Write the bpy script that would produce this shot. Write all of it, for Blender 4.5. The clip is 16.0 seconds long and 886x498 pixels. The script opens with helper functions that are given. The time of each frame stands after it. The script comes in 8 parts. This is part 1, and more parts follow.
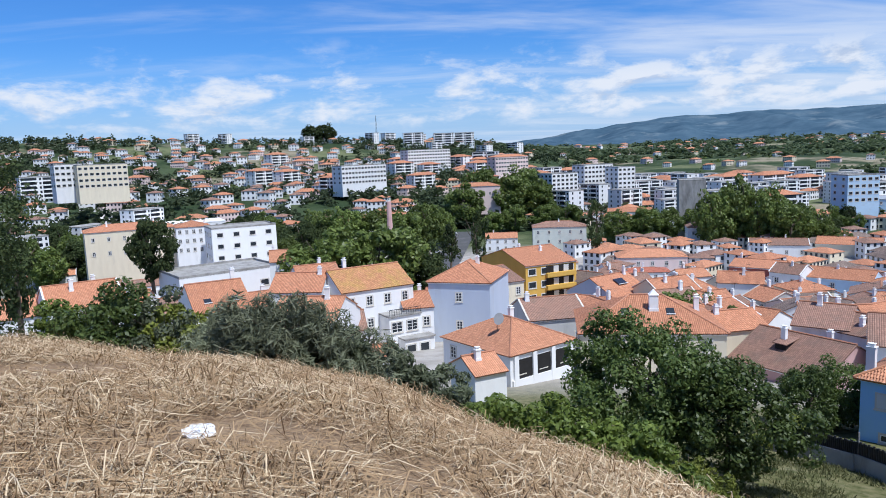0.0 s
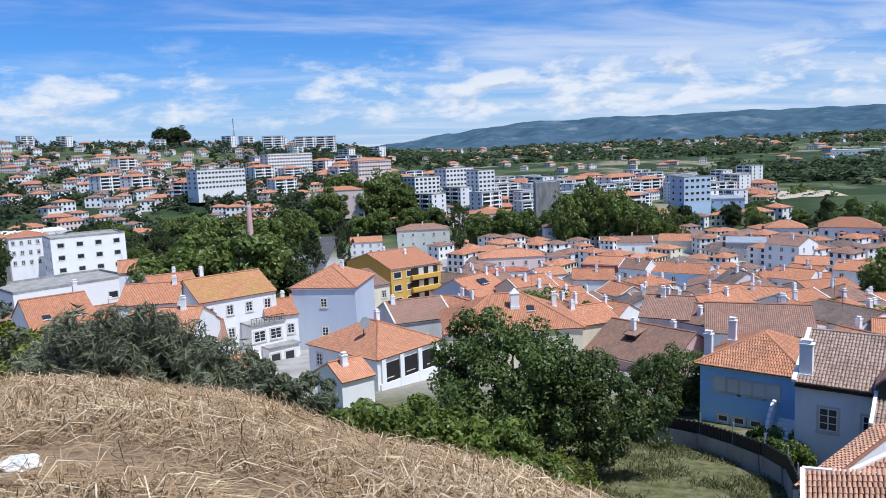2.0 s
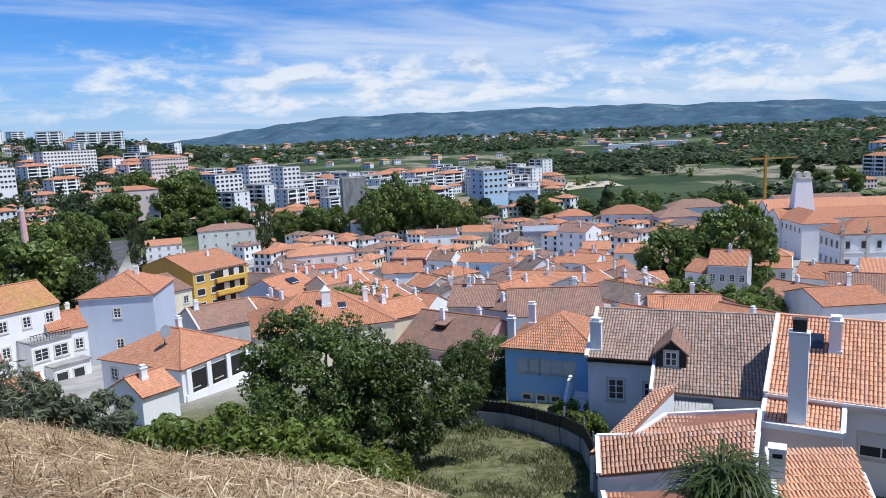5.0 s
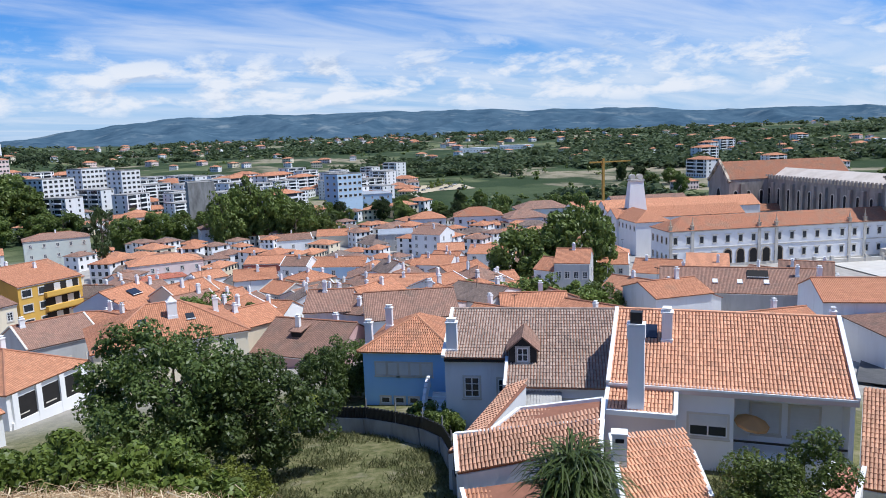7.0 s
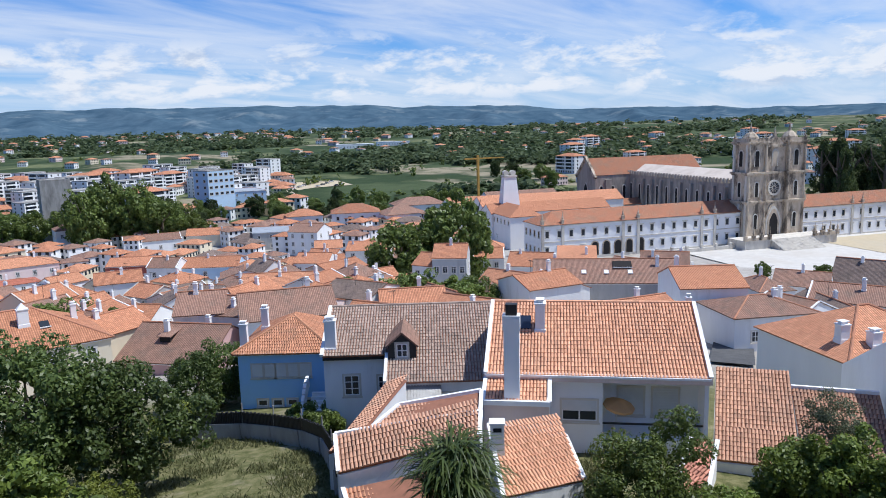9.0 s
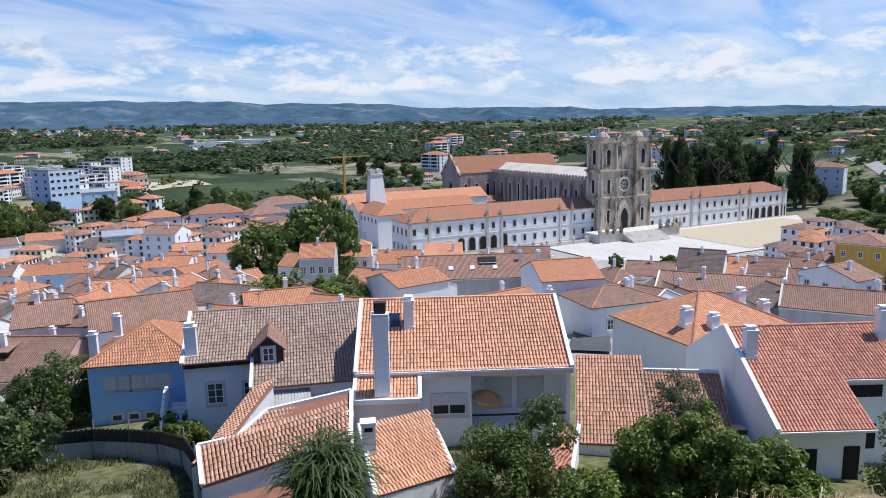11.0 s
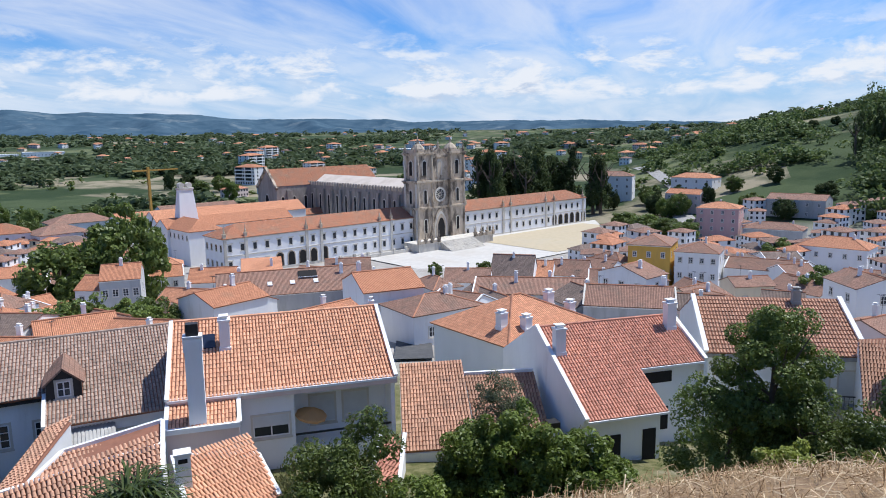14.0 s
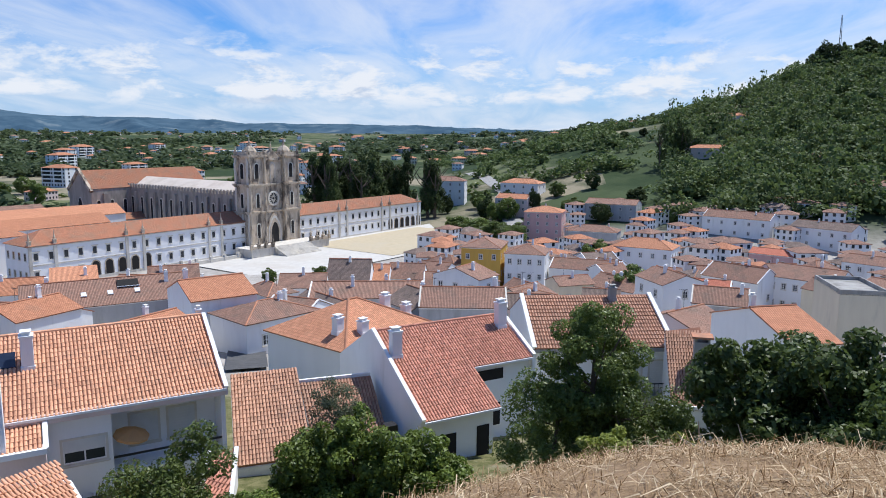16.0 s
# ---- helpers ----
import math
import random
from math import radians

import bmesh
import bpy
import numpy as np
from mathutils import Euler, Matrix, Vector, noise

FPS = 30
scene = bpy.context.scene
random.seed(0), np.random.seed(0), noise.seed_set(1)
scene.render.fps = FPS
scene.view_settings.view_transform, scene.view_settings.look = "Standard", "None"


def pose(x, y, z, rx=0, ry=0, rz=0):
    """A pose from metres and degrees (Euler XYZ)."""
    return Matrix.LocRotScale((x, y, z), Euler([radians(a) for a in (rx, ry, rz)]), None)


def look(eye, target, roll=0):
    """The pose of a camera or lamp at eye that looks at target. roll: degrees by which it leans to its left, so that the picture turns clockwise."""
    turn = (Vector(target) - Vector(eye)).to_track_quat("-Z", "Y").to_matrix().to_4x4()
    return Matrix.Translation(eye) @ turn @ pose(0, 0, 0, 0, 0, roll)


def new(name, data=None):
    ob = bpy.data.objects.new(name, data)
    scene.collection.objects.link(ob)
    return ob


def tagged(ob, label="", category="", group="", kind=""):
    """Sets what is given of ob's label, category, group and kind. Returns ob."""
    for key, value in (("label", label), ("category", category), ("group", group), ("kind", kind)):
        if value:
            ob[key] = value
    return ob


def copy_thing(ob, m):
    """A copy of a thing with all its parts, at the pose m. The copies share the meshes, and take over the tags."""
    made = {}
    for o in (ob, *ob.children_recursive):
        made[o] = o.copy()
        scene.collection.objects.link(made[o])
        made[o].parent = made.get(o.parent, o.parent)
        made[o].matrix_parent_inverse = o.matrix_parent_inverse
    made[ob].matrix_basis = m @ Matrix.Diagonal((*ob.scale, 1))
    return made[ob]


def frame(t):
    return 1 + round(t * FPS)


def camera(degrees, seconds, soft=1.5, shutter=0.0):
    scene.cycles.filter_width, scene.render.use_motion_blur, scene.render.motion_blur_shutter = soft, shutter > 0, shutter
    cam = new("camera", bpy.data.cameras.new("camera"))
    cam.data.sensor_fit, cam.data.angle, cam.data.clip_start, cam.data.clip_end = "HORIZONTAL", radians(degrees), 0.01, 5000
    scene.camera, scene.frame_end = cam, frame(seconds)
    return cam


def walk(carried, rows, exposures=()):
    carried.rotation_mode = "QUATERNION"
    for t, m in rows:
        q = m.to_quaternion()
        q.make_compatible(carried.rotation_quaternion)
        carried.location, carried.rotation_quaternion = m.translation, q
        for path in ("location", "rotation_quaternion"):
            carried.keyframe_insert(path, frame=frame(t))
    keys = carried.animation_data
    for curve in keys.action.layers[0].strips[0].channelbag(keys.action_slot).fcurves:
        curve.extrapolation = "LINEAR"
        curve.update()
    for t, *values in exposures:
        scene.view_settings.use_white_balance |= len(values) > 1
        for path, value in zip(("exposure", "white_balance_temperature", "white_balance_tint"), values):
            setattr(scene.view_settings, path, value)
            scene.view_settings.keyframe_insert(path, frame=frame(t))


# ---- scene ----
cam = camera(63.4, 16.0, soft=0.95)
EYE = 45.0  # the eye above the abbey square, from which heights are counted
ROWS = [
    (0.0, 0.000, -0.000, 0.000, -0.47, -7.59, 2.25),
    (0.5, 0.026, 0.067, -0.018, -3.26, -7.54, 2.51),
    (1.0, 0.051, 0.126, -0.032, -6.21, -7.61, 2.43),
    (1.5, 0.086, 0.186, -0.053, -9.11, -7.64, 2.36),
    (2.0, 0.103, 0.234, -0.079, -11.31, -7.71, 2.22),
    (2.5, 0.134, 0.292, -0.102, -13.80, -7.95, 2.19),
    (3.0, 0.157, 0.337, -0.119, -16.16, -8.22, 2.40),
    (3.5, 0.165, 0.371, -0.125, -18.73, -8.38, 2.31),
    (6.0, 0.201, 0.412, -0.051, -32.34, -8.80, 2.41),
    (6.5, 0.228, 0.419, -0.043, -35.34, -8.83, 2.19),
    (7.0, 0.252, 0.424, -0.044, -38.20, -8.86, 2.05),
    (7.5, 0.274, 0.426, -0.047, -41.06, -8.99, 2.00),
    (8.0, 0.315, 0.414, -0.048, -43.09, -9.10, 1.76),
    (8.5, 0.343, 0.416, -0.056, -45.27, -9.21, 2.04),
    (9.0, 0.378, 0.438, -0.073, -47.93, -9.45, 1.63),
    (9.5, 0.421, 0.461, -0.077, -50.95, -9.59, 1.59),
    (10.0, 0.464, 0.474, -0.086, -53.93, -9.73, 1.58),
    (12.5, 0.691, 0.496, -0.158, -64.93, -9.56, 1.15),
    (13.0, 0.741, 0.495, -0.154, -67.74, -9.44, 1.40),
    (13.5, 0.773, 0.490, -0.161, -70.33, -9.29, 1.05),
    (14.0, 0.834, 0.491, -0.180, -72.88, -9.16, 0.98),
    (14.5, 0.902, 0.490, -0.204, -76.30, -9.10, 0.74),
    (15.0, 0.970, 0.493, -0.228, -79.55, -9.04, 0.42),
    (15.5, 1.052, 0.478, -0.241, -82.33, -9.01, 0.16),
    (16.0, 1.122, 0.443, -0.268, -85.82, -8.90, -0.31),
]
walk(cam, [(t, pose(x, y, EYE + z, 90 + pitch, roll, yaw)) for t, x, y, z, yaw, pitch, roll in ROWS],
     exposures=[(0.0, 0.06, 5830, 10), (16.0, 0.12, 6080, 10)])

# ---- sky and sun ----
SUN_AZ, SUN_EL = 139.0, 63.0   # degrees, clockwise from +y, and above the horizon


def sky_world():
    w = bpy.data.worlds.new("sky")
    scene.world = w
    w.use_nodes = True
    nt = w.node_tree
    nt.nodes.clear()
    N = nt.nodes.new
    L = nt.links.new
    out, bg = N("ShaderNodeOutputWorld"), N("ShaderNodeBackground")
    sky = N("ShaderNodeTexSky")
    sky.sky_type, sky.sun_disc = "NISHITA", False
    sky.sun_elevation, sky.sun_rotation = radians(SUN_EL), radians(SUN_AZ)
    sky.air_density, sky.dust_density, sky.ozone_density = 1.0, 0.4, 2.5
    tc = N("ShaderNodeTexCoord")
    sep = N("ShaderNodeSeparateXYZ")
    L(tc.outputs["Generated"], sep.inputs[0])

    def m(op, a, b=None, clamp=False):
        n = N("ShaderNodeMath")
        n.operation, n.use_clamp = op, clamp
        for i, v in enumerate((a, b)):
            if v is None:
                continue
            if isinstance(v, (int, float)):
                n.inputs[i].default_value = v
            else:
                L(v, n.inputs[i])
        return n.outputs[0]

    def ramp(v, a, b):
        n = N("ShaderNodeMapRange")
        n.interpolation_type = "SMOOTHSTEP"
        n.inputs[1].default_value, n.inputs[2].default_value = a, b
        L(v, n.inputs[0])
        return n.outputs[0]

    # high thin cloud on a flat sheet over the plain: the direction divided by its height
    zz = m("ADD", m("MAXIMUM", sep.outputs[2], 0.0), 0.10)
    com = N("ShaderNodeCombineXYZ")
    L(m("DIVIDE", sep.outputs[0], zz), com.inputs[0])
    L(m("DIVIDE", sep.outputs[1], zz), com.inputs[1])

    def cloud(src, scale, detail, rough, offset, distort=0.0, stretch=(1, 1, 1), rot=0):
        mp = N("ShaderNodeMapping")
        mp.inputs[1].default_value = offset
        mp.inputs[2].default_value = (0, 0, radians(rot))
        mp.inputs[3].default_value = stretch
        L(src, mp.inputs[0])
        n = N("ShaderNodeTexNoise")
        n.inputs["Scale"].default_value, n.inputs["Detail"].default_value = scale, detail
        n.inputs["Roughness"].default_value, n.inputs["Distortion"].default_value = rough, distort
        L(mp.outputs[0], n.inputs[0])
        return n.outputs[0]

    # more cloud towards +x (the south-east), less towards -x
    side = ramp(sep.outputs[0], -0.5, 0.7)
    d = tc.outputs["Generated"]
    flat = (1, 1, 2.7)
    cum = cloud(d, 11.0, 10.0, 0.60, (0.35, 0.2, 0.0), 0.2, flat)
    above = cloud(d, 11.0, 5.0, 0.55, (0.35, 0.2, 0.04), 0.2, flat)
    band = m("MULTIPLY", ramp(sep.outputs[2], 0.02, 0.055), ramp(sep.outputs[2], 0.17, 0.085))
    dens = m("ADD", cum, m("ADD", m("MULTIPLY", band, 0.12), m("MULTIPLY", side, 0.08)))
    cumf = m("MULTIPLY", ramp(dens, 0.57, 0.80), m("ADD", m("MULTIPLY", band, 0.95), 0.05))
    cir = cloud(com.outputs[0], 0.62, 8.0, 0.56, (1.0, 7.0, 2.0), 0.5, (1.0, 2.8, 1.0), 48)
    cirf = m("MULTIPLY", ramp(m("ADD", cir, m("MULTIPLY", side, 0.24)), 0.50, 0.94), 0.66)
    haze = ramp(sep.outputs[2], 0.15, 0.0)
    cover = m("MAXIMUM", cumf, cirf, True)
    grey = N("ShaderNodeMix")
    grey.data_type = "RGBA"
    grey.inputs[6].default_value = (7.6, 7.7, 7.9, 1)
    grey.inputs[7].default_value = (4.5, 5.2, 6.4, 1)
    L(m("MULTIPLY", ramp(m("SUBTRACT", above, cum), -0.02, 0.16), cumf), grey.inputs[0])
    mixh = N("ShaderNodeMix")
    mixh.data_type = "RGBA"
    mixh.inputs[7].default_value = (4.3, 5.6, 7.4, 1)
    L(m("MULTIPLY", haze, 0.8), mixh.inputs[0])
    tint = N("ShaderNodeMix")
    tint.data_type, tint.blend_type = "RGBA", "MULTIPLY"
    tint.inputs[0].default_value = 1.0
    tint.inputs[7].default_value = (0.40, 0.74, 1.20, 1)
    L(sky.outputs[0], tint.inputs[6])
    L(tint.outputs[2], mixh.inputs[6])
    mix = N("ShaderNodeMix")
    mix.data_type = "RGBA"
    L(mixh.outputs[2], mix.inputs[6])
    L(grey.outputs[2], mix.inputs[7])
    L(cover, mix.inputs[0])
    L(mix.outputs[2], bg.inputs[0])
    bg.inputs[1].default_value = 0.103
    L(bg.outputs[0], out.inputs[0])


sky_world()
sun = new("sun", bpy.data.lights.new("sun", "SUN"))
sun.data.energy, sun.data.angle, sun.data.color = 4.6, radians(0.6), (1.0, 0.965, 0.91)
_a, _e = radians(SUN_AZ), radians(SUN_EL)
sun.matrix_world = look((math.sin(_a) * math.cos(_e) * 300, math.cos(_a) * math.cos(_e) * 300, math.sin(_e) * 300 + 60), (0, 0, 60))

# ---- materials ----
def mat(name, col, col2=None, scale=1.0, rough=0.8, bump=0.0, bscale=20.0, metal=0.0, stain=None, stain_scale=0.15, stain_at=(0.5, 0.7), streak=(1, 1, 1), vary=0.0, spec=0.3):
    """A surface with grain (col to col2), stains of a larger size, fine relief, and a little change from object to object."""
    ma = bpy.data.materials.new(name)
    ma.use_nodes = True
    nt = ma.node_tree
    N, L = nt.nodes.new, nt.links.new
    b = nt.nodes["Principled BSDF"]
    b.inputs["Roughness"].default_value, b.inputs["Metallic"].default_value = rough, metal
    b.inputs["Specular IOR Level"].default_value = spec
    tc = N("ShaderNodeTexCoord")
    geo = N("ShaderNodeNewGeometry")
    pos = geo.outputs["Position"]
    mp = N("ShaderNodeMapping")
    mp.inputs[3].default_value = streak
    L(pos, mp.inputs[0])

    def noise_at(s, d=5.0, r=0.6):
        n = N("ShaderNodeTexNoise")
        n.inputs["Scale"].default_value, n.inputs["Detail"].default_value, n.inputs["Roughness"].default_value = s, d, r
        L(mp.outputs[0], n.inputs[0])
        return n.outputs[0]

    def mixc(f, a, c):
        n = N("ShaderNodeMix")
        n.data_type = "RGBA"
        L(f, n.inputs[0])
        for i, v in ((6, a), (7, c)):
            if isinstance(v, tuple):
                n.inputs[i].default_value = (*v[:3], 1)
            else:
                L(v, n.inputs[i])
        return n.outputs[2]

    def ramp(v, a, c):
        n = N("ShaderNodeMapRange")
        n.inputs[1].default_value, n.inputs[2].default_value = a, c
        L(v, n.inputs[0])
        return n.outputs[0]

    c = mixc(ramp(noise_at(scale), 0.3, 0.7), col, col2 or tuple(v * 0.8 for v in col))
    if stain:
        c = mixc(ramp(noise_at(stain_scale, 7.0, 0.65), *stain_at), c, stain)
    if vary:
        oi = N("ShaderNodeObjectInfo")
        hsv = N("ShaderNodeHueSaturation")
        L(ramp(oi.outputs["Random"], 0.0, 1.0), hsv.inputs["Value"])
        mr = hsv.inputs["Value"].links[0].from_node
        mr.inputs[3].default_value, mr.inputs[4].default_value = 1 - vary, 1 + vary
        L(c, hsv.inputs["Color"])
        c = hsv.outputs[0]
    L(c, b.inputs["Base Color"])
    if bump:
        bn = N("ShaderNodeBump")
        bn.inputs["Strength"].default_value = bump
        bn.inputs["Distance"].default_value = 0.05
        L(noise_at(bscale, 4.0), bn.inputs["Height"])
        L(bn.outputs[0], b.inputs["Normal"])
    return ma


def leaf_mat(name, col, col2, rough=0.45):
    """Foliage: each leaf a little different, light showing through it."""
    ma = bpy.data.materials.new(name)
    ma.use_nodes = True
    nt = ma.node_tree
    N, L = nt.nodes.new, nt.links.new
    b = nt.nodes["Principled BSDF"]
    b.inputs["Roughness"].default_value = rough
    b.inputs["Specular IOR Level"].default_value = 0.35
    geo, oi, tc = N("ShaderNodeNewGeometry"), N("ShaderNodeObjectInfo"), N("ShaderNodeTexNoise")
    tc.inputs["Scale"].default_value = 0.9
    L(geo.outputs["Position"], tc.inputs[0])
    add = N("ShaderNodeMath")
    add.operation = "ADD"
    L(geo.outputs["Random Per Island"], add.inputs[0])
    L(tc.outputs[0], add.inputs[1])
    half = N("ShaderNodeMath")
    half.operation = "MULTIPLY_ADD"
    half.inputs[1].default_value, half.inputs[2].default_value = 0.8, -0.25
    L(add.outputs[0], half.inputs[0])
    mx = N("ShaderNodeMix")
    mx.data_type = "RGBA"
    mx.inputs[6].default_value, mx.inputs[7].default_value = (*col, 1), (*col2, 1)
    L(half.outputs[0], mx.inputs[0])
    hsv = N("ShaderNodeHueSaturation")
    mr = N("ShaderNodeMapRange")
    mr.inputs[3].default_value, mr.inputs[4].default_value = 0.75, 1.25
    L(oi.outputs["Random"], mr.inputs[0])
    L(mr.outputs[0], hsv.inputs["Value"])
    L(mx.outputs[2], hsv.inputs["Color"])
    L(hsv.outputs[0], b.inputs["Base Color"])
    tr = N("ShaderNodeBsdfTranslucent")
    L(hsv.outputs[0], tr.inputs[0])
    ms = N("ShaderNodeMixShader")
    ms.inputs[0].default_value = 0.38
    L(b.outputs[0], ms.inputs[1])
    L(tr.outputs[0], ms.inputs[2])
    L(ms.outputs[0], nt.nodes["Material Output"].inputs[0])
    return ma


def tile_mat(name, col, col2, moss, amount=0.5, cover=0.21):
    """Fired clay roof tiles: tone changes tile by tile, lichen and soot in patches, ribs as relief along UV (metres)."""
    ma = mat(name, col, col2, 1.3, 0.85, 0.0, stain=moss, stain_scale=0.35, stain_at=(amount, amount + 0.28), vary=0.10, spec=0.2)
    nt = ma.node_tree
    N, L = nt.nodes.new, nt.links.new
    b = nt.nodes["Principled BSDF"]
    src = b.inputs["Base Color"].links[0].from_socket
    uv = N("ShaderNodeUVMap")
    br = N("ShaderNodeTexBrick")
    br.offset = 0.0
    br.inputs["Color1"].default_value = (0.86, 0.86, 0.86, 1)
    br.inputs["Color2"].default_value = (1.16, 1.16, 1.16, 1)
    br.inputs["Mortar"].default_value = (0.62, 0.60, 0.6, 1)
    br.inputs["Scale"].default_value = 1.0
    br.inputs["Mortar Size"].default_value = 0.028
    br.inputs["Mortar Smooth"].default_value = 0.6
    br.inputs["Brick Width"].default_value, br.inputs["Row Height"].default_value = cover, 0.36
    L(uv.outputs[0], br.inputs[0])
    mu = N("ShaderNodeMix")
    mu.data_type, mu.blend_type = "RGBA", "MULTIPLY"
    mu.inputs[0].default_value = 1.0
    L(src, mu.inputs[6])
    L(br.outputs[0], mu.inputs[7])
    L(mu.outputs[2], b.inputs["Base Color"])
    wv = N("ShaderNodeTexWave")
    wv.bands_direction = "X"
    wv.inputs["Scale"].default_value = 0.314 / cover
    L(uv.outputs[0], wv.inputs[0])
    bn = N("ShaderNodeBump")
    bn.inputs["Strength"].default_value, bn.inputs["Distance"].default_value = 0.8, 0.06
    L(wv.outputs[1], bn.inputs["Height"])
    L(bn.outputs[0], b.inputs["Normal"])
    return ma


M = {}
M["white"] = mat("white_limewash", (0.82, 0.815, 0.80), (0.76, 0.755, 0.74), 0.8, 0.9, 0.25, 6, stain=(0.55, 0.53, 0.49), stain_scale=0.5, stain_at=(0.58, 0.85), streak=(1, 1, 0.25), vary=0.04)
M["white_clean"] = mat("white_paint", (0.85, 0.845, 0.83), (0.80, 0.795, 0.78), 0.6, 0.85, 0.1, 8, stain=(0.66, 0.64, 0.61), stain_scale=0.4, stain_at=(0.62, 0.9), streak=(1, 1, 0.3))
M["cream"] = mat("cream_render", (0.74, 0.66, 0.50), (0.68, 0.60, 0.45), 0.8, 0.9, 0.2, 6, stain=(0.5, 0.45, 0.36), stain_scale=0.5, stain_at=(0.58, 0.85), streak=(1, 1, 0.25), vary=0.06)
M["grey"] = mat("grey_render", (0.50, 0.50, 0.49), (0.43, 0.43, 0.42), 0.7, 0.9, 0.25, 6, stain=(0.3, 0.29, 0.27), stain_scale=0.5, stain_at=(0.5, 0.85), streak=(1, 1, 0.25), vary=0.08)
# white walls with their blue-grey shade put into the base colour
M["white_shade_tint"] = mat("white_render_blue_shade", (0.52, 0.57, 0.66), (0.48, 0.53, 0.62), 0.5, 0.9, 0.15, 6, stain=(0.42, 0.44, 0.48), stain_scale=0.4, stain_at=(0.55, 0.85), streak=(1, 1, 0.25))
M["blue"] = mat("sky_blue_render", (0.34, 0.58, 0.86), (0.31, 0.54, 0.82), 0.6, 0.85, 0.12, 8, stain=(0.33, 0.50, 0.70), stain_scale=0.5, stain_at=(0.55, 0.8), streak=(1, 1, 0.3))
M["ochre"] = mat("ochre_yellow_render", (0.66, 0.40, 0.085), (0.60, 0.36, 0.075), 0.6, 0.85, 0.12, 8, stain=(0.5, 0.32, 0.1), stain_scale=0.4, stain_at=(0.55, 0.85), streak=(1, 1, 0.3))
M["pink"] = mat("faded_pink_render", (0.62, 0.40, 0.37), (0.56, 0.35, 0.33), 0.6, 0.9, 0.15, 8, stain=(0.45, 0.30, 0.27), stain_scale=0.4, stain_at=(0.5, 0.85), streak=(1, 1, 0.3), vary=0.05)
M["palepink"] = mat("pale_pink_render", (0.76, 0.62, 0.58), (0.72, 0.57, 0.53), 0.6, 0.9, 0.15, 8, stain=(0.6, 0.5, 0.46), stain_scale=0.4, stain_at=(0.55, 0.85), streak=(1, 1, 0.3))
M["red"] = mat("brick_red_render", (0.42, 0.13, 0.09), (0.36, 0.11, 0.08), 0.6, 0.9, 0.15, 8, stain=(0.3, 0.12, 0.1), stain_scale=0.4)
M["palegreen"] = mat("pale_grey_green_render", (0.60, 0.63, 0.56), (0.55, 0.58, 0.52), 0.6, 0.9, 0.15, 8, stain=(0.45, 0.46, 0.42), stain_scale=0.4, stain_at=(0.55, 0.85))
M["lightblue"] = mat("light_blue_render", (0.50, 0.66, 0.80), (0.46, 0.61, 0.76), 0.6, 0.9, 0.15, 8, stain=(0.45, 0.54, 0.62), stain_scale=0.4, stain_at=(0.55, 0.85))
M["roof_orange"] = tile_mat("orange_clay_tile", (0.56, 0.26, 0.145), (0.46, 0.20, 0.11), (0.34, 0.20, 0.13), 0.56)
M["roof_bright"] = tile_mat("fresh_orange_clay_tile", (0.62, 0.30, 0.17), (0.52, 0.235, 0.13), (0.42, 0.25, 0.16), 0.62)
M["roof_brown"] = tile_mat("weathered_brown_tile", (0.36, 0.21, 0.15), (0.28, 0.165, 0.12), (0.21, 0.155, 0.12), 0.48)
M["roof_grey"] = tile_mat("old_grey_brown_tile", (0.27, 0.20, 0.16), (0.20, 0.15, 0.125), (0.145, 0.115, 0.095), 0.46)
M["roof_red"] = tile_mat("salmon_red_tile", (0.55, 0.20, 0.125), (0.47, 0.16, 0.10), (0.36, 0.16, 0.11), 0.66)
M["roof_lichen"] = tile_mat("orange_tile_with_yellow_lichen", (0.53, 0.27, 0.13), (0.43, 0.20, 0.10), (0.42, 0.28, 0.08), 0.42)
M["fibre"] = mat("corrugated_fibre_cement", (0.50, 0.49, 0.46), (0.40, 0.39, 0.37), 1.5, 0.9, 0.3, 10, stain=(0.3, 0.28, 0.25), stain_scale=0.7)
M["zinc"] = mat("grey_zinc_sheet", (0.42, 0.45, 0.48), (0.36, 0.39, 0.42), 0.7, 0.5, metal=0.3, stain=(0.3, 0.31, 0.32), stain_scale=0.4)
M["stone"] = mat("weathered_limestone", (0.62, 0.525, 0.40), (0.46, 0.37, 0.27), 0.7, 0.92, 0.6, 3, stain=(0.14, 0.115, 0.09), stain_scale=0.33, stain_at=(0.48, 0.62), streak=(1, 1, 0.45))
M["stone_pale"] = mat("pale_limestone", (0.66, 0.62, 0.54), (0.56, 0.52, 0.45), 0.6, 0.9, 0.3, 4, stain=(0.30, 0.27, 0.23), stain_scale=0.3, stain_at=(0.52, 0.8), streak=(1, 1, 0.4))
M["nave"] = mat("grey_weathered_masonry", (0.40, 0.36, 0.31), (0.31, 0.28, 0.245), 0.5, 0.92, 0.4, 3, stain=(0.19, 0.175, 0.155), stain_scale=0.25, stain_at=(0.45, 0.75), streak=(1, 1, 0.35))
M["leadroof"] = mat("pale_pantile_nave_roof", (0.66, 0.58, 0.50), (0.60, 0.52, 0.44), 0.5, 0.9, 0.3, 4, stain=(0.5, 0.42, 0.34), stain_scale=0.1)
M["glass"] = mat("window_glass", (0.035, 0.042, 0.05), (0.02, 0.025, 0.03), 0.5, 0.12, spec=0.5)
# near-black; on arches and recesses it paints the shade inside onto flat plates
M["dark"] = mat("dark_opening", (0.025, 0.023, 0.022), None, 2, 0.9)
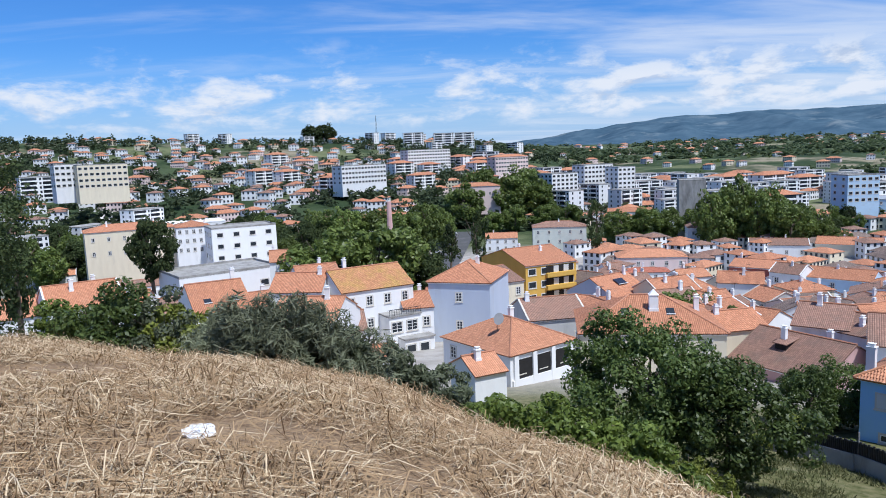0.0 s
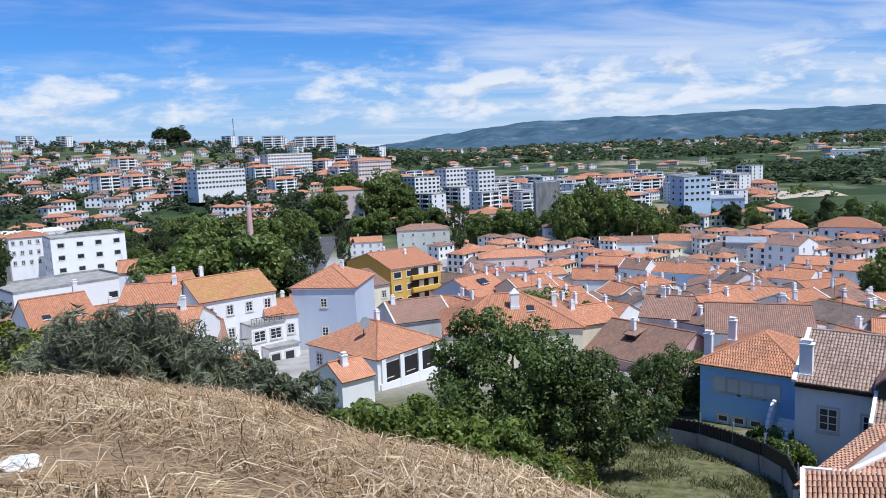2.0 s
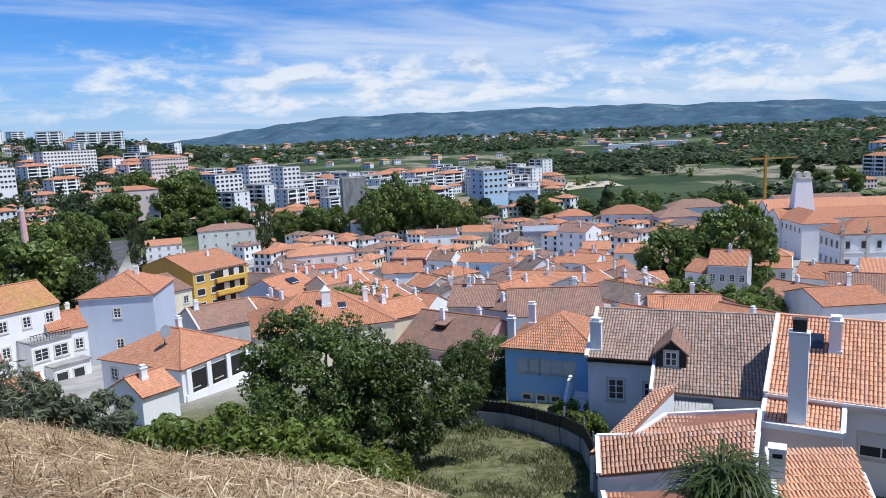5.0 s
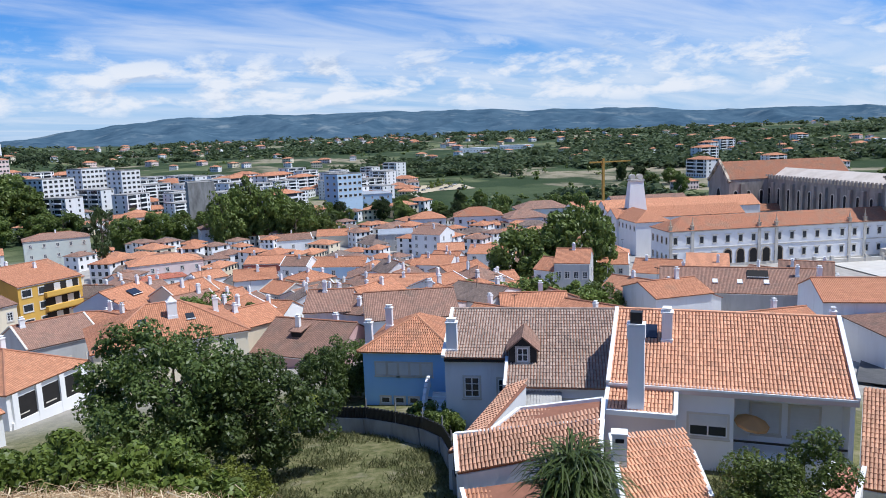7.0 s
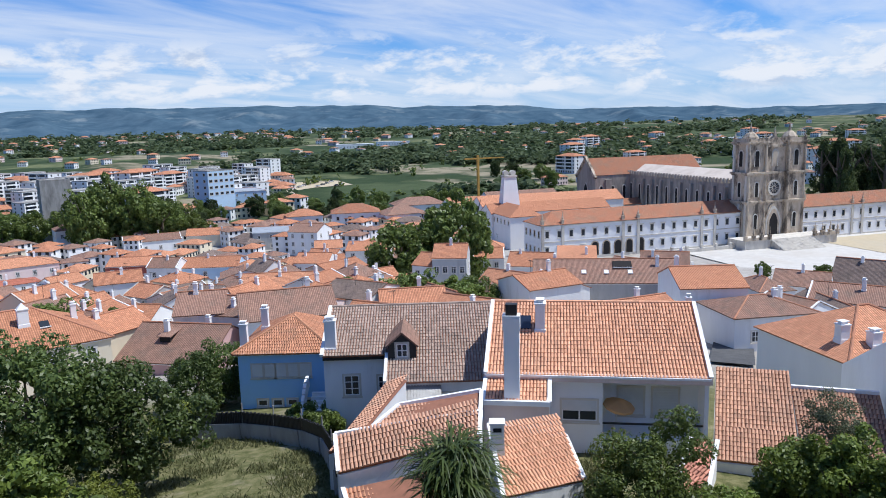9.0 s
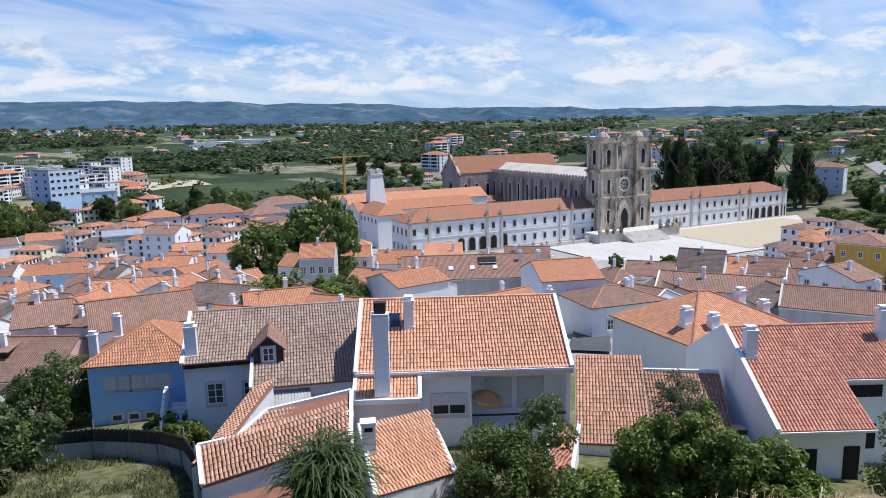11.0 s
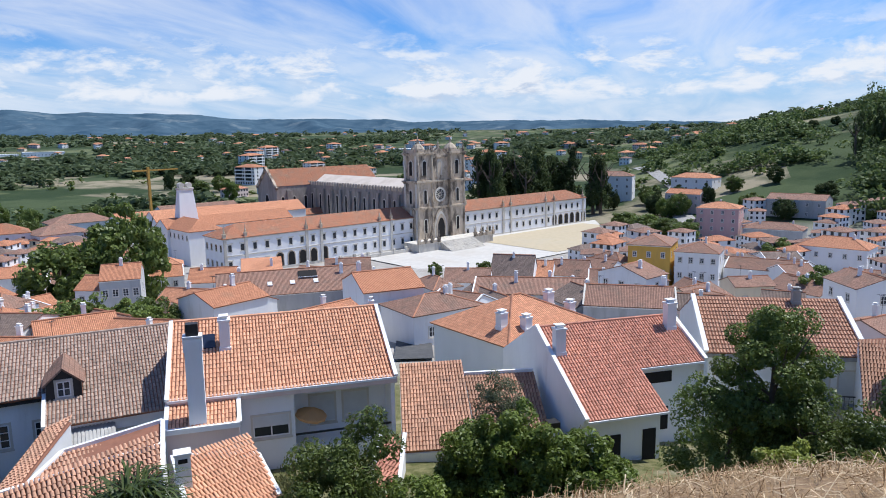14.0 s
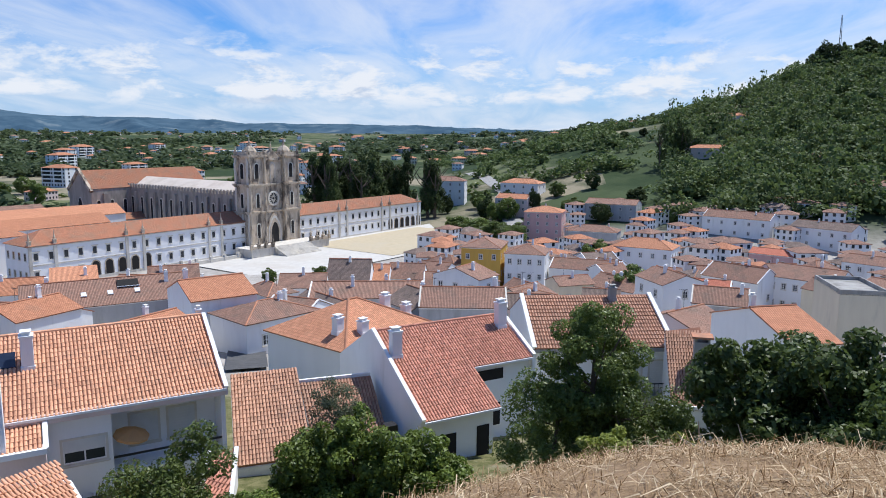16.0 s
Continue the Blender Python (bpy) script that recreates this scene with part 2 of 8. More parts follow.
M["shutter"] = mat("roller_shutter", (0.66, 0.66, 0.64), (0.6, 0.6, 0.58), 1.0, 0.6, stain=(0.5, 0.5, 0.48))
M["greenshutter"] = mat("dark_shutter_paint", (0.05, 0.075, 0.07), (0.04, 0.06, 0.055), 2.0, 0.6)
M["frame"] = mat("white_window_paint", (0.78, 0.77, 0.75), (0.72, 0.71, 0.69), 2.0, 0.5)
M["metal"] = mat("dark_painted_iron", (0.05, 0.05, 0.052), (0.035, 0.035, 0.037), 3, 0.5, metal=0.5)
M["rust"] = mat("yellow_crane_paint", (0.42, 0.26, 0.06), (0.36, 0.22, 0.05), 1, 0.6)
M["concrete"] = mat("weathered_concrete", (0.40, 0.385, 0.355), (0.31, 0.30, 0.28), 0.8, 0.92, 0.4, 6, stain=(0.17, 0.16, 0.145), stain_scale=0.5, stain_at=(0.45, 0.75), streak=(1, 1, 0.3))
M["paving"] = mat("pale_limestone_paving", (0.58, 0.555, 0.50), (0.50, 0.475, 0.43), 0.4, 0.9, 0.2, 8, stain=(0.5, 0.46, 0.4), stain_scale=0.06)
M["gravel"] = mat("pale_square_gravel", (0.50, 0.42, 0.285), (0.44, 0.37, 0.25), 0.5, 0.95, 0.2, 12, stain=(0.46, 0.40, 0.29), stain_scale=0.05)
M["asphalt"] = mat("asphalt", (0.10, 0.10, 0.10), (0.07, 0.07, 0.07), 1.2, 0.9, 0.2, 20, stain=(0.16, 0.155, 0.15), stain_scale=0.1)
M["bark"] = mat("bark", (0.16, 0.125, 0.09), (0.10, 0.08, 0.06), 4, 0.95, 0.6, 12, streak=(1, 1, 0.3))
M["twig"] = mat("bleached_dead_wood", (0.42, 0.37, 0.30), (0.33, 0.29, 0.23), 5, 0.9)
M["plastic"] = mat("white_plastic_bag", (0.82, 0.82, 0.81), (0.76, 0.76, 0.75), 6, 0.4, 0.5, 25)
M["solar"] = mat("solar_panel", (0.012, 0.018, 0.035), (0.02, 0.028, 0.05), 3, 0.15, spec=0.6)
M["straw"] = mat("straw", (0.43, 0.30, 0.165), (0.27, 0.175, 0.095), 2.2, 0.9, vary=0.1, spec=0.2)
M["straw_pale"] = mat("bleached_straw", (0.70, 0.57, 0.38), (0.50, 0.38, 0.235), 2.2, 0.85, spec=0.2)
M["parasol"] = mat("parasol_cloth", (0.62, 0.34, 0.14), (0.55, 0.30, 0.12), 2, 0.8)
M["car_white"] = mat("white_car_paint", (0.75, 0.75, 0.75), None, 1, 0.25, spec=0.5)
M["car_dark"] = mat("dark_car_paint", (0.06, 0.065, 0.075), None, 1, 0.25, spec=0.5)
M["car_red"] = mat("silver_car_paint", (0.40, 0.41, 0.43), None, 1, 0.25, spec=0.5)
M["rubber"] = mat("tyre_rubber", (0.025, 0.025, 0.025), None, 4, 0.9)
M["leaf_fig"] = leaf_mat("broad_dark_leaves", (0.048, 0.078, 0.020), (0.145, 0.195, 0.05))
M["leaf_bush"] = leaf_mat("bush_leaves", (0.070, 0.108, 0.018), (0.20, 0.255, 0.050))
M["leaf_olive"] = leaf_mat("olive_grey_leaves", (0.060, 0.074, 0.038), (0.165, 0.185, 0.105), 0.6)
M["leaf_yellow"] = leaf_mat("yellow_green_leaves", (0.13, 0.16, 0.025), (0.29, 0.32, 0.06))
M["leaf_dark"] = leaf_mat("dark_conifer_needles", (0.032, 0.052, 0.018), (0.085, 0.112, 0.036), 0.85)
M["leaf_tree"] = leaf_mat("tree_leaves", (0.070, 0.106, 0.023), (0.20, 0.255, 0.060))
M["leaf_palm"] = leaf_mat("grey_green_blades", (0.10, 0.115, 0.06), (0.29, 0.31, 0.19), 0.6)
M["leaf_hill"] = leaf_mat("sunlit_wood_leaves", (0.055, 0.090, 0.026), (0.135, 0.175, 0.058), 0.7)
# muted green: a little distance haze is mixed into the leaf colour
M["leaf_far"] = leaf_mat("far_wood_leaves_hazed", (0.045, 0.068, 0.030), (0.100, 0.130, 0.060), 0.8)
M["weeds"] = leaf_mat("weeds", (0.080, 0.092, 0.034), (0.19, 0.19, 0.078), 0.8)


def ground_mat():
    """The ground: dry straw on the castle hill, rough grass below, bare town ground, then fields and scrub by patches."""
    ma = bpy.data.materials.new("ground_cover")
    ma.use_nodes = True
    nt = ma.node_tree
    N, L = nt.nodes.new, nt.links.new
    b = nt.nodes["Principled BSDF"]
    b.inputs["Roughness"].default_value = 0.95
    b.inputs["Specular IOR Level"].default_value = 0.1
    geo = N("ShaderNodeNewGeometry")
    at = N("ShaderNodeAttribute")
    at.attribute_name = "cover"
    sp = N("ShaderNodeSeparateColor")
    L(at.outputs[0], sp.inputs[0])

    def nz(s, d=6, r=0.62):
        n = N("ShaderNodeTexNoise")
        n.inputs["Scale"].default_value, n.inputs["Detail"].default_value, n.inputs["Roughness"].default_value = s, d, r
        L(geo.outputs["Position"], n.inputs[0])
        return n.outputs[0]

    def mx(f, a, c, lo=None, hi=None):
        n = N("ShaderNodeMix")
        n.data_type = "RGBA"
        if lo is not None:
            r = N("ShaderNodeMapRange")
            r.inputs[1].default_value, r.inputs[2].default_value = lo, hi
            L(f, r.inputs[0])
            f = r.outputs[0]
        L(f, n.inputs[0])
        for i, v in ((6, a), (7, c)):
            if isinstance(v, tuple):
                n.inputs[i].default_value = (*v, 1)
            else:
                L(v, n.inputs[i])
        return n.outputs[2]

    straw = mx(nz(7.0), (0.20, 0.13, 0.078), (0.35, 0.25, 0.15), 0.35, 0.68)
    straw = mx(nz(0.5), straw, (0.19, 0.12, 0.072), 0.52, 0.75)
    grass = mx(nz(1.6), (0.075, 0.085, 0.028), (0.20, 0.185, 0.09), 0.35, 0.65)
    grass = mx(nz(0.35), grass, (0.28, 0.245, 0.165), 0.55, 0.7)
    town = mx(nz(0.3), (0.44, 0.41, 0.37), (0.27, 0.25, 0.22), 0.35, 0.7)
    vor = N("ShaderNodeTexVoronoi")
    vor.inputs["Scale"].default_value = 0.009
    L(geo.outputs["Position"], vor.inputs[0])
    vs = N("ShaderNodeSeparateColor")
    L(vor.outputs["Color"], vs.inputs[0])
    field = mx(vs.outputs[0], (0.065, 0.088, 0.040), (0.15, 0.165, 0.08), 0.3, 0.8)
    field = mx(vs.outputs[1], field, (0.27, 0.235, 0.16), 0.76, 0.82)
    field = mx(nz(0.012), field, (0.032, 0.052, 0.022), 0.44, 0.56)
    field = mx(nz(0.06), field, (0.05, 0.07, 0.03), 0.5, 0.75)
    c = mx(sp.outputs[0], field, straw)
    c = mx(sp.outputs[1], c, grass)
    c = mx(sp.outputs[2], c, town)
    L(c, b.inputs["Base Color"])
    bn = N("ShaderNodeBump")
    bn.inputs["Strength"].default_value, bn.inputs["Distance"].default_value = 0.7, 0.08
    L(nz(9.0), bn.inputs["Height"])
    L(bn.outputs[0], b.inputs["Normal"])
    return ma


M["ground"] = ground_mat()


def hazed_mountain_mat():
    # blue-grey base colours carry the distance haze over the woods
    ma = mat("far_ridge_haze_blue", (0.040, 0.078, 0.115), (0.085, 0.135, 0.175), 0.009, 1.0, stain=(0.16, 0.20, 0.22), stain_scale=0.005, stain_at=(0.56, 0.70), spec=0.0)
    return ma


M["ridge"] = hazed_mountain_mat()

# ---- builders ----
def lerp(x, xs, ys):
    return float(np.interp(x, xs, ys))


def polar(x, y):
    return math.hypot(x, y), math.degrees(math.atan2(x, y))


def spot(az, r):
    """The place at a bearing (degrees clockwise from +y) and a distance from the first eye."""
    return math.sin(radians(az)) * r, math.cos(radians(az)) * r


def fbm(x, y, s, seed=0.0):
    return noise.fractal(Vector((x * s + seed, y * s - seed, seed * 0.37)), 1.0, 2.0, 4)


def ground_z(x, y):
    """Height of the ground: the castle hill, the slope of the town, the abbey's flat, the plain and its hills."""
    r, az = polar(x, y)
    tan = lerp(az, (-180, -90, -32, -25, -17, -5, 5, 15, 23, 50, 70, 79, 91, 103, 117, 150, 180),
               (0.1, 0.15, 0.208, 0.243, 0.279, 0.333, 0.42, 0.47, 0.52, 0.62, 0.57, 0.52, 0.468, 0.422, 0.385, 0.2, 0.1))
    a = (tan / 2) ** 2 / 2.4
    rk = 0.32 / a                       # from here on the slope stays even
    dome = EYE - 2.4 - (a * r * r if r < rk else a * rk * rk + 0.64 * (r - rk))
    if r < 60:
        dome += 0.10 * fbm(x, y, 0.35) * min(1, r / 5)
    low = lerp(r, (0, 40, 55, 72, 100, 130, 160, 190, 215, 240, 450, 900, 1800, 3000, 4700), (30, 25.5, 23, 20.5, 17, 12.5, 8, 4, 1.5, 0, 0, 5, 26, 50, 60))
    z = max(dome, low) + 0.6 * math.exp(-abs(dome - low) / 1.5)
    if r > 300:
        k = min(1, (r - 300) / 500)
        # north-west hill
        top = lerp(az, (-60, -30, -18, -9, 2, 8, 14), (74, 70, 64, 61, 50, 30, 8))
        z += top * max(0, min(1, (r - 380) / 700)) ** 1.2 * lerp(r, (1100, 1900), (1, 0.3))
        # wooded hill to the south
        top = lerp(az, (84, 90, 94, 97.5, 101, 103, 105.6, 108.3, 112, 114.5, 118, 125, 150, 175), (0, 14, 32, 43, 49, 53, 59, 69, 89, 94, 95, 100, 70, 0))
        z += top * max(0, min(1, (r - 300) / 330)) ** 1.1 * lerp(r, (800, 1700), (1, 0.25))
        z += k * (3.5 * fbm(x, y, 0.004, 2.0) + 1.2 * fbm(x, y, 0.02, 5.0)) * (0.35 if r < 600 else 1)
    return z


def link(name, mesh, mats, parent=None, label=""):
    ob = new(name, mesh)
    for ma in (mats if isinstance(mats, (list, tuple)) else [mats]):
        if not mesh.materials or mesh.materials.find(ma.name) < 0:
            mesh.materials.append(ma)
    if parent is not None:
        ob.parent = parent
    if label:
        ob["label"] = label
    return ob


def part(name, bm, mats, parent, label=""):
    me = bpy.data.meshes.new(name)
    bm.to_mesh(me)
    bm.free()
    return link(name, me, mats, parent, label)


def raw(name, verts, faces, mats, parent=None, label="", slots=None, smooth=False):
    me = bpy.data.meshes.new(name)
    me.from_pydata(verts, [], faces)
    if slots is not None:
        me.polygons.foreach_set("material_index", slots)
    if smooth:
        me.polygons.foreach_set("use_smooth", [True] * len(me.polygons))
    me.update()
    return link(name, me, mats, parent, label)


def box(bm, x0, x1, y0, y1, z0, z1, slot=0, taper=0.0):
    """A box added to bm; taper narrows its top."""
    t = taper
    vs = [bm.verts.new(p) for p in ((x0, y0, z0), (x1, y0, z0), (x1, y1, z0), (x0, y1, z0),
                                    (x0 + t, y0 + t, z1), (x1 - t, y0 + t, z1), (x1 - t, y1 - t, z1), (x0 + t, y1 - t, z1))]
    for ids in ((3, 2, 1, 0), (4, 5, 6, 7), (0, 1, 5, 4), (1, 2, 6, 5), (2, 3, 7, 6), (3, 0, 4, 7)):
        f = bm.faces.new([vs[i] for i in ids])
        f.material_index = slot
    return vs


def slab(bm, pts, thick=0.10, slot=0, uv=True):
    """A flat plate under the polygon pts (upper face), with UVs in metres along its first edge and up its slope."""
    pts = [Vector(p) for p in pts]
    n = (pts[1] - pts[0]).cross(pts[-1] - pts[0]).normalized()
    top = [bm.verts.new(p) for p in pts]
    bot = [bm.verts.new(p - n * thick) for p in pts]
    k = len(pts)
    faces = [bm.faces.new(top), bm.faces.new(bot[::-1])]
    for i in range(k):
        j = (i + 1) % k
        faces.append(bm.faces.new((top[i], bot[i], bot[j], top[j])))
    lay = bm.loops.layers.uv.verify()
    ex = (pts[1] - pts[0]).normalized()
    ey = n.cross(ex)
    for f in faces:
        f.material_index = slot
        for l in f.loops:
            v = l.vert.co - pts[0]
            l[lay].uv = (v.dot(ex), v.dot(ey))


def tube(bm, a, b, r0, r1, n=6, slot=0):
    a, b = Vector(a), Vector(b)
    d = (b - a).normalized()
    u = d.orthogonal().normalized()
    w = d.cross(u)
    ra = [bm.verts.new(a + (u * math.cos(t) + w * math.sin(t)) * r0) for t in [2 * math.pi * i / n for i in range(n)]]
    rb = [bm.verts.new(b + (u * math.cos(t) + w * math.sin(t)) * r1) for t in [2 * math.pi * i / n for i in range(n)]]
    for i in range(n):
        f = bm.faces.new((ra[i], ra[(i + 1) % n], rb[(i + 1) % n], rb[i]))
        f.material_index = slot
    for ring in (ra[::-1], rb):
        bm.faces.new(ring).material_index = slot


def thing(name, x, y, z, yaw, label, category, group="", kind=""):
    ob = new(name)
    ob.matrix_basis = pose(x, y, z, 0, 0, yaw)
    return tagged(ob, label, category, group, kind)


WIN = {}


def window_mesh(w, h, style):
    """A window unit facing -y, its sill's middle at the origin: raised surround, frame, glazing bars and glass set back."""
    key = (round(w, 2), round(h, 2), style)
    if key in WIN:
        return WIN[key]
    bm = bmesh.new()
    s = 0.13
    if style != "bare":
        box(bm, -w / 2 - s, -w / 2, -0.05, 0.02, -0.1, h + s, 2)
        box(bm, w / 2, w / 2 + s, -0.05, 0.02, -0.1, h + s, 2)
        box(bm, -w / 2, w / 2, -0.05, 0.02, h, h + s, 2)
        box(bm, -w / 2 - s - 0.05, w / 2 + s + 0.05, -0.11, 0.02, -0.2, -0.1, 2)
        box(bm, -w / 2, w / 2, -0.06, 0.02, -0.1, 0.0, 2)
    if style == "shutter":
        box(bm, -w / 2, w / 2, -0.03, 0.0, h * 0.02, h, 3)
        k = max(4, int(h / 0.16))
        for i in range(k):
            box(bm, -w / 2 + 0.02, w / 2 - 0.02, -0.04, -0.028, h * (i + 0.15) / k, h * (i + 0.85) / k, 3)
    else:
        f = 0.07
        box(bm, -w / 2, w / 2, -0.015, -0.004, 0, h, 1)
        for x0, x1, z0, z1 in ((-w / 2, -w / 2 + f, 0, h), (w / 2 - f, w / 2, 0, h), (-w / 2 + f, w / 2 - f, 0, f), (-w / 2 + f, w / 2 - f, h - f, h)):
            box(bm, x0, x1, -0.04, -0.005, z0, z1, 0)
        if style != "plain":
            box(bm, -0.04, 0.04, -0.038, -0.006, f, h - f, 0)
            for i in (1, 2) if h > 1.3 else (1,):
                zz = h * i / (3 if h > 1.3 else 2)
                for x0, x1 in ((-w / 2 + f, -0.04), (0.04, w / 2 - f)):
                    box(bm, x0, x1, -0.032, -0.006, zz - 0.025, zz + 0.025, 0)
        if style == "half":
            box(bm, -w / 2 + 0.02, w / 2 - 0.02, -0.048, -0.042, h * 0.5, h, 3)
        if style == "sideshutters":
            for sx in (-1, 1):
                x0 = sx * (w / 2 + 0.05)
                x1 = x0 + sx * w * 0.48
                box(bm, min(x0, x1), max(x0, x1), -0.10, -0.055, 0, h, 4)
    me = bpy.data.meshes.new("window")
    bm.to_mesh(me)
    bm.free()
    for ma in ("frame", "glass", "stone_pale", "shutter", "greenshutter"):
        me.materials.append(M[ma])
    WIN[key] = me
    return me


def window(parent, x, y, z, w, h, facing=0, style="std"):
    """One window on a wall of a thing; facing: degrees that its outward side is turned from the thing's front."""
    ob = new("window", window_mesh(w, h, style))
    ob.parent = parent
    ob.matrix_basis = pose(x, y, z, 0, 0, facing)
    return ob


def chimney(parent, x, y, z, h, w=0.55, d=0.45, wall="white_clean", cap="plain"):
    bm = bmesh.new()
    box(bm, x - w / 2, x + w / 2, y - d / 2, y + d / 2, z - 0.6, z + h)
    box(bm, x - w / 2 - 0.06, x + w / 2 + 0.06, y - d / 2 - 0.06, y + d / 2 + 0.06, z + h, z + h + 0.1)
    box(bm, x - w / 2 - 0.05, x + w / 2 + 0.05, y - d / 2 - 0.05, y + d / 2 + 0.05, z - 0.6, z + 0.12)
    ob = part("chimney", bm, M[wall], parent)
    bm = bmesh.new()
    if cap == "plain":
        box(bm, x - w * 0.33, x + w * 0.33, y - d * 0.3, y + d * 0.3, z + h + 0.1, z + h + 0.28)
        box(bm, x - w * 0.45, x + w * 0.45, y - d * 0.45, y + d * 0.45, z + h + 0.28, z + h + 0.34)
        part("chimney_cap", bm, M["dark" if w > 0.9 else wall], ob)
    elif cap == "dark":
        box(bm, x - w * 0.36, x + w * 0.36, y - d * 0.4, y + d * 0.4, z + h + 0.1, z + h + 0.75)
        part("chimney_cap", bm, M["metal"], ob, "dark metal chimney cowl")
    else:
        for k in range(4):
            vs = box(bm, x - w / 2, x + w / 2, y - d / 2, y + d / 2, z + h + 0.1, z + h + 0.65, 0, 0.0)
            for v in vs[4:]:
                v.co.x, v.co.y = x + (v.co.x - x) * 0.15, y + (v.co.y - y) * 0.4
            break
        part("chimney_cap", bm, M[wall], ob)
    return ob


def roof_pts(kind, w, d, h, rh, o):
    """The sloping faces of a roof, each from its eave's left end round; local x along the front, y backwards."""
    x0, x1, y0, y1, ym = -w / 2 - o, w / 2 + o, -o, d + o, d / 2
    k = rh / (d / 2)
    ze = h - o * k
    zr = h + rh
    if kind == "gable":
        g = min(o, 0.12)
        return [[(-w / 2 - g, y0, ze), (w / 2 + g, y0, ze), (w / 2 + g, ym, zr), (-w / 2 - g, ym, zr)],
                [(w / 2 + g, y1, ze), (-w / 2 - g, y1, ze), (-w / 2 - g, ym, zr), (w / 2 + g, ym, zr)]]
    if kind == "side":
        kk = rh / (w / 2)
        ze = h - o * kk
        g = min(o, 0.12)
        return [[(x0, d + g, ze), (x0, -g, ze), (0, -g, zr), (0, d + g, zr)],
                [(x1, -g, ze), (x1, d + g, ze), (0, d + g, zr), (0, -g, zr)]]
    if kind == "hip":
        s = min(d / 2, w / 2 - 0.05) + o
        if w >= d:
            a, b = (x0 + s, ym, zr), (x1 - s, ym, zr)
            return [[(x0, y0, ze), (x1, y0, ze), b, a], [(x1, y0, ze), (x1, y1, ze), b], [(x1, y1, ze), (x0, y1, ze), a, b], [(x0, y1, ze), (x0, y0, ze), a]]
        s = w / 2 + o
        a, b = (0, y0 + s, zr), (0, y1 - s, zr)
        return [[(x0, y0, ze), (x1, y0, ze), a], [(x1, y0, ze), (x1, y1, ze), b, a], [(x1, y1, ze), (x0, y1, ze), b], [(x0, y1, ze), (x0, y0, ze), a, b]]
    if kind == "shed":
        return [[(x0, y0, h), (x1, y0, h), (x1, y1, h + rh), (x0, y1, h + rh)]]
    return []


def walls_bm(kind, w, d, h, rh, base):
    """The body of a house with its gables, down below the ground line."""
    bm = bmesh.new()
    x, low = w / 2, -base
    e = 0.1
    if kind == "gable":
        prof = [(0, low), (d, low), (d, h - e), (d / 2, h + rh - e), (0, h - e)]
        A = [bm.verts.new((-x, p, z)) for p, z in prof]
        B = [bm.verts.new((x, p, z)) for p, z in prof]
    elif kind == "side":
        prof = [(-x, low), (x, low), (x, h - e), (0, h + rh - e), (-x, h - e)]
        A = [bm.verts.new((p, d, z)) for p, z in prof]
        B = [bm.verts.new((p, 0, z)) for p, z in prof]
    elif kind == "shed":
        prof = [(0, low), (d, low), (d, h + rh - e), (0, h - e)]
        A = [bm.verts.new((-x, p, z)) for p, z in prof]
        B = [bm.verts.new((x, p, z)) for p, z in prof]
    else:
        box(bm, -x, x, 0, d, low, h - 0.02)
        return bm
    k = len(A)
    bm.faces.new(A)
    bm.faces.new(B[::-1])
    for i in range(k):
        j = (i + 1) % k
        bm.faces.new((A[j], A[i], B[i], B[j]))
    bmesh.ops.recalc_face_normals(bm, faces=bm.faces)
    return bm


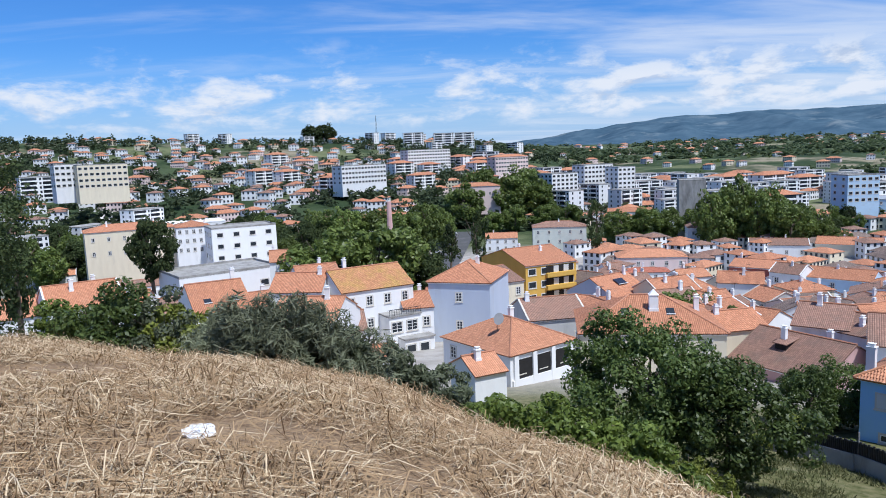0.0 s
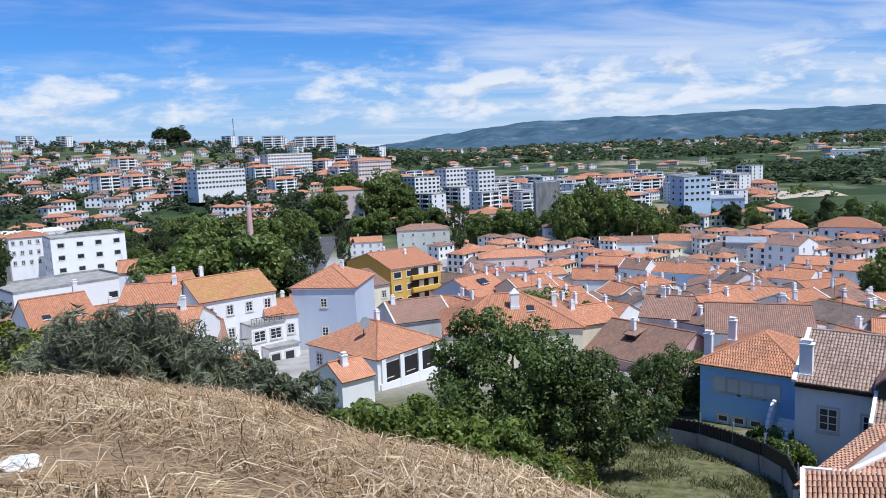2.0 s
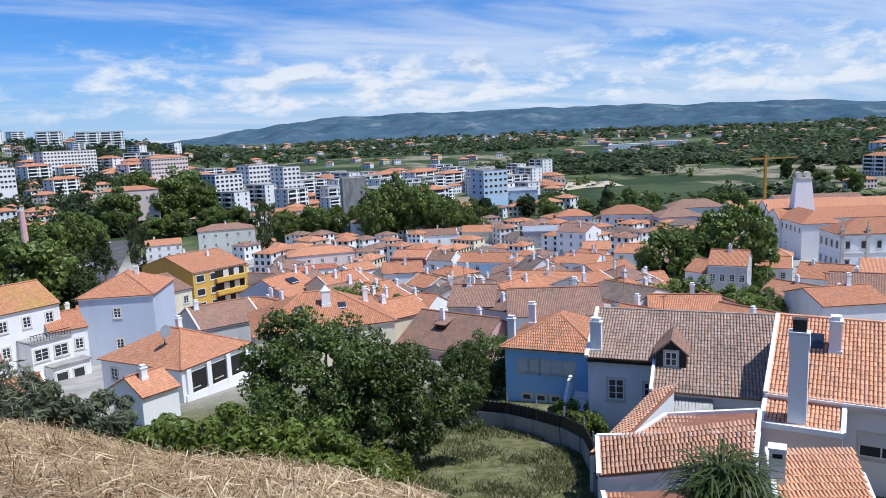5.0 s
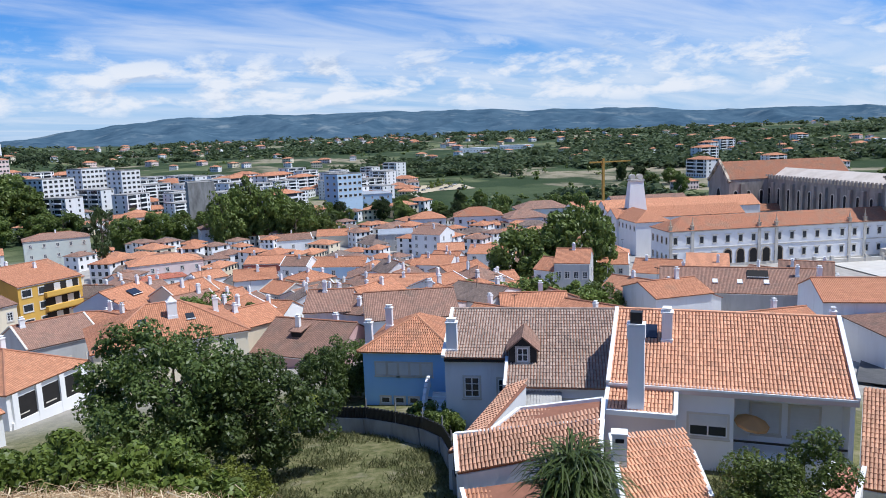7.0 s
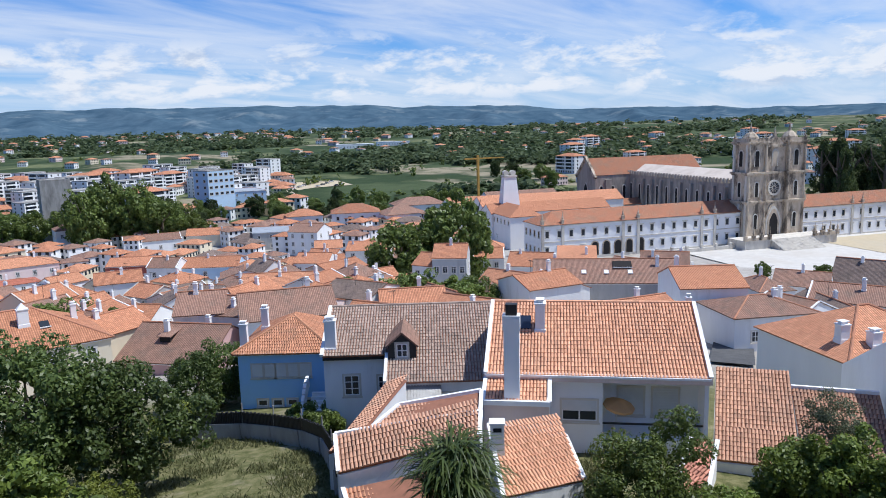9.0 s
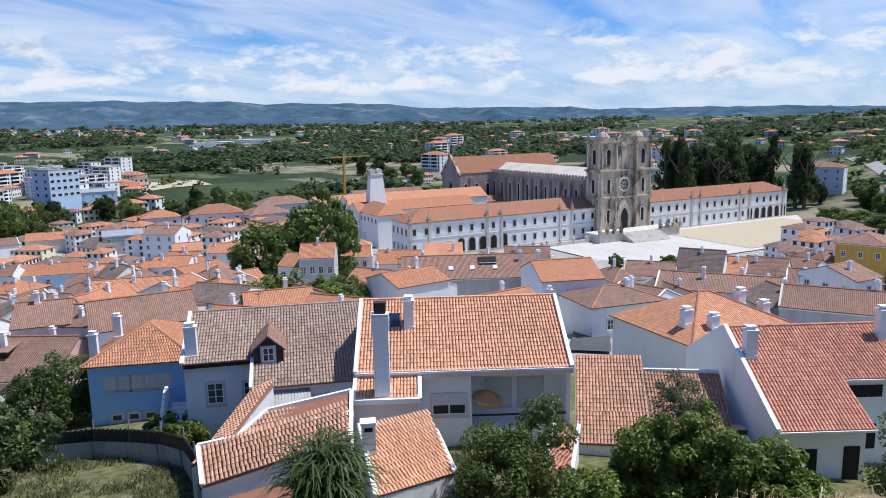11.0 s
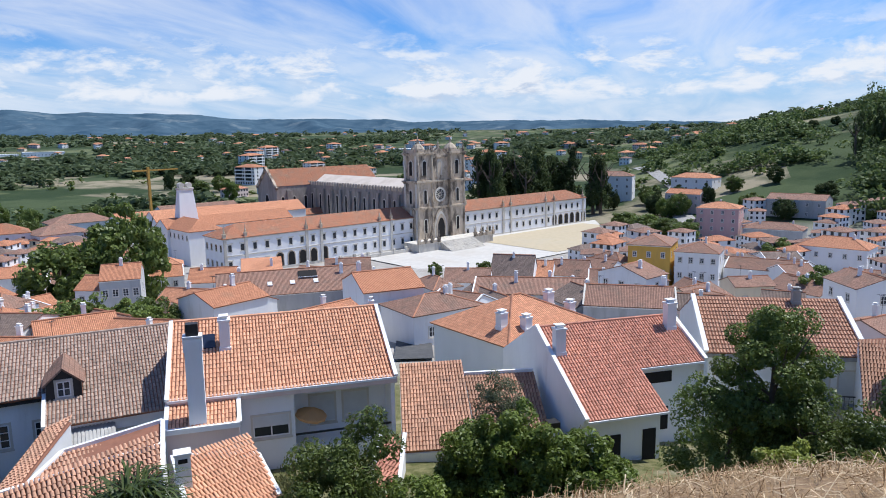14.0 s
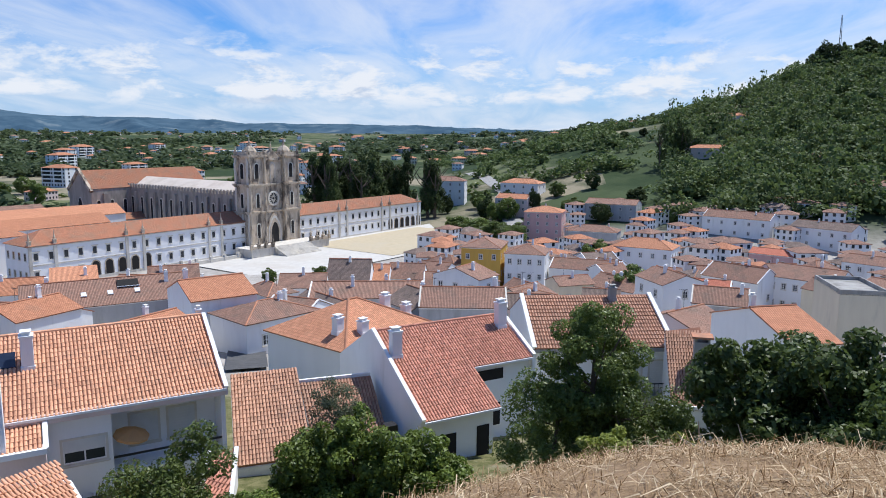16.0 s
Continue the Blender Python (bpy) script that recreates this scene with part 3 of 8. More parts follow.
def house(label, az, r, turn, w, d, h, kind="gable", rh=2.0, wall="white", roof="roof_orange", rows=2, front=4, sides=2, z=None, style="std", o=0.3,
          win=(0.95, 1.35), chim=(), name="house", group="", base=4.0):
    """A house with its front's middle at the bearing az and distance r; turn: how far its front is turned from facing the first eye."""
    x, y = spot(az, r)
    if z is None:
        z = ground_z(x, y)
    yaw = -az + turn
    ob = thing(name, x, y, z, yaw, label, "house", group)
    part("wall", walls_bm(kind, w, d, h, rh, base), M[wall], ob)
    bm = bmesh.new()
    if kind == "flat":
        slab(bm, [(-w / 2, 0, h), (w / 2, 0, h), (w / 2, d, h), (-w / 2, d, h)], 0.15)
        for x0, x1, y0, y1 in ((-w / 2, w / 2, 0, 0.2), (-w / 2, w / 2, d - 0.2, d), (-w / 2, -w / 2 + 0.2, 0.2, d - 0.2), (w / 2 - 0.2, w / 2, 0.2, d - 0.2)):
            box(bm, x0, x1, y0, y1, h, h + 0.5)
        part("roof", bm, M["concrete"] if roof.startswith("roof") else M[roof], ob)
    else:
        for pts in roof_pts(kind, w, d, h, rh, o):
            slab(bm, pts, 0.14)
        bmesh.ops.remove_doubles(bm, verts=bm.verts, dist=0.03)
        part("roof", bm, M[roof], ob)
        bm = bmesh.new()
        zr = h + rh + 0.02
        if kind == "gable":
            tube(bm, (-w / 2 - 0.1, d / 2, zr), (w / 2 + 0.1, d / 2, zr), 0.13, 0.13, 6)
        elif kind == "side":
            tube(bm, (0, -0.1, zr), (0, d + 0.1, zr), 0.13, 0.13, 6)
        elif kind == "hip":
            f = roof_pts(kind, w, d, h, rh, o)
            q = f[0]
            if w >= d:
                tube(bm, q[3], q[2], 0.13, 0.13, 6)
                tube(bm, q[0], q[3], 0.12, 0.12, 6)
                tube(bm, q[1], q[2], 0.12, 0.12, 6)
            else:
                tube(bm, q[0], q[2], 0.12, 0.12, 6)
                tube(bm, q[1], q[2], 0.12, 0.12, 6)
                tube(bm, q[2], f[1][2], 0.13, 0.13, 6)
        if kind != "shed":
            part("ridge_cap", bm, M["clay_cap"], ob)
        else:
            bm.free()
        if kind == "gable" and int(abs(az) * 10) % 3 == 0:
            bm = bmesh.new()
            for s in (-1, 1):
                xx = s * (w / 2 + 0.02)
                for ya, yb, za, zb in ((-0.25, d / 2, h - 0.25 * rh / (d / 2), h + rh), (d / 2, d + 0.25, h + rh, h - 0.25 * rh / (d / 2))):
                    a0, b0 = Vector((xx - 0.12, ya, za + 0.03)), Vector((xx - 0.12, yb, zb + 0.03))
                    slab(bm, [a0 + Vector((0.24, 0, 0.08)), b0 + Vector((0.24, 0, 0.08)), b0 + Vector((0, 0, 0.08)), a0 + Vector((0, 0, 0.08))], 0.16)
            part("verge", bm, M["white_clean" if wall in ("white", "white_clean") else "stone_pale"], ob)
    # eaves moulding and a plinth
    if rows and kind != "flat" and group == "":
        bm = bmesh.new()
        box(bm, -w / 2 - 0.08, w / 2 + 0.08, -0.10, 0.0, h - 0.42, h - 0.22)
        part("cornice", bm, M["white_clean"], ob)
    ww, wh = win
    sh = h / max(rows, 1)
    for i in range(rows):
        zz = sh * i + (sh - wh) * 0.42
        for j in range(front):
            window(ob, w * ((j + 0.5) / front - 0.5), 0, zz, ww, wh, 0, style)
        if kind != "shed":
            for j in range(sides):
                yy = d * ((j + 0.5) / sides)
                window(ob, -w / 2, yy, zz, ww, wh, -90, style)
                window(ob, w / 2, yy, zz, ww, wh, 90, style)
    for c in chim:
        cx, cy, ch = c[:3]
        k = {"gable": lambda: h + rh * (1 - abs(cy - d / 2) / (d / 2)), "side": lambda: h + rh * (1 - abs(cx) / (w / 2)), "hip": lambda: h + rh * min(1, max(0.1, min(1 - abs(cy - d / 2) / (d / 2), (w / 2 - abs(cx)) / (d / 2)))),
             "shed": lambda: h + rh * cy / d, "flat": lambda: h}[kind]()
        chimney(ob, cx, cy, k, ch, *(c[3:] if len(c) > 3 else ()))
    return ob


def clay(name, col, col2, dirt, amount):
    """Clay of single tiles: tone by tile, with lichen in patches."""
    ma = mat(name, col, col2, 2.0, 0.85, 0.3, 30, stain=dirt, stain_scale=0.5, stain_at=(amount, amount + 0.3), vary=0.16, spec=0.2)
    nt = ma.node_tree
    b = nt.nodes["Principled BSDF"]
    src = b.inputs["Base Color"].links[0].from_socket
    geo, hsv, mr = nt.nodes.new("ShaderNodeNewGeometry"), nt.nodes.new("ShaderNodeHueSaturation"), nt.nodes.new("ShaderNodeMapRange")
    mr.inputs[3].default_value, mr.inputs[4].default_value = 0.82, 1.18
    nt.links.new(geo.outputs["Random Per Island"], mr.inputs[0])
    nt.links.new(mr.outputs[0], hsv.inputs["Value"])
    nt.links.new(src, hsv.inputs["Color"])
    nt.links.new(hsv.outputs[0], b.inputs["Base Color"])
    return ma


M["clay_cap"] = clay("ridge_tile_clay", (0.50, 0.24, 0.14), (0.40, 0.18, 0.11), (0.28, 0.18, 0.12), 0.5)
M["clay_bright"] = clay("fresh_orange_clay", (0.76, 0.41, 0.25), (0.65, 0.33, 0.195), (0.50, 0.30, 0.20), 0.55)
M["clay_red"] = clay("salmon_clay", (0.66, 0.315, 0.215), (0.57, 0.26, 0.175), (0.44, 0.235, 0.165), 0.62)
M["clay_orange"] = clay("orange_clay", (0.60, 0.295, 0.17), (0.50, 0.235, 0.13), (0.31, 0.185, 0.12), 0.5)
M["clay_brown"] = clay("brown_clay", (0.55, 0.315, 0.205), (0.45, 0.25, 0.16), (0.31, 0.205, 0.145), 0.5)
M["clay_grey"] = clay("lichened_grey_clay", (0.42, 0.32, 0.255), (0.32, 0.24, 0.19), (0.19, 0.155, 0.125), 0.5)
M["pan"] = mat("clay_channel_tiles", (0.32, 0.145, 0.09), (0.24, 0.11, 0.07), 2, 0.9)
TILE = []


def tile_verts():
    """A barrel tile: 0.42 long, arched, a little wider at its lower end."""
    vs, fs, n = [], [], 5
    for k, (v, r) in enumerate(((0.0, 0.088), (0.42, 0.070))):
        for i in range(n + 1):
            t = math.pi * i / n
            vs.append((-math.cos(t) * r, v, math.sin(t) * r * 0.8 + (0.022 if k == 0 else 0.0)))
    for i in range(n):
        fs.append((i, i + 1, n + 2 + i, n + 1 + i))
    m = len(vs)
    vs.append((0, 0, 0.0))
    for i in range(n):
        fs.append((i + 1, i, m))
    return vs, fs


def tiled(parent, a, b, c, e, clayname, parts_n=0, cover=0.205, gauge=0.36):
    """Barrel tiles on the face a, b (eave), c, e (ridge) of a roof; the first parts_n from the eave are tiles of their own."""
    a, b, c, e = Vector(a), Vector(b), Vector(c), Vector(e)
    ex = (b - a).normalized()
    n = (b - a).cross(e - a).normalized()
    ey = n.cross(ex)
    L = (e - a).dot(ey)
    bm = bmesh.new()
    slab(bm, [a, b, c, e], 0.12)
    part("channel_tiles", bm, M["pan"], parent)
    V, F = tile_verts()
    V = np.array(V)
    if not TILE:
        me = bpy.data.meshes.new("roof_tile")
        me.from_pydata([tuple(v) for v in V], [], F)
        TILE.append(me)
    key = "roof_tile_" + clayname
    me = bpy.data.meshes.get(key)
    if me is None:
        me = TILE[0].copy()
        me.name = key
        me.materials.append(M[clayname])
    rnd = random.Random(int(abs(a.x * 31 + a.y * 17 + L * 7) * 10))
    allv, allf, count = [], [], 0
    rows = int(L / gauge)
    gauge = L / rows
    rot = Matrix((ex, ey, n)).transposed()
    Rm = np.array(rot)
    for j in range(rows):
        v = j * gauge - 0.03
        f = (v + 0.1) / L
        l0 = a.lerp(e, max(0, f))
        l1 = b.lerp(c, max(0, f))
        x0, x1 = (l0 - a).dot(ex), (l1 - a).dot(ex)
        k = max(1, round((x1 - x0) / cover))
        for i in range(k):
            u = x0 + (x1 - x0) * (i + 0.5) / k + rnd.uniform(-0.008, 0.008)
            p = a + ex * u + ey * (v + rnd.uniform(-0.012, 0.012)) + n * 0.01
            tw = rnd.uniform(-0.025, 0.025)
            if count < parts_n:
                ob = new("roof_tile", me)
                ob.parent = parent
                ob.matrix_basis = Matrix.Translation(p) @ rot.to_4x4() @ Matrix.Rotation(tw, 4, "Z")
            else:
                ct, st = math.cos(tw), math.sin(tw)
                W = V.copy()
                W[:, 0], W[:, 1] = V[:, 0] * ct - V[:, 1] * st, V[:, 0] * st + V[:, 1] * ct
                W = W @ Rm.T + np.array(p)
                base = len(allv)
                allv.extend(map(tuple, W))
                allf.extend([tuple(q + base for q in f_) for f_ in F])
            count += 1
    if allv:
        tagged(raw("roof_tiles", allv, allf, M[clayname], parent, smooth=False), kind="stuff")


# ---- plants ----
def leaf_cloud(rng, centres, radii, n, size, aspect=1.6, droop=0.3, flat=0.0):
    """Many small leaves scattered about clump centres: vertices and faces of one mesh."""
    idx = rng.integers(0, len(centres), n)
    d = rng.normal(size=(n, 3))
    d /= np.linalg.norm(d, axis=1)[:, None]
    rad = radii[idx] * rng.uniform(0.55, 1.0, n) ** 0.6
    p = centres[idx] + d * rad[:, None] * np.array([1, 1, 0.85])
    nor = d + rng.normal(size=(n, 3)) * 0.7 + np.array([0, 0, 0.45 + flat])
    nor /= np.linalg.norm(nor, axis=1)[:, None]
    t = np.cross(nor, rng.normal(size=(n, 3)))
    t[:, 2] -= droop
    t -= nor * (t * nor).sum(1)[:, None]
    t /= np.linalg.norm(t, axis=1)[:, None] + 1e-9
    s = np.cross(nor, t)
    sz = size * rng.uniform(0.6, 1.4, n)
    a = t * (sz * aspect / 2)[:, None]
    b = s * (sz / 2)[:, None]
    v = np.stack([p - a, p + b * 0.9 + nor * (sz * 0.06)[:, None], p + a, p - b * 0.9 + nor * (sz * 0.06)[:, None]], 1).reshape(-1, 3)
    f = np.arange(n * 4).reshape(-1, 4)
    return v, f


def fast_mesh(name, v, f):
    me = bpy.data.meshes.new(name)
    k = f.shape[1]
    me.vertices.add(len(v))
    me.vertices.foreach_set("co", np.asarray(v, np.float32).ravel())
    me.loops.add(f.size)
    me.loops.foreach_set("vertex_index", f.astype(np.int32).ravel())
    me.polygons.add(len(f))
    me.polygons.foreach_set("loop_start", np.arange(0, f.size, k, dtype=np.int32))
    me.update(calc_edges=True)
    return me


def crown_mesh(seed, rx, rz, clumps, leaves, size, clump_r=0.38, shape="round", aspect=1.6, droop=0.3):
    """A crown round the origin's height rz: uneven clumps of leaves with gaps between them."""
    rng = np.random.default_rng(seed)
    d = rng.normal(size=(clumps, 3))
    d /= np.linalg.norm(d, axis=1)[:, None]
    rad = rng.uniform(0.45, 1.0, clumps) ** 0.5
    lump = 1 + 0.22 * np.sin(d[:, 0] * 4 + seed) * np.cos(d[:, 1] * 5 - seed)
    c = d * (rad * lump)[:, None]
    if shape == "cone":
        h = rng.uniform(0, 1, clumps)
        th = rng.uniform(0, 2 * np.pi, clumps)
        q = (1 - h) ** 0.8 * rng.uniform(0.5, 1, clumps)
        c = np.stack([np.cos(th) * q, np.sin(th) * q, h * 2 - 1], 1)
    elif shape == "column":
        h = rng.uniform(-1, 1, clumps)
        th = rng.uniform(0, 2 * np.pi, clumps)
        q = np.sqrt(np.maximum(0.02, 1 - np.abs(h) ** 2.4)) * rng.uniform(0.4, 1, clumps)
        c = np.stack([np.cos(th) * q, np.sin(th) * q, h], 1)
    elif shape == "dome":
        c[:, 2] = np.abs(c[:, 2]) * 2 - 1
    c = c * np.array([rx, rx, rz])
    r = rng.uniform(0.6, 1.25, clumps) * clump_r * min(rx, rz)
    v, f = leaf_cloud(rng, c, r, leaves, size, aspect, droop)
    return fast_mesh("crown", v, f)


def trunk_bm(seed, height, r, spread, limbs=5, top=0.75):
    rnd = random.Random(seed)
    bm = bmesh.new()
    p, q = Vector((0, 0, -0.4)), Vector((rnd.uniform(-.1, .1) * height, rnd.uniform(-.1, .1) * height, height * 0.45))
    tube(bm, p, q, r * 1.25, r * 0.8, 8)
    tipz = Vector((q.x * 1.3, q.y * 1.3, height * top))
    tube(bm, q, tipz, r * 0.8, r * 0.3, 7)
    for i in range(limbs):
        t = 2 * math.pi * (i + rnd.random() * 0.6) / limbs
        s = q.lerp(tipz, rnd.uniform(0, 0.6))
        e = s + Vector((math.cos(t) * spread * 0.62, math.sin(t) * spread * 0.62, height * rnd.uniform(0.15, 0.32)))
        mid = s.lerp(e, 0.5) + Vector((0, 0, -0.04 * height))
        tube(bm, s, mid, r * 0.45, r * 0.3, 6)
        tube(bm, mid, e, r * 0.3, r * 0.1, 5)
    return bm


def tree(name, label, x, y, height, spread, leaf="leaf_tree", seed=1, clumps=70, leaves=6000, size=0.22, shape="round", trunk=0.35, z=None, category="tree", clump_r=0.34, aspect=1.6, droop=0.3, group=""):
    """A tree or bush of its own: trunk with limbs, and a crown of leaves from trunk*height to the top."""
    z = ground_z(x, y) if z is None else z
    ob = thing(name, x, y, z, (seed * 47) % 360, label, category, group)
    part("trunk", trunk_bm(seed, height, max(0.05, height * 0.022), spread), M["bark"], ob)
    rz = height * (1 - trunk) / 2
    me = crown_mesh(seed, spread, rz, clumps, leaves, size, clump_r, shape, aspect, droop)
    cr = link("crown", me, M[leaf], ob)
    cr.location = (0, 0, height - rz)
    return ob

# ---- ground, roads, square, far ridge ----
def build_ground():
    azs = np.linspace(-180, 180, 481)[:-1]
    rs = [0.0] + list(np.geomspace(0.8, 4800, 150))
    n = len(azs)
    verts, cols = [], []
    for r in rs:
        for a in azs:
            x, y = spot(a, r)
            z = ground_z(x, y)
            verts.append((x, y, z))
            k = fbm(x, y, 0.12, 3.0)
            straw = max(0.0, min(1.0, (z - 35.0 - 2.0 * k) / 2.5)) if r < 60 else 0.0
            grass = 1.0 if r < 90 else max(0, 1 - (r - 90) / 10)
            town = max(0.0, min(1.0, (r - 66) / 12)) * max(0.0, min(1.0, (345 - r) / 30))
            if not -26 < a < 128:
                town *= 0.3
            cols.append((straw, grass * (1 - straw), town, 1.0))
    faces = []
    for i in range(len(rs) - 1):
        for j in range(n):
            k = (j + 1) % n
            faces.append((i * n + k, i * n + j, (i + 1) * n + j, (i + 1) * n + k))
    ob = raw("ground", verts, faces, M["ground"], smooth=True)
    at = ob.data.color_attributes.new("cover", "FLOAT_COLOR", "POINT")
    at.data.foreach_set("color", np.array(cols, np.float32).ravel())
    tagged(ob, "castle hill of dry cut grass falling to a town and a green plain", "ground", kind="structure")


build_ground()


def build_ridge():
    """The long wooded ridge beyond the plain, its haze painted into the material."""
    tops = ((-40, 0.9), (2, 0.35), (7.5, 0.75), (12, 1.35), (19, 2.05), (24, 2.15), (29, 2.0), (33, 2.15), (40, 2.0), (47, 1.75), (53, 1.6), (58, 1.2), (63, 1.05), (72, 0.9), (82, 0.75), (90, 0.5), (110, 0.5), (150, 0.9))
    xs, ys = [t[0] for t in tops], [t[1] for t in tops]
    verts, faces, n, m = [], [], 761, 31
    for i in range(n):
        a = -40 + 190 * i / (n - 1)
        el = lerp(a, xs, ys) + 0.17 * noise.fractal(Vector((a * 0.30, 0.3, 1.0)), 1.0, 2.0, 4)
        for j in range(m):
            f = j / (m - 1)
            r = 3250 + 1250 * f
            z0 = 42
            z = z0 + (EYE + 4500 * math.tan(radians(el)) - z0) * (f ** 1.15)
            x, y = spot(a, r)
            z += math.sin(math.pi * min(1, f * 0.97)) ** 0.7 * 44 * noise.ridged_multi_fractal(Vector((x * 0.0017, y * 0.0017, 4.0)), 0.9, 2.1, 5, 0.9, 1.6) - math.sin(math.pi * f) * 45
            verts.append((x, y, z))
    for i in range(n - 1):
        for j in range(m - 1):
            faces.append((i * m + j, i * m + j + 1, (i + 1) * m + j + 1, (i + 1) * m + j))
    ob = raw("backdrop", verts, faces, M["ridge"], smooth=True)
    tagged(ob, "long wooded mountain ridge beyond the plain, painted haze-blue", "mountains", kind="structure")


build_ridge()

# ---- the abbey ----
AX, AY, AYAW = 198.0, 136.0, -31.0


def abbey_at(x, y, z=0.0):
    return pose(AX, AY, 0, 0, 0, AYAW) @ Vector((x, y, z))


def abbey_thing(name, x, y, label, category):
    ob = new(name)
    ob.matrix_basis = pose(AX, AY, 0, 0, 0, AYAW) @ pose(x, y, 0)
    return tagged(ob, label, category)


def pinnacle(parent, x, y, z, h=3.2, w=0.7, mat_name="stone"):
    bm = bmesh.new()
    box(bm, x - w / 2, x + w / 2, y - w / 2, y + w / 2, z, z + h * 0.3)
    box(bm, x - w * 0.62, x + w * 0.62, y - w * 0.62, y + w * 0.62, z + h * 0.3, z + h * 0.36)
    tube(bm, (x, y, z + h * 0.36), (x, y, z + h * 0.5), w * 0.2, w * 0.42, 8)
    tube(bm, (x, y, z + h * 0.5), (x, y, z + h * 0.66), w * 0.42, w * 0.18, 8)
    tube(bm, (x, y, z + h * 0.66), (x, y, z + h), w * 0.18, 0.03, 6)
    return part("pinnacle", bm, M[mat_name], parent)


def arch_bm(w, h, depth, n=8, pointed=False, inset=0.0):
    """A filled arch facing -y, foot's middle at the origin, as a plate of that depth."""
    bm = bmesh.new()
    r = w / 2
    prof = [(-r, 0), (r, 0)]
    if pointed:
        hh = h - w * 0.8
        for i in range(n + 1):
            t = i / n
            prof.append((r * (1 - t) , hh + (h - hh) * math.sin(t * math.pi / 2) ** 0.9))
        for i in range(n - 1, -1, -1):
            t = i / n
            prof.append((-r * (1 - t), hh + (h - hh) * math.sin(t * math.pi / 2) ** 0.9))
    else:
        for i in range(n + 1):
            t = math.pi * i / n
            prof.append((r * math.cos(t), h - r + r * math.sin(t)))
    A = [bm.verts.new((x, -depth, z)) for x, z in prof]
    B = [bm.verts.new((x, 0.0, z)) for x, z in prof]
    bm.faces.new(A)
    for i in range(len(A)):
        j = (i + 1) % len(A)
        bm.faces.new((A[j], A[i], B[i], B[j]))
    bmesh.ops.recalc_face_normals(bm, faces=bm.faces)
    return bm


def arched(parent, x, y, z, w, h, facing=0, pointed=False, ring="stone", fill="dark", name="arch"):
    """An arched opening: a stone ring, and a dark plate painted for the shade inside."""
    a = part(name, arch_bm(w + 0.7, h + 0.4, 0.16, 8, pointed), M[ring], parent)
    a.matrix_basis = pose(x, y, z, 0, 0, facing)
    b = part("opening", arch_bm(w, h, 0.20, 8, pointed), M[fill], a)
    return a


def wing(x0, x1, label, marks, arcade=None, hip=None):
    w, d, h, rh = x1 - x0, 14.0, 12.6, 3.6
    ob = abbey_thing("abbey_wing", x0, 0, label, "monastery")
    bm = bmesh.new()
    box(bm, 0, w, 0, d, -3, h - 0.05)
    part("wall", bm, M["white_clean"], ob)
    bm = bmesh.new()
    o = 0.5
    ze = h - o * rh / (d / 2)
    a0, a1 = (0 - (o if hip == "l" else 0), w + (0.4 if hip == "r" else 0))
    l = 7.5 if hip == "l" else 0
    rr = 7.5 if hip == "r" else 0
    slab(bm, [(a0, -o, ze), (a1, -o, ze), (w - rr, d / 2, h + rh), (l, d / 2, h + rh)], 0.2)
    slab(bm, [(a1, d + o, ze), (a0, d + o, ze), (l, d / 2, h + rh), (w - rr, d / 2, h + rh)], 0.2)
    if l:
        slab(bm, [(a0, d + o, ze), (a0, -o, ze), (l, d / 2, h + rh)], 0.2)
    if rr:
        slab(bm, [(a1, -o, ze), (a1, d + o, ze), (w - rr, d / 2, h + rh)], 0.2)
    part("roof", bm, M["roof_abbey"], ob)
    bm = bmesh.new()
    box(bm, -0.1, w + 0.1, -0.35, 0, h - 0.75, h - 0.25)
    box(bm, -0.05, w + 0.05, -0.15, 0, 6.3, 6.65)
    box(bm, -0.05, w + 0.05, -0.18, 0, -2, 0.9)
    part("string_course", bm, M["stone_pale"], ob)
    n = int(w / 4.3)
    for i in range(n):
        x = w * (i + 0.5) / n
        window(ob, x, 0, 7.9, 1.35, 2.3, 0, "plain")
        bm = bmesh.new()
        box(bm, x - 1.1, x + 1.1, -0.3, 0, 10.45, 10.7)
        part("window_hood", bm, M["stone_pale"], ob)
        s = x0 + x
        if arcade and arcade[0] < s < arcade[1]:
            arched(ob, x, 0, 0.9, 2.4, 4.6, 0, False, "stone")
        else:
            window(ob, x, 0, 2.4, 1.3, 2.2, 0, "plain")
            bm = bmesh.new()
            box(bm, x - 1.05, x + 1.05, -0.28, 0, 4.9, 5.12)
            part("window_hood", bm, M["stone_pale"], ob)
    for s in marks:
        x = s - x0
        bm = bmesh.new()
        box(bm, x - 0.5, x + 0.5, -0.3, 0, -2, h - 0.3)
        part("pilaster", bm, M["stone_pale"], ob)
        pinnacle(ob, x, 0.2, h - 0.2, 4.2, 0.9)
    for i in range(4):
        yy = d * (i + 0.5) / 4
        if hip == "l":
            window(ob, 0, yy, 7.9, 1.35, 2.3, -90, "plain")
            window(ob, 0, yy, 2.4, 1.3, 2.2, -90, "plain")
        if hip == "r":
            window(ob, w, yy, 7.9, 1.35, 2.3, 90, "plain")
    return ob


M["roof_abbey"] = tile_mat("abbey_roof_tile", (0.46, 0.20, 0.11), (0.36, 0.155, 0.09), (0.30, 0.19, 0.125), 0.44)
wing(0, 85.0, "long white abbey wing with stone pinnacles and tiled roof", (0.6, 8, 31, 37, 63, 68.5), (17, 41), "l")
wing(107.0, 190.4, "white abbey wing with stone window hoods and tiled roof", (131, 136, 160, 166, 188), (166, 190), "r")


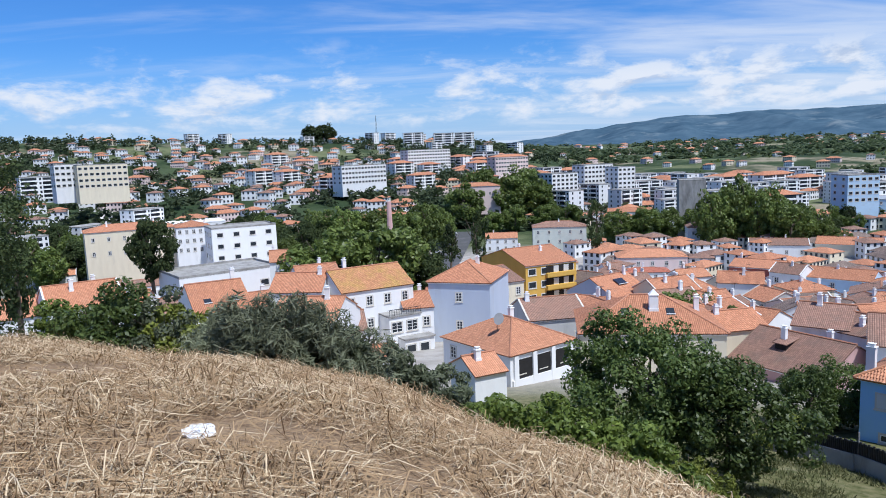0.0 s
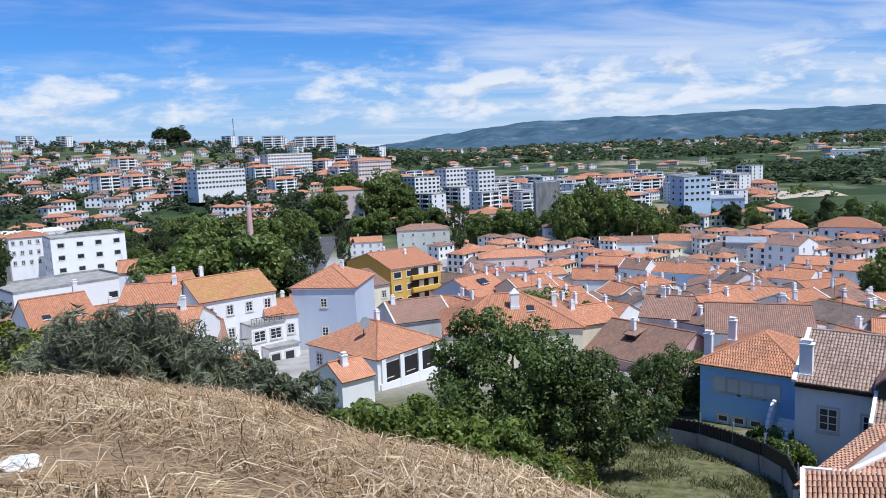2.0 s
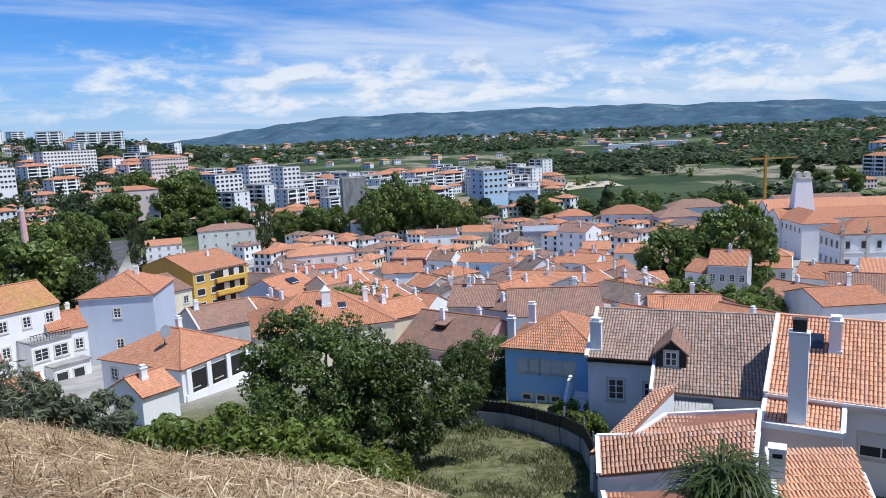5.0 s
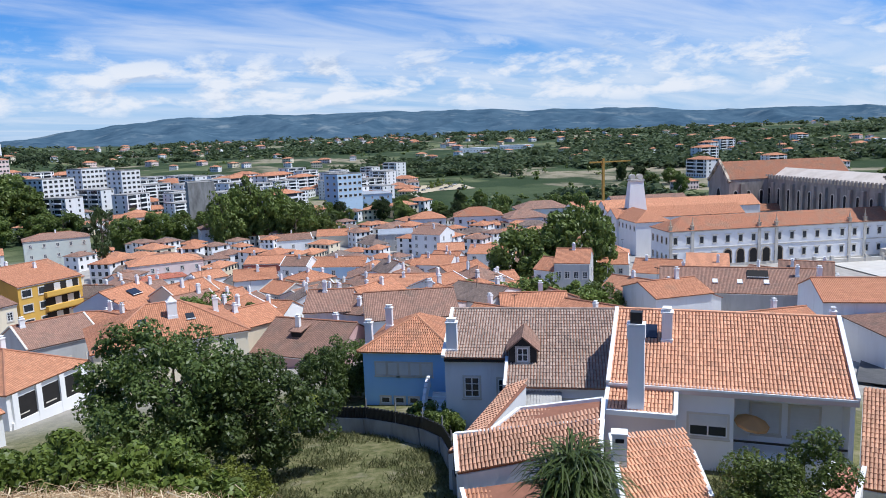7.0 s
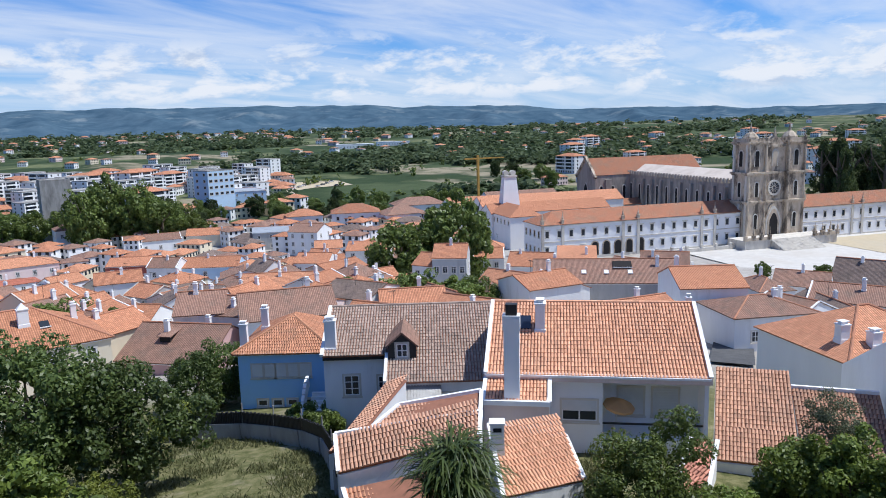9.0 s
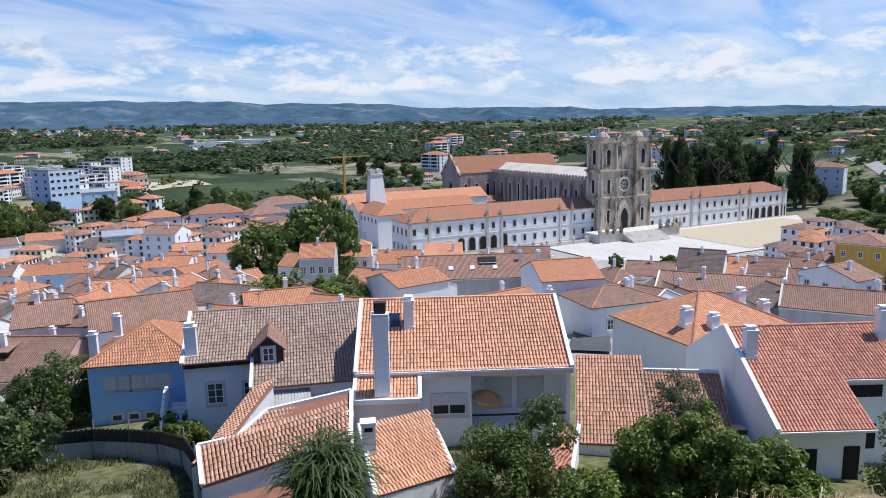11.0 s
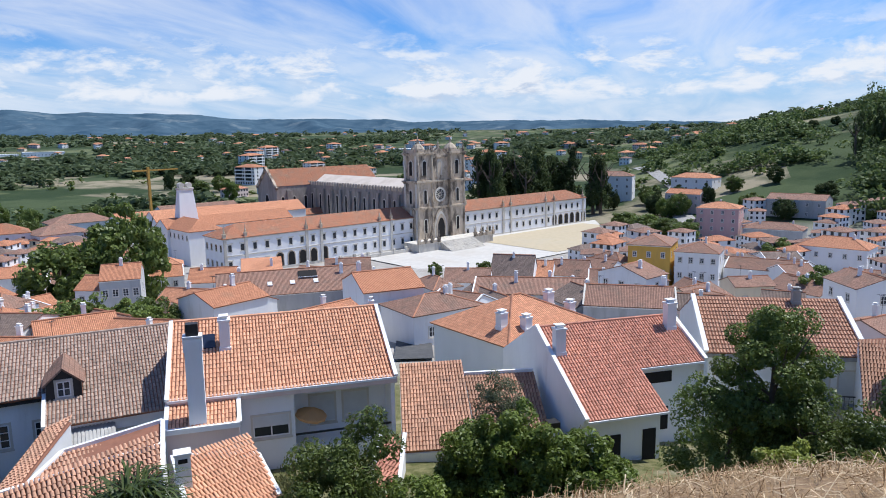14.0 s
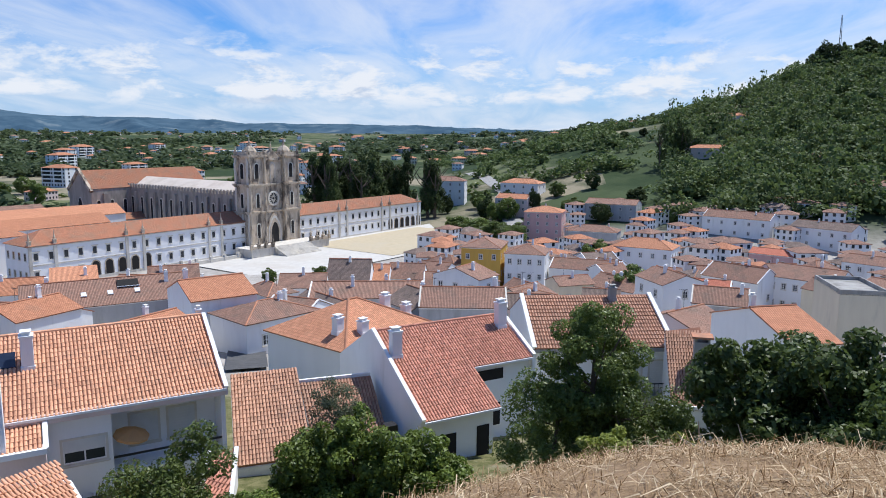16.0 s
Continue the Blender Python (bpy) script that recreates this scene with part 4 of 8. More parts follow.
def abbey_range(label, x, y, w, d, h, rh, roof, wall="white", yaw=0.0, front=0, kind="gable", lower=True):
    ob = new("abbey_range")
    ob.matrix_basis = pose(AX, AY, 0, 0, 0, AYAW) @ pose(x, y, 0, 0, 0, yaw)
    tagged(ob, label, "monastery")
    part("wall", walls_bm(kind, w, d, h, rh, 3), M[wall], ob)
    bm = bmesh.new()
    for pts in roof_pts(kind, w, d, h, rh, 0.4):
        slab(bm, pts, 0.2)
    part("roof", bm, M[roof], ob)
    for i in range(front):
        window(ob, w * ((i + 0.5) / front - 0.5), 0, h - 3.4, 1.2, 1.7, 0, "plain")
    return ob


r_ = abbey_range("north return range of the abbey with many windows", 0, 40.0, 26.0, 13.0, 12.4, 3.4, "roof_orange", "white_clean", -90, 7, "hip")
abbey_range("inner abbey range with orange roof", 25, 44, 52, 12, 12.0, 3.2, "roof_orange", "white", 0, 9)
abbey_range("inner abbey range with orange roof", 34, 60, 66, 13, 13.2, 3.6, "roof_bright", "white", 0, 0)
abbey_range("abbey cloister range with brown roof", 33, 46, 32, 9, 9.4, 2.4, "roof_abbey", "stone_pale", -90, 0)
c_ = abbey_range("cloister gallery with round arches", 60, 66, 50, 9, 9.6, 2.2, "roof_abbey", "stone_pale", 0, 0)
for i in range(12):
    arched(c_, -22 + i * 4.0, 0, 5.0, 2.6, 3.4, 0, False, "stone_pale")
abbey_range("abbey gallery beside the church", 82, 40, 50, 8, 9.6, 2.0, "roof_abbey", "stone_pale", -90, 0)
abbey_range("low abbey outbuilding with orange roof", 25, 100, 50, 14, 10, 3, "roof_bright", "white", 0, 0)
abbey_range("low hipped abbey outbuilding with brown roof", -22, 96, 20, 14, 8, 3, "roof_brown", "white", 10, 3, "hip")
abbey_range("low hipped abbey outbuilding with brown roof", -44, 104, 22, 15, 9, 3.4, "roof_abbey", "white", -8, 4, "hip")
abbey_range("low hipped abbey outbuilding with brown roof", -8, 122, 26, 15, 9, 3.2, "roof_brown", "white", 0, 4, "hip")
abbey_range("low hipped abbey outbuilding with orange roof", -66, 112, 16, 12, 8, 2.6, "roof_orange", "white", 0, 3, "hip")
abbey_range("abbey stable range with brown roof", 50, 130, 40, 14, 9, 3, "roof_brown", "white", 0, 6)

# the great kitchen flue
k_ = abbey_thing("kitchen_chimney", 9.0, 50.0, "tall tapering white kitchen chimney with scrolled top", "chimney")
bm = bmesh.new()
box(bm, -4.2, 4.2, -3, 3, 8, 25.5, 0, 1.6)
part("shaft", bm, M["white_clean"], k_)
bm = bmesh.new()
box(bm, -2.9, 2.9, -1.7, 1.7, 25.5, 26.2)
tube(bm, (-1.5, -1.0, 27.1), (-1.5, 1.0, 27.1), 1.1, 1.1, 10)
tube(bm, (1.5, -1.0, 27.1), (1.5, 1.0, 27.1), 1.1, 1.1, 10)
part("top", bm, M["stone_pale"], k_)


def church():
    ob = abbey_thing("abbey_church", 92.0, 0, "weathered stone abbey church with two towers and rose window", "church")
    # nave, with merlons and buttresses
    bm = bmesh.new()
    box(bm, -11, 11, 5, 96, -3, 22)
    part("nave", bm, M["nave"], ob)
    bm = bmesh.new()
    slab(bm, [(-10.4, 96, 21.8), (-10.4, 5, 21.8), (0, 5, 26.2), (0, 96, 26.2)], 0.2)
    slab(bm, [(10.4, 5, 21.8), (10.4, 96, 21.8), (0, 96, 26.2), (0, 5, 26.2)], 0.2)
    part("nave_roof", bm, M["leadroof"], ob, "pale sunlit tile roof")
    for i in range(36):
        y = 7 + i * 2.05
        bm = bmesh.new()
        box(bm, -11.3, -10.6, y, y + 1.15, 22, 23.3)
        box(bm, -11.25, -10.65, y + 0.3, y + 0.85, 23.3, 23.8)
        part("merlon", bm, M["nave"], ob)
    for i in range(10):
        y = 10 + i * 7.0
        bm = bmesh.new()
        box(bm, -12.2, -11, y - 0.7, y + 0.7, -3, 20.5)
        part("buttress", bm, M["nave"], ob)
        arched(ob, -11, y + 3.5, 8.5, 1.3, 9.5, -90, False, "stone_pale", name="lancet_window")
    # transept with its gable
    bm = bmesh.new()
    for x0, x1 in ((-29, -11), (11, 29)):
        A = [(x0, p, z) for p, z in ((78, -3), (96, -3), (96, 22), (87, 29.5), (78, 22))]
        a = [bm.verts.new(p) for p in A]
        b = [bm.verts.new((x1, p[1], p[2])) for p in A]
        bm.faces.new(a)
        bm.faces.new(b[::-1])
        for i in range(5):
            j = (i + 1) % 5
            bm.faces.new((a[j], a[i], b[i], b[j]))
    bmesh.ops.recalc_face_normals(bm, faces=bm.faces)
    part("transept", bm, M["nave"], ob)
    bm = bmesh.new()
    for x0, x1 in ((-28.6, 0), (0, 28.6)):
        slab(bm, [(x0, 77.8, 22.1), (x1, 77.8, 22.1), (x1, 87, 29.7), (x0, 87, 29.7)], 0.2)
        slab(bm, [(x1, 96.2, 22.1), (x0, 96.2, 22.1), (x0, 87, 29.7), (x1, 87, 29.7)], 0.2)
    part("transept_roof", bm, M["roof_abbey"], ob)
    bm = bmesh.new()
    for ya, za, yb, zb in ((77.2, 21.4, 87, 30.6), (87, 30.6, 96.8, 21.4)):
        slab(bm, [(-29.6, ya, za), (-28.4, ya, za), (-28.4, yb, zb), (-29.6, yb, zb)], 1.2)
    part("gable_coping", bm, M["stone"], ob)
    arched(ob, -29, 87, 8, 3.2, 10, -90, True, "stone_pale", name="gable_window")
    for s in (-1, 1):
        bm = bmesh.new()
        box(bm, -24, -21, 77, 78, -3, 20)
        if s > 0:
            part("buttress", bm, M["nave"], ob)
        else:
            bm.free()
    for i in range(3):
        arched(ob, -26 + i * 6, 78, 9, 1.4, 8, 0, False, "stone_pale", name="lancet_window")
    # front: two towers and the gabled middle
    for s in (-1, 1):
        xc = s * 8.6
        bm = bmesh.new()
        box(bm, xc - 4.0, xc + 4.0, -3, 5, -3, 26.3)
        box(bm, xc - 3.7, xc + 3.7, -2.7, 4.7, 26.3, 37.0)
        part("tower", bm, M["stone"], ob)
        bm = bmesh.new()
        for z0, z1, e in ((15.2, 15.7, 0.45), (15.7, 16.2, 0.7), (25.4, 25.9, 0.4), (25.9, 26.6, 0.75), (36.4, 36.9, 0.4), (36.9, 37.5, 0.75)):
            box(bm, xc - 4.0 - e, xc + 4.0 + e, -3 - e, 5 + e, z0, z1)
        part("tower_cornice", bm, M["stone"], ob)
        for dx in (-3.6, 3.6):
            for z0, z1 in ((3, 15.2), (16.2, 25.4), (26.6, 36.4)):
                bm = bmesh.new()
                tube(bm, (xc + dx, -3.1, z0), (xc + dx, -3.1, z1), 0.48, 0.42, 8)
                part("column", bm, M["stone"], ob)
        for fx, fy, face in ((0, -2.7, 0), (-3.7, 1, -90), (3.7, 1, 90)):
            arched(ob, xc + fx, fy, 28.6, 1.7, 5.6, face, False, "stone_pale", name="belfry_opening")
        for fx, fy, face in ((0, -3.0, 0), (-4.0, 1, -90)):
            arched(ob, xc + fx, fy, 17.6, 1.3, 5.2, face, False, "stone_pale", name="niche")
            arched(ob, xc + fx, fy, 6.0, 1.3, 5.2, face, False, "stone_pale", name="niche")
        for dx in (-3.7, 3.7):
            for dy in (-2.6, 4.6):
                pinnacle(ob, xc + dx, dy, 37.5, 3.6, 1.0)
        # strips up the outer side and a balustrade below the cap
        for dy in (-2.4, 1.0, 4.4):
            for z0, z1 in ((3, 15.2), (16.2, 25.4), (26.6, 36.4)):
                if dy == 1.0 and z0 != 3:
                    continue
                bm = bmesh.new()
                box(bm, xc + s * 3.6, xc + s * 4.35, dy - 0.4, dy + 0.4, z0, z1)
                part("pilaster", bm, M["stone_pale"], ob)
        for x0, x1, y0, y1 in ((-4.1, 4.1, -3.1, -2.8), (-4.1, 4.1, 4.8, 5.1), (-4.1, -3.8, -2.8, 4.8), (3.8, 4.1, -2.8, 4.8)):
            bm = bmesh.new()
            box(bm, xc + x0, xc + x1, y0, y1, 37.5, 38.5)
            part("balustrade", bm, M["stone"], ob)
        # cap
        bm = bmesh.new()
        tube(bm, (xc, 1, 37.6), (xc, 1, 39.0), 2.9, 2.7, 8)
        tube(bm, (xc, 1, 39.0), (xc, 1, 40.3), 2.7, 1.7, 8)
        tube(bm, (xc, 1, 40.3), (xc, 1, 41.0), 1.7, 0.7, 8)
        tube(bm, (xc, 1, 41.0), (xc, 1, 42.4), 0.6, 0.5, 6)
        tube(bm, (xc, 1, 42.4), (xc, 1, 44.2), 0.35, 0.03, 6)
        part("cupola", bm, M["stone"], ob)
        pinnacle(ob, s * 12.4, -3.6, 16.2, 3.4, 0.8)
        pinnacle(ob, s * 4.9, -3.8, 16.2, 3.0, 0.7)
    bm = bmesh.new()
    box(bm, -4.6, 4.6, -1.8, 5, -3, 36.0)
    vs = [bm.verts.new(p) for p in ((-4.6, -1.8, 36.0), (4.6, -1.8, 36.0), (0, -1.8, 39.4), (-4.6, 1, 36.0), (4.6, 1, 36.0), (0, 1, 39.4))]
    for ids in ((0, 1, 2), (5, 4, 3), (0, 2, 5, 3), (2, 1, 4, 5)):
        bm.faces.new([vs[i] for i in ids])
    part("front_gable", bm, M["stone"], ob)
    bm = bmesh.new()
    for z0, z1 in ((15.3, 16.1), (25.6, 26.5), (35.4, 36.2)):
        box(bm, -4.6, 4.6, -2.3, -1.8, z0, z1)
    part("front_cornice", bm, M["stone"], ob)
    pinnacle(ob, 0, -1.2, 39.2, 3.6, 0.9)
    # rose window
    bm = bmesh.new()
    for i in range(24):
        a, b = 2 * math.pi * i / 24, 2 * math.pi * (i + 1) / 24
        for r0, r1, y in ((2.2, 2.9, -2.25),):
            q = [bm.verts.new((r * math.cos(t), yy, 20.6 + r * math.sin(t))) for t in (a, b) for r in (r0, r1) for yy in (y, -1.8)]
            for ids in ((0, 2, 6, 4), (0, 1, 5, 4)[::-1], (2, 3, 7, 6)):
                bm.faces.new([q[k] for k in ids])
    for i in range(12):
        a = math.pi * i / 6
        tube(bm, (0.5 * math.cos(a), -2.0, 20.6 + 0.5 * math.sin(a)), (2.25 * math.cos(a), -2.0, 20.6 + 2.25 * math.sin(a)), 0.12, 0.12, 5)
    part("rose_tracery", bm, M["stone_pale"], ob)
    bm = bmesh.new()
    tube(bm, (0, -1.88, 20.6), (0, -1.80, 20.6), 2.25, 2.25, 24)
    part("rose_glass", bm, M["glass"], ob)
    arched(ob, 0, -1.8, 28.4, 2.0, 5.8, 0, False, "stone_pale", "stone", name="statue_niche")
    for k, (w, h) in enumerate(((8.0, 11.4), (6.6, 10.4), (5.2, 9.4))):
        a = part("portal", arch_bm(w, h, 0.5 + k * 0.12, 10, True), M["stone_pale" if k % 2 else "stone"], ob)
        a.location = (0, -1.8, 3.5)
    a = part("portal_door", arch_bm(3.4, 7.8, 0.9, 10, True), M["dark"], ob)
    a.location = (0, -1.8, 3.5)


church()


def square():
    """The paved square, the church's terrace with its steps, and the gravel place."""
    bm = bmesh.new()

    def sheet(x0, x1, y0, y1, z):
        f = [bm.verts.new(abbey_at(x, y, z)) for x, y in ((x0, y0), (x1, y0), (x1, y1), (x0, y1))]
        bm.faces.new(f)

    for i in range(21):
        for j in range(6):
            sheet(51 + i * 7, 58 + i * 7, -52 + j * 8.66, -43.34 + j * 8.66, 0.32)
    bmesh.ops.remove_doubles(bm, verts=bm.verts, dist=0.01)
    tagged(part("pavement", bm, M["paving"], None), "pale limestone paved abbey square", "pavement", kind="structure")
    bm = bmesh.new()
    sheet(108, 183, -49, -4.0, 0.42)
    tagged(part("gravel_square", bm, M["gravel"], None), "pale gravel square before the abbey wing", "square", kind="structure")
    ob = abbey_thing("church_terrace", 92, -3, "stone terrace with steps and statues before the church", "terrace")
    bm = bmesh.new()
    box(bm, -20, 20, -9, 0, -2, 3.5)
    part("platform", bm, M["stone_pale"], ob)
    for i in range(17):
        bm = bmesh.new()
        box(bm, -9, 9, -9 - (i + 1) * 0.42, -9 - i * 0.42, -2, 3.3 - i * 0.19)
        part("step", bm, M["stone_pale"], ob)
    for s in (-1, 1):
        bm = bmesh.new()
        box(bm, min(s * 9.6, s * 20), max(s * 9.6, s * 20), -9.3, -8.9, 3.5, 4.5)
        part("balustrade", bm, M["stone"], ob)
        for x in (9.8, 13.2, 16.6, 20):
            pinnacle(ob, s * x, -9.1, 3.5, 5.0, 1.0)
    w_ = abbey_thing("terrace_wall", 40, -7, "low stone balustrade along the abbey terrace", "wall")
    bm = bmesh.new()
    box(bm, 0, 42, -0.3, 0.3, -1, 1.6)
    part("coping", bm, M["stone_pale"], w_)
    for i in range(8):
        bm = bmesh.new()
        box(bm, i * 6 - 0.4, i * 6 + 0.4, -0.45, 0.45, -1, 2.6)
        part("pier", bm, M["stone_pale"], w_)


square()

# ---- the houses below the castle hill ----
def rim(bm, a, b, w=0.22, h=0.14, up=(0, 0, 1)):
    """A plain bar from a to b, such as a verge or a coping."""
    a, b = Vector(a), Vector(b)
    d = (b - a).normalized()
    s = d.cross(Vector(up)).normalized() * (w / 2)
    u = s.cross(d).normalized() * h
    q = [a - s, a + s, b + s, b - s]
    lo = [bm.verts.new(p - u * 0.3) for p in q]
    hi = [bm.verts.new(p + u) for p in q]
    bm.faces.new(hi)
    bm.faces.new(lo[::-1])
    for i in range(4):
        j = (i + 1) % 4
        bm.faces.new((lo[i], lo[j], hi[j], hi[i]))
    bmesh.ops.recalc_face_normals(bm, faces=bm.faces)


def bar(name, a, b, w, h, ma, parent, label=""):
    bm = bmesh.new()
    rim(bm, a, b, w, h)
    return part(name, bm, M[ma], parent, label)


def block(name, x0, x1, y0, y1, z0, z1, ma, parent, label="", taper=0.0):
    bm = bmesh.new()
    box(bm, x0, x1, y0, y1, z0, z1, 0, taper)
    return part(name, bm, M[ma], parent, label)


def big_house():
    x, y = spot(59.63, 42.9)
    ob = thing("house", x, y, 24.6, -59.63 + 3, "white house with fresh orange barrel-tile roof and shaded loggia", "house")
    W, D, H, R = 6.6, 11.2, 5.75, 2.85
    block("wall", -W, W, 1.9, D, -6, H - 0.1, "white_clean", ob)
    block("wall", -W, 0.45, 0.0, 1.9, -6, H - 0.75, "white_clean", ob)
    block("wall", W - 0.25, W, 0.0, 1.9, -6, H - 0.75, "white_clean", ob)
    block("loggia_floor", 0.45, W - 0.25, 0.0, 1.9, -6, 1.5, "white_clean", ob)
    block("beam", -W, W, -0.05, 1.9, H - 0.75, H - 0.25, "white_clean", ob)
    block("fascia", -W - 0.1, W + 0.1, -0.42, -0.06, H - 0.62, H - 0.12, "palepink", ob, "pale pink eaves fascia")
    bm = bmesh.new()
    for s in (-1, 1):
        f = [bm.verts.new(p) for p in ((s * W, 0.1, H - 0.3), (s * W, D, H - 0.3), (s * W, D / 2, H + R - 0.12), (s * (W - 0.3), 0.1, H - 0.3), (s * (W - 0.3), D, H - 0.3), (s * (W - 0.3), D / 2, H + R - 0.12))]
        for ids in ((0, 1, 2), (5, 4, 3), (0, 2, 5, 3), (2, 1, 4, 5)):
            bm.faces.new([f[i] for i in ids])
    bmesh.ops.recalc_face_normals(bm, faces=bm.faces)
    part("gable", bm, M["white_clean"], ob)
    k = R / (D / 2)
    e = (-0.42, H - 0.42 * k)
    tiled(ob, (-W, *e), (W, *e), (W, D / 2, H + R), (-W, D / 2, H + R), "clay_bright", 200)
    bm = bmesh.new()
    slab(bm, [(W, D + 0.4, H - 0.4 * k), (-W, D + 0.4, H - 0.4 * k), (-W, D / 2, H + R), (W, D / 2, H + R)], 0.14)
    part("roof_back", bm, M["roof_bright"], ob)
    for s in (-1, 1):
        bar("verge", (s * W, -0.45, e[1] + 0.02), (s * W, D / 2, H + R + 0.03), 0.24, 0.16, "white_clean", ob)
    bm = bmesh.new()
    n = 34
    for i in range(n):
        a = -W + 2 * W * i / n
        tube(bm, (a, D / 2, H + R + 0.03), (a + 2 * W / n + 0.04, D / 2, H + R + 0.045), 0.13, 0.115, 7)
    part("ridge_cap", bm, M["clay_bright"], ob)
    bar("gutter", (-W, -0.50, e[1] - 0.08), (W, -0.50, e[1] - 0.08), 0.12, 0.1, "white_clean", ob)
    # window with half-lowered shutter, loggia windows
    window(ob, -0.95, 0.0, 2.55, 2.1, 1.3, 0, "half")
    for xx in (1.9, 4.0):
        window(ob, xx + 0.4, 1.9, 2.3, 1.5, 1.75, 0, "shutter")
    bar("loggia_rail", (0.45, 0.12, 2.35), (W - 0.25, 0.12, 2.35), 0.1, 0.08, "metal", ob)
    # front extension with its strip of tiles, and the tall flue before it
    block("extension", -W, -2.75, -2.1, 0, -6, H - 1.55, "palepink", ob, "pale pink rendered extension")
    tiled(ob, (-W + 0.1, -2.2, H - 1.18), (-2.9, -2.2, H - 1.18), (-2.9, -0.43, H - 0.52), (-W + 0.1, -0.43, H - 0.52), "clay_bright", 0)
    bar("parapet", (-W, -2.32, H - 1.35), (-2.7, -2.32, H - 1.35), 0.3, 0.22, "white_clean", ob)
    bar("parapet", (-2.72, -2.3, H - 1.3), (-2.72, -0.3, H - 0.55), 0.24, 0.2, "white_clean", ob)
    bar("parapet", (-W, -2.3, H - 1.3), (-W, -0.3, H - 0.55), 0.24, 0.2, "white_clean", ob)
    bar("drainpipe", (-2.6, -2.2, -2), (-2.6, -2.2, H - 1.4), 0.1, 0.08, "white_clean", ob)
    block("tall_chimney", -5.35, -4.45, -2.15, -1.45, H - 1.5, 9.55, "white_clean", ob, "tall white rendered flue")
    chimney(ob, -4.9, -1.8, 9.4, 0.15, 0.9, 0.7, "white_clean", "dark")
    chimney(ob, -3.35, 3.3, H + 1.55, 1.75, 0.62, 0.8)
    chimney(ob, W - 0.25, D / 2 + 0.3, H + R - 0.25, 0.5, 0.3, 0.3)
    v0 = 3.6
    bm = bmesh.new()
    zz = H + v0 * k
    slab(bm, [(-4.75, v0 - 0.5, zz - 0.5 * k + 0.13), (-3.95, v0 - 0.5, zz - 0.5 * k + 0.13), (-3.95, v0 + 0.6, zz + 0.6 * k + 0.13), (-4.75, v0 + 0.6, zz + 0.6 * k + 0.13)], 0.08)
    part("skylight", bm, M["solar"], ob, "dark glazed skylight")
    return ob


BIG = big_house()


def parasol(parent_m):
    ob = new("parasol")
    ob.matrix_basis = parent_m @ pose(1.15, 0.9, 1.5, 8, 10, 0)
    tagged(ob, "faded orange and cream parasol standing in the loggia", "parasol")
    bm = bmesh.new()
    tube(bm, (0, 0, 0), (0, 0, 2.25), 0.025, 0.025, 6)
    part("pole", bm, M["frame"], ob)
    bm = bmesh.new()
    n = 10
    top = bm.verts.new((0, 0, 2.3))
    ring = [bm.verts.new((0.95 * math.cos(2 * math.pi * i / n), 0.95 * math.sin(2 * math.pi * i / n), 1.9)) for i in range(n)]
    hem = [bm.verts.new((0.97 * math.cos(2 * math.pi * i / n), 0.97 * math.sin(2 * math.pi * i / n), 1.76)) for i in range(n)]
    for i in range(n):
        j = (i + 1) % n
        bm.faces.new((top, ring[i], ring[j]))
        bm.faces.new((ring[i], hem[i], hem[j], ring[j]))
    part("canopy", bm, M["parasol"], ob)


parasol(BIG.matrix_basis)
wash_ = new("laundry_sink")
wash_.matrix_basis = BIG.matrix_basis @ pose(5.6, 1.35, 1.5)
tagged(wash_, "white laundry sink against the loggia wall", "sink")
block("basin", -0.45, 0.45, -0.35, 0.45, 0.55, 0.9, "white_clean", wash_)
block("cabinet", -0.4, 0.4, -0.3, 0.4, 0, 0.55, "shutter", wash_)


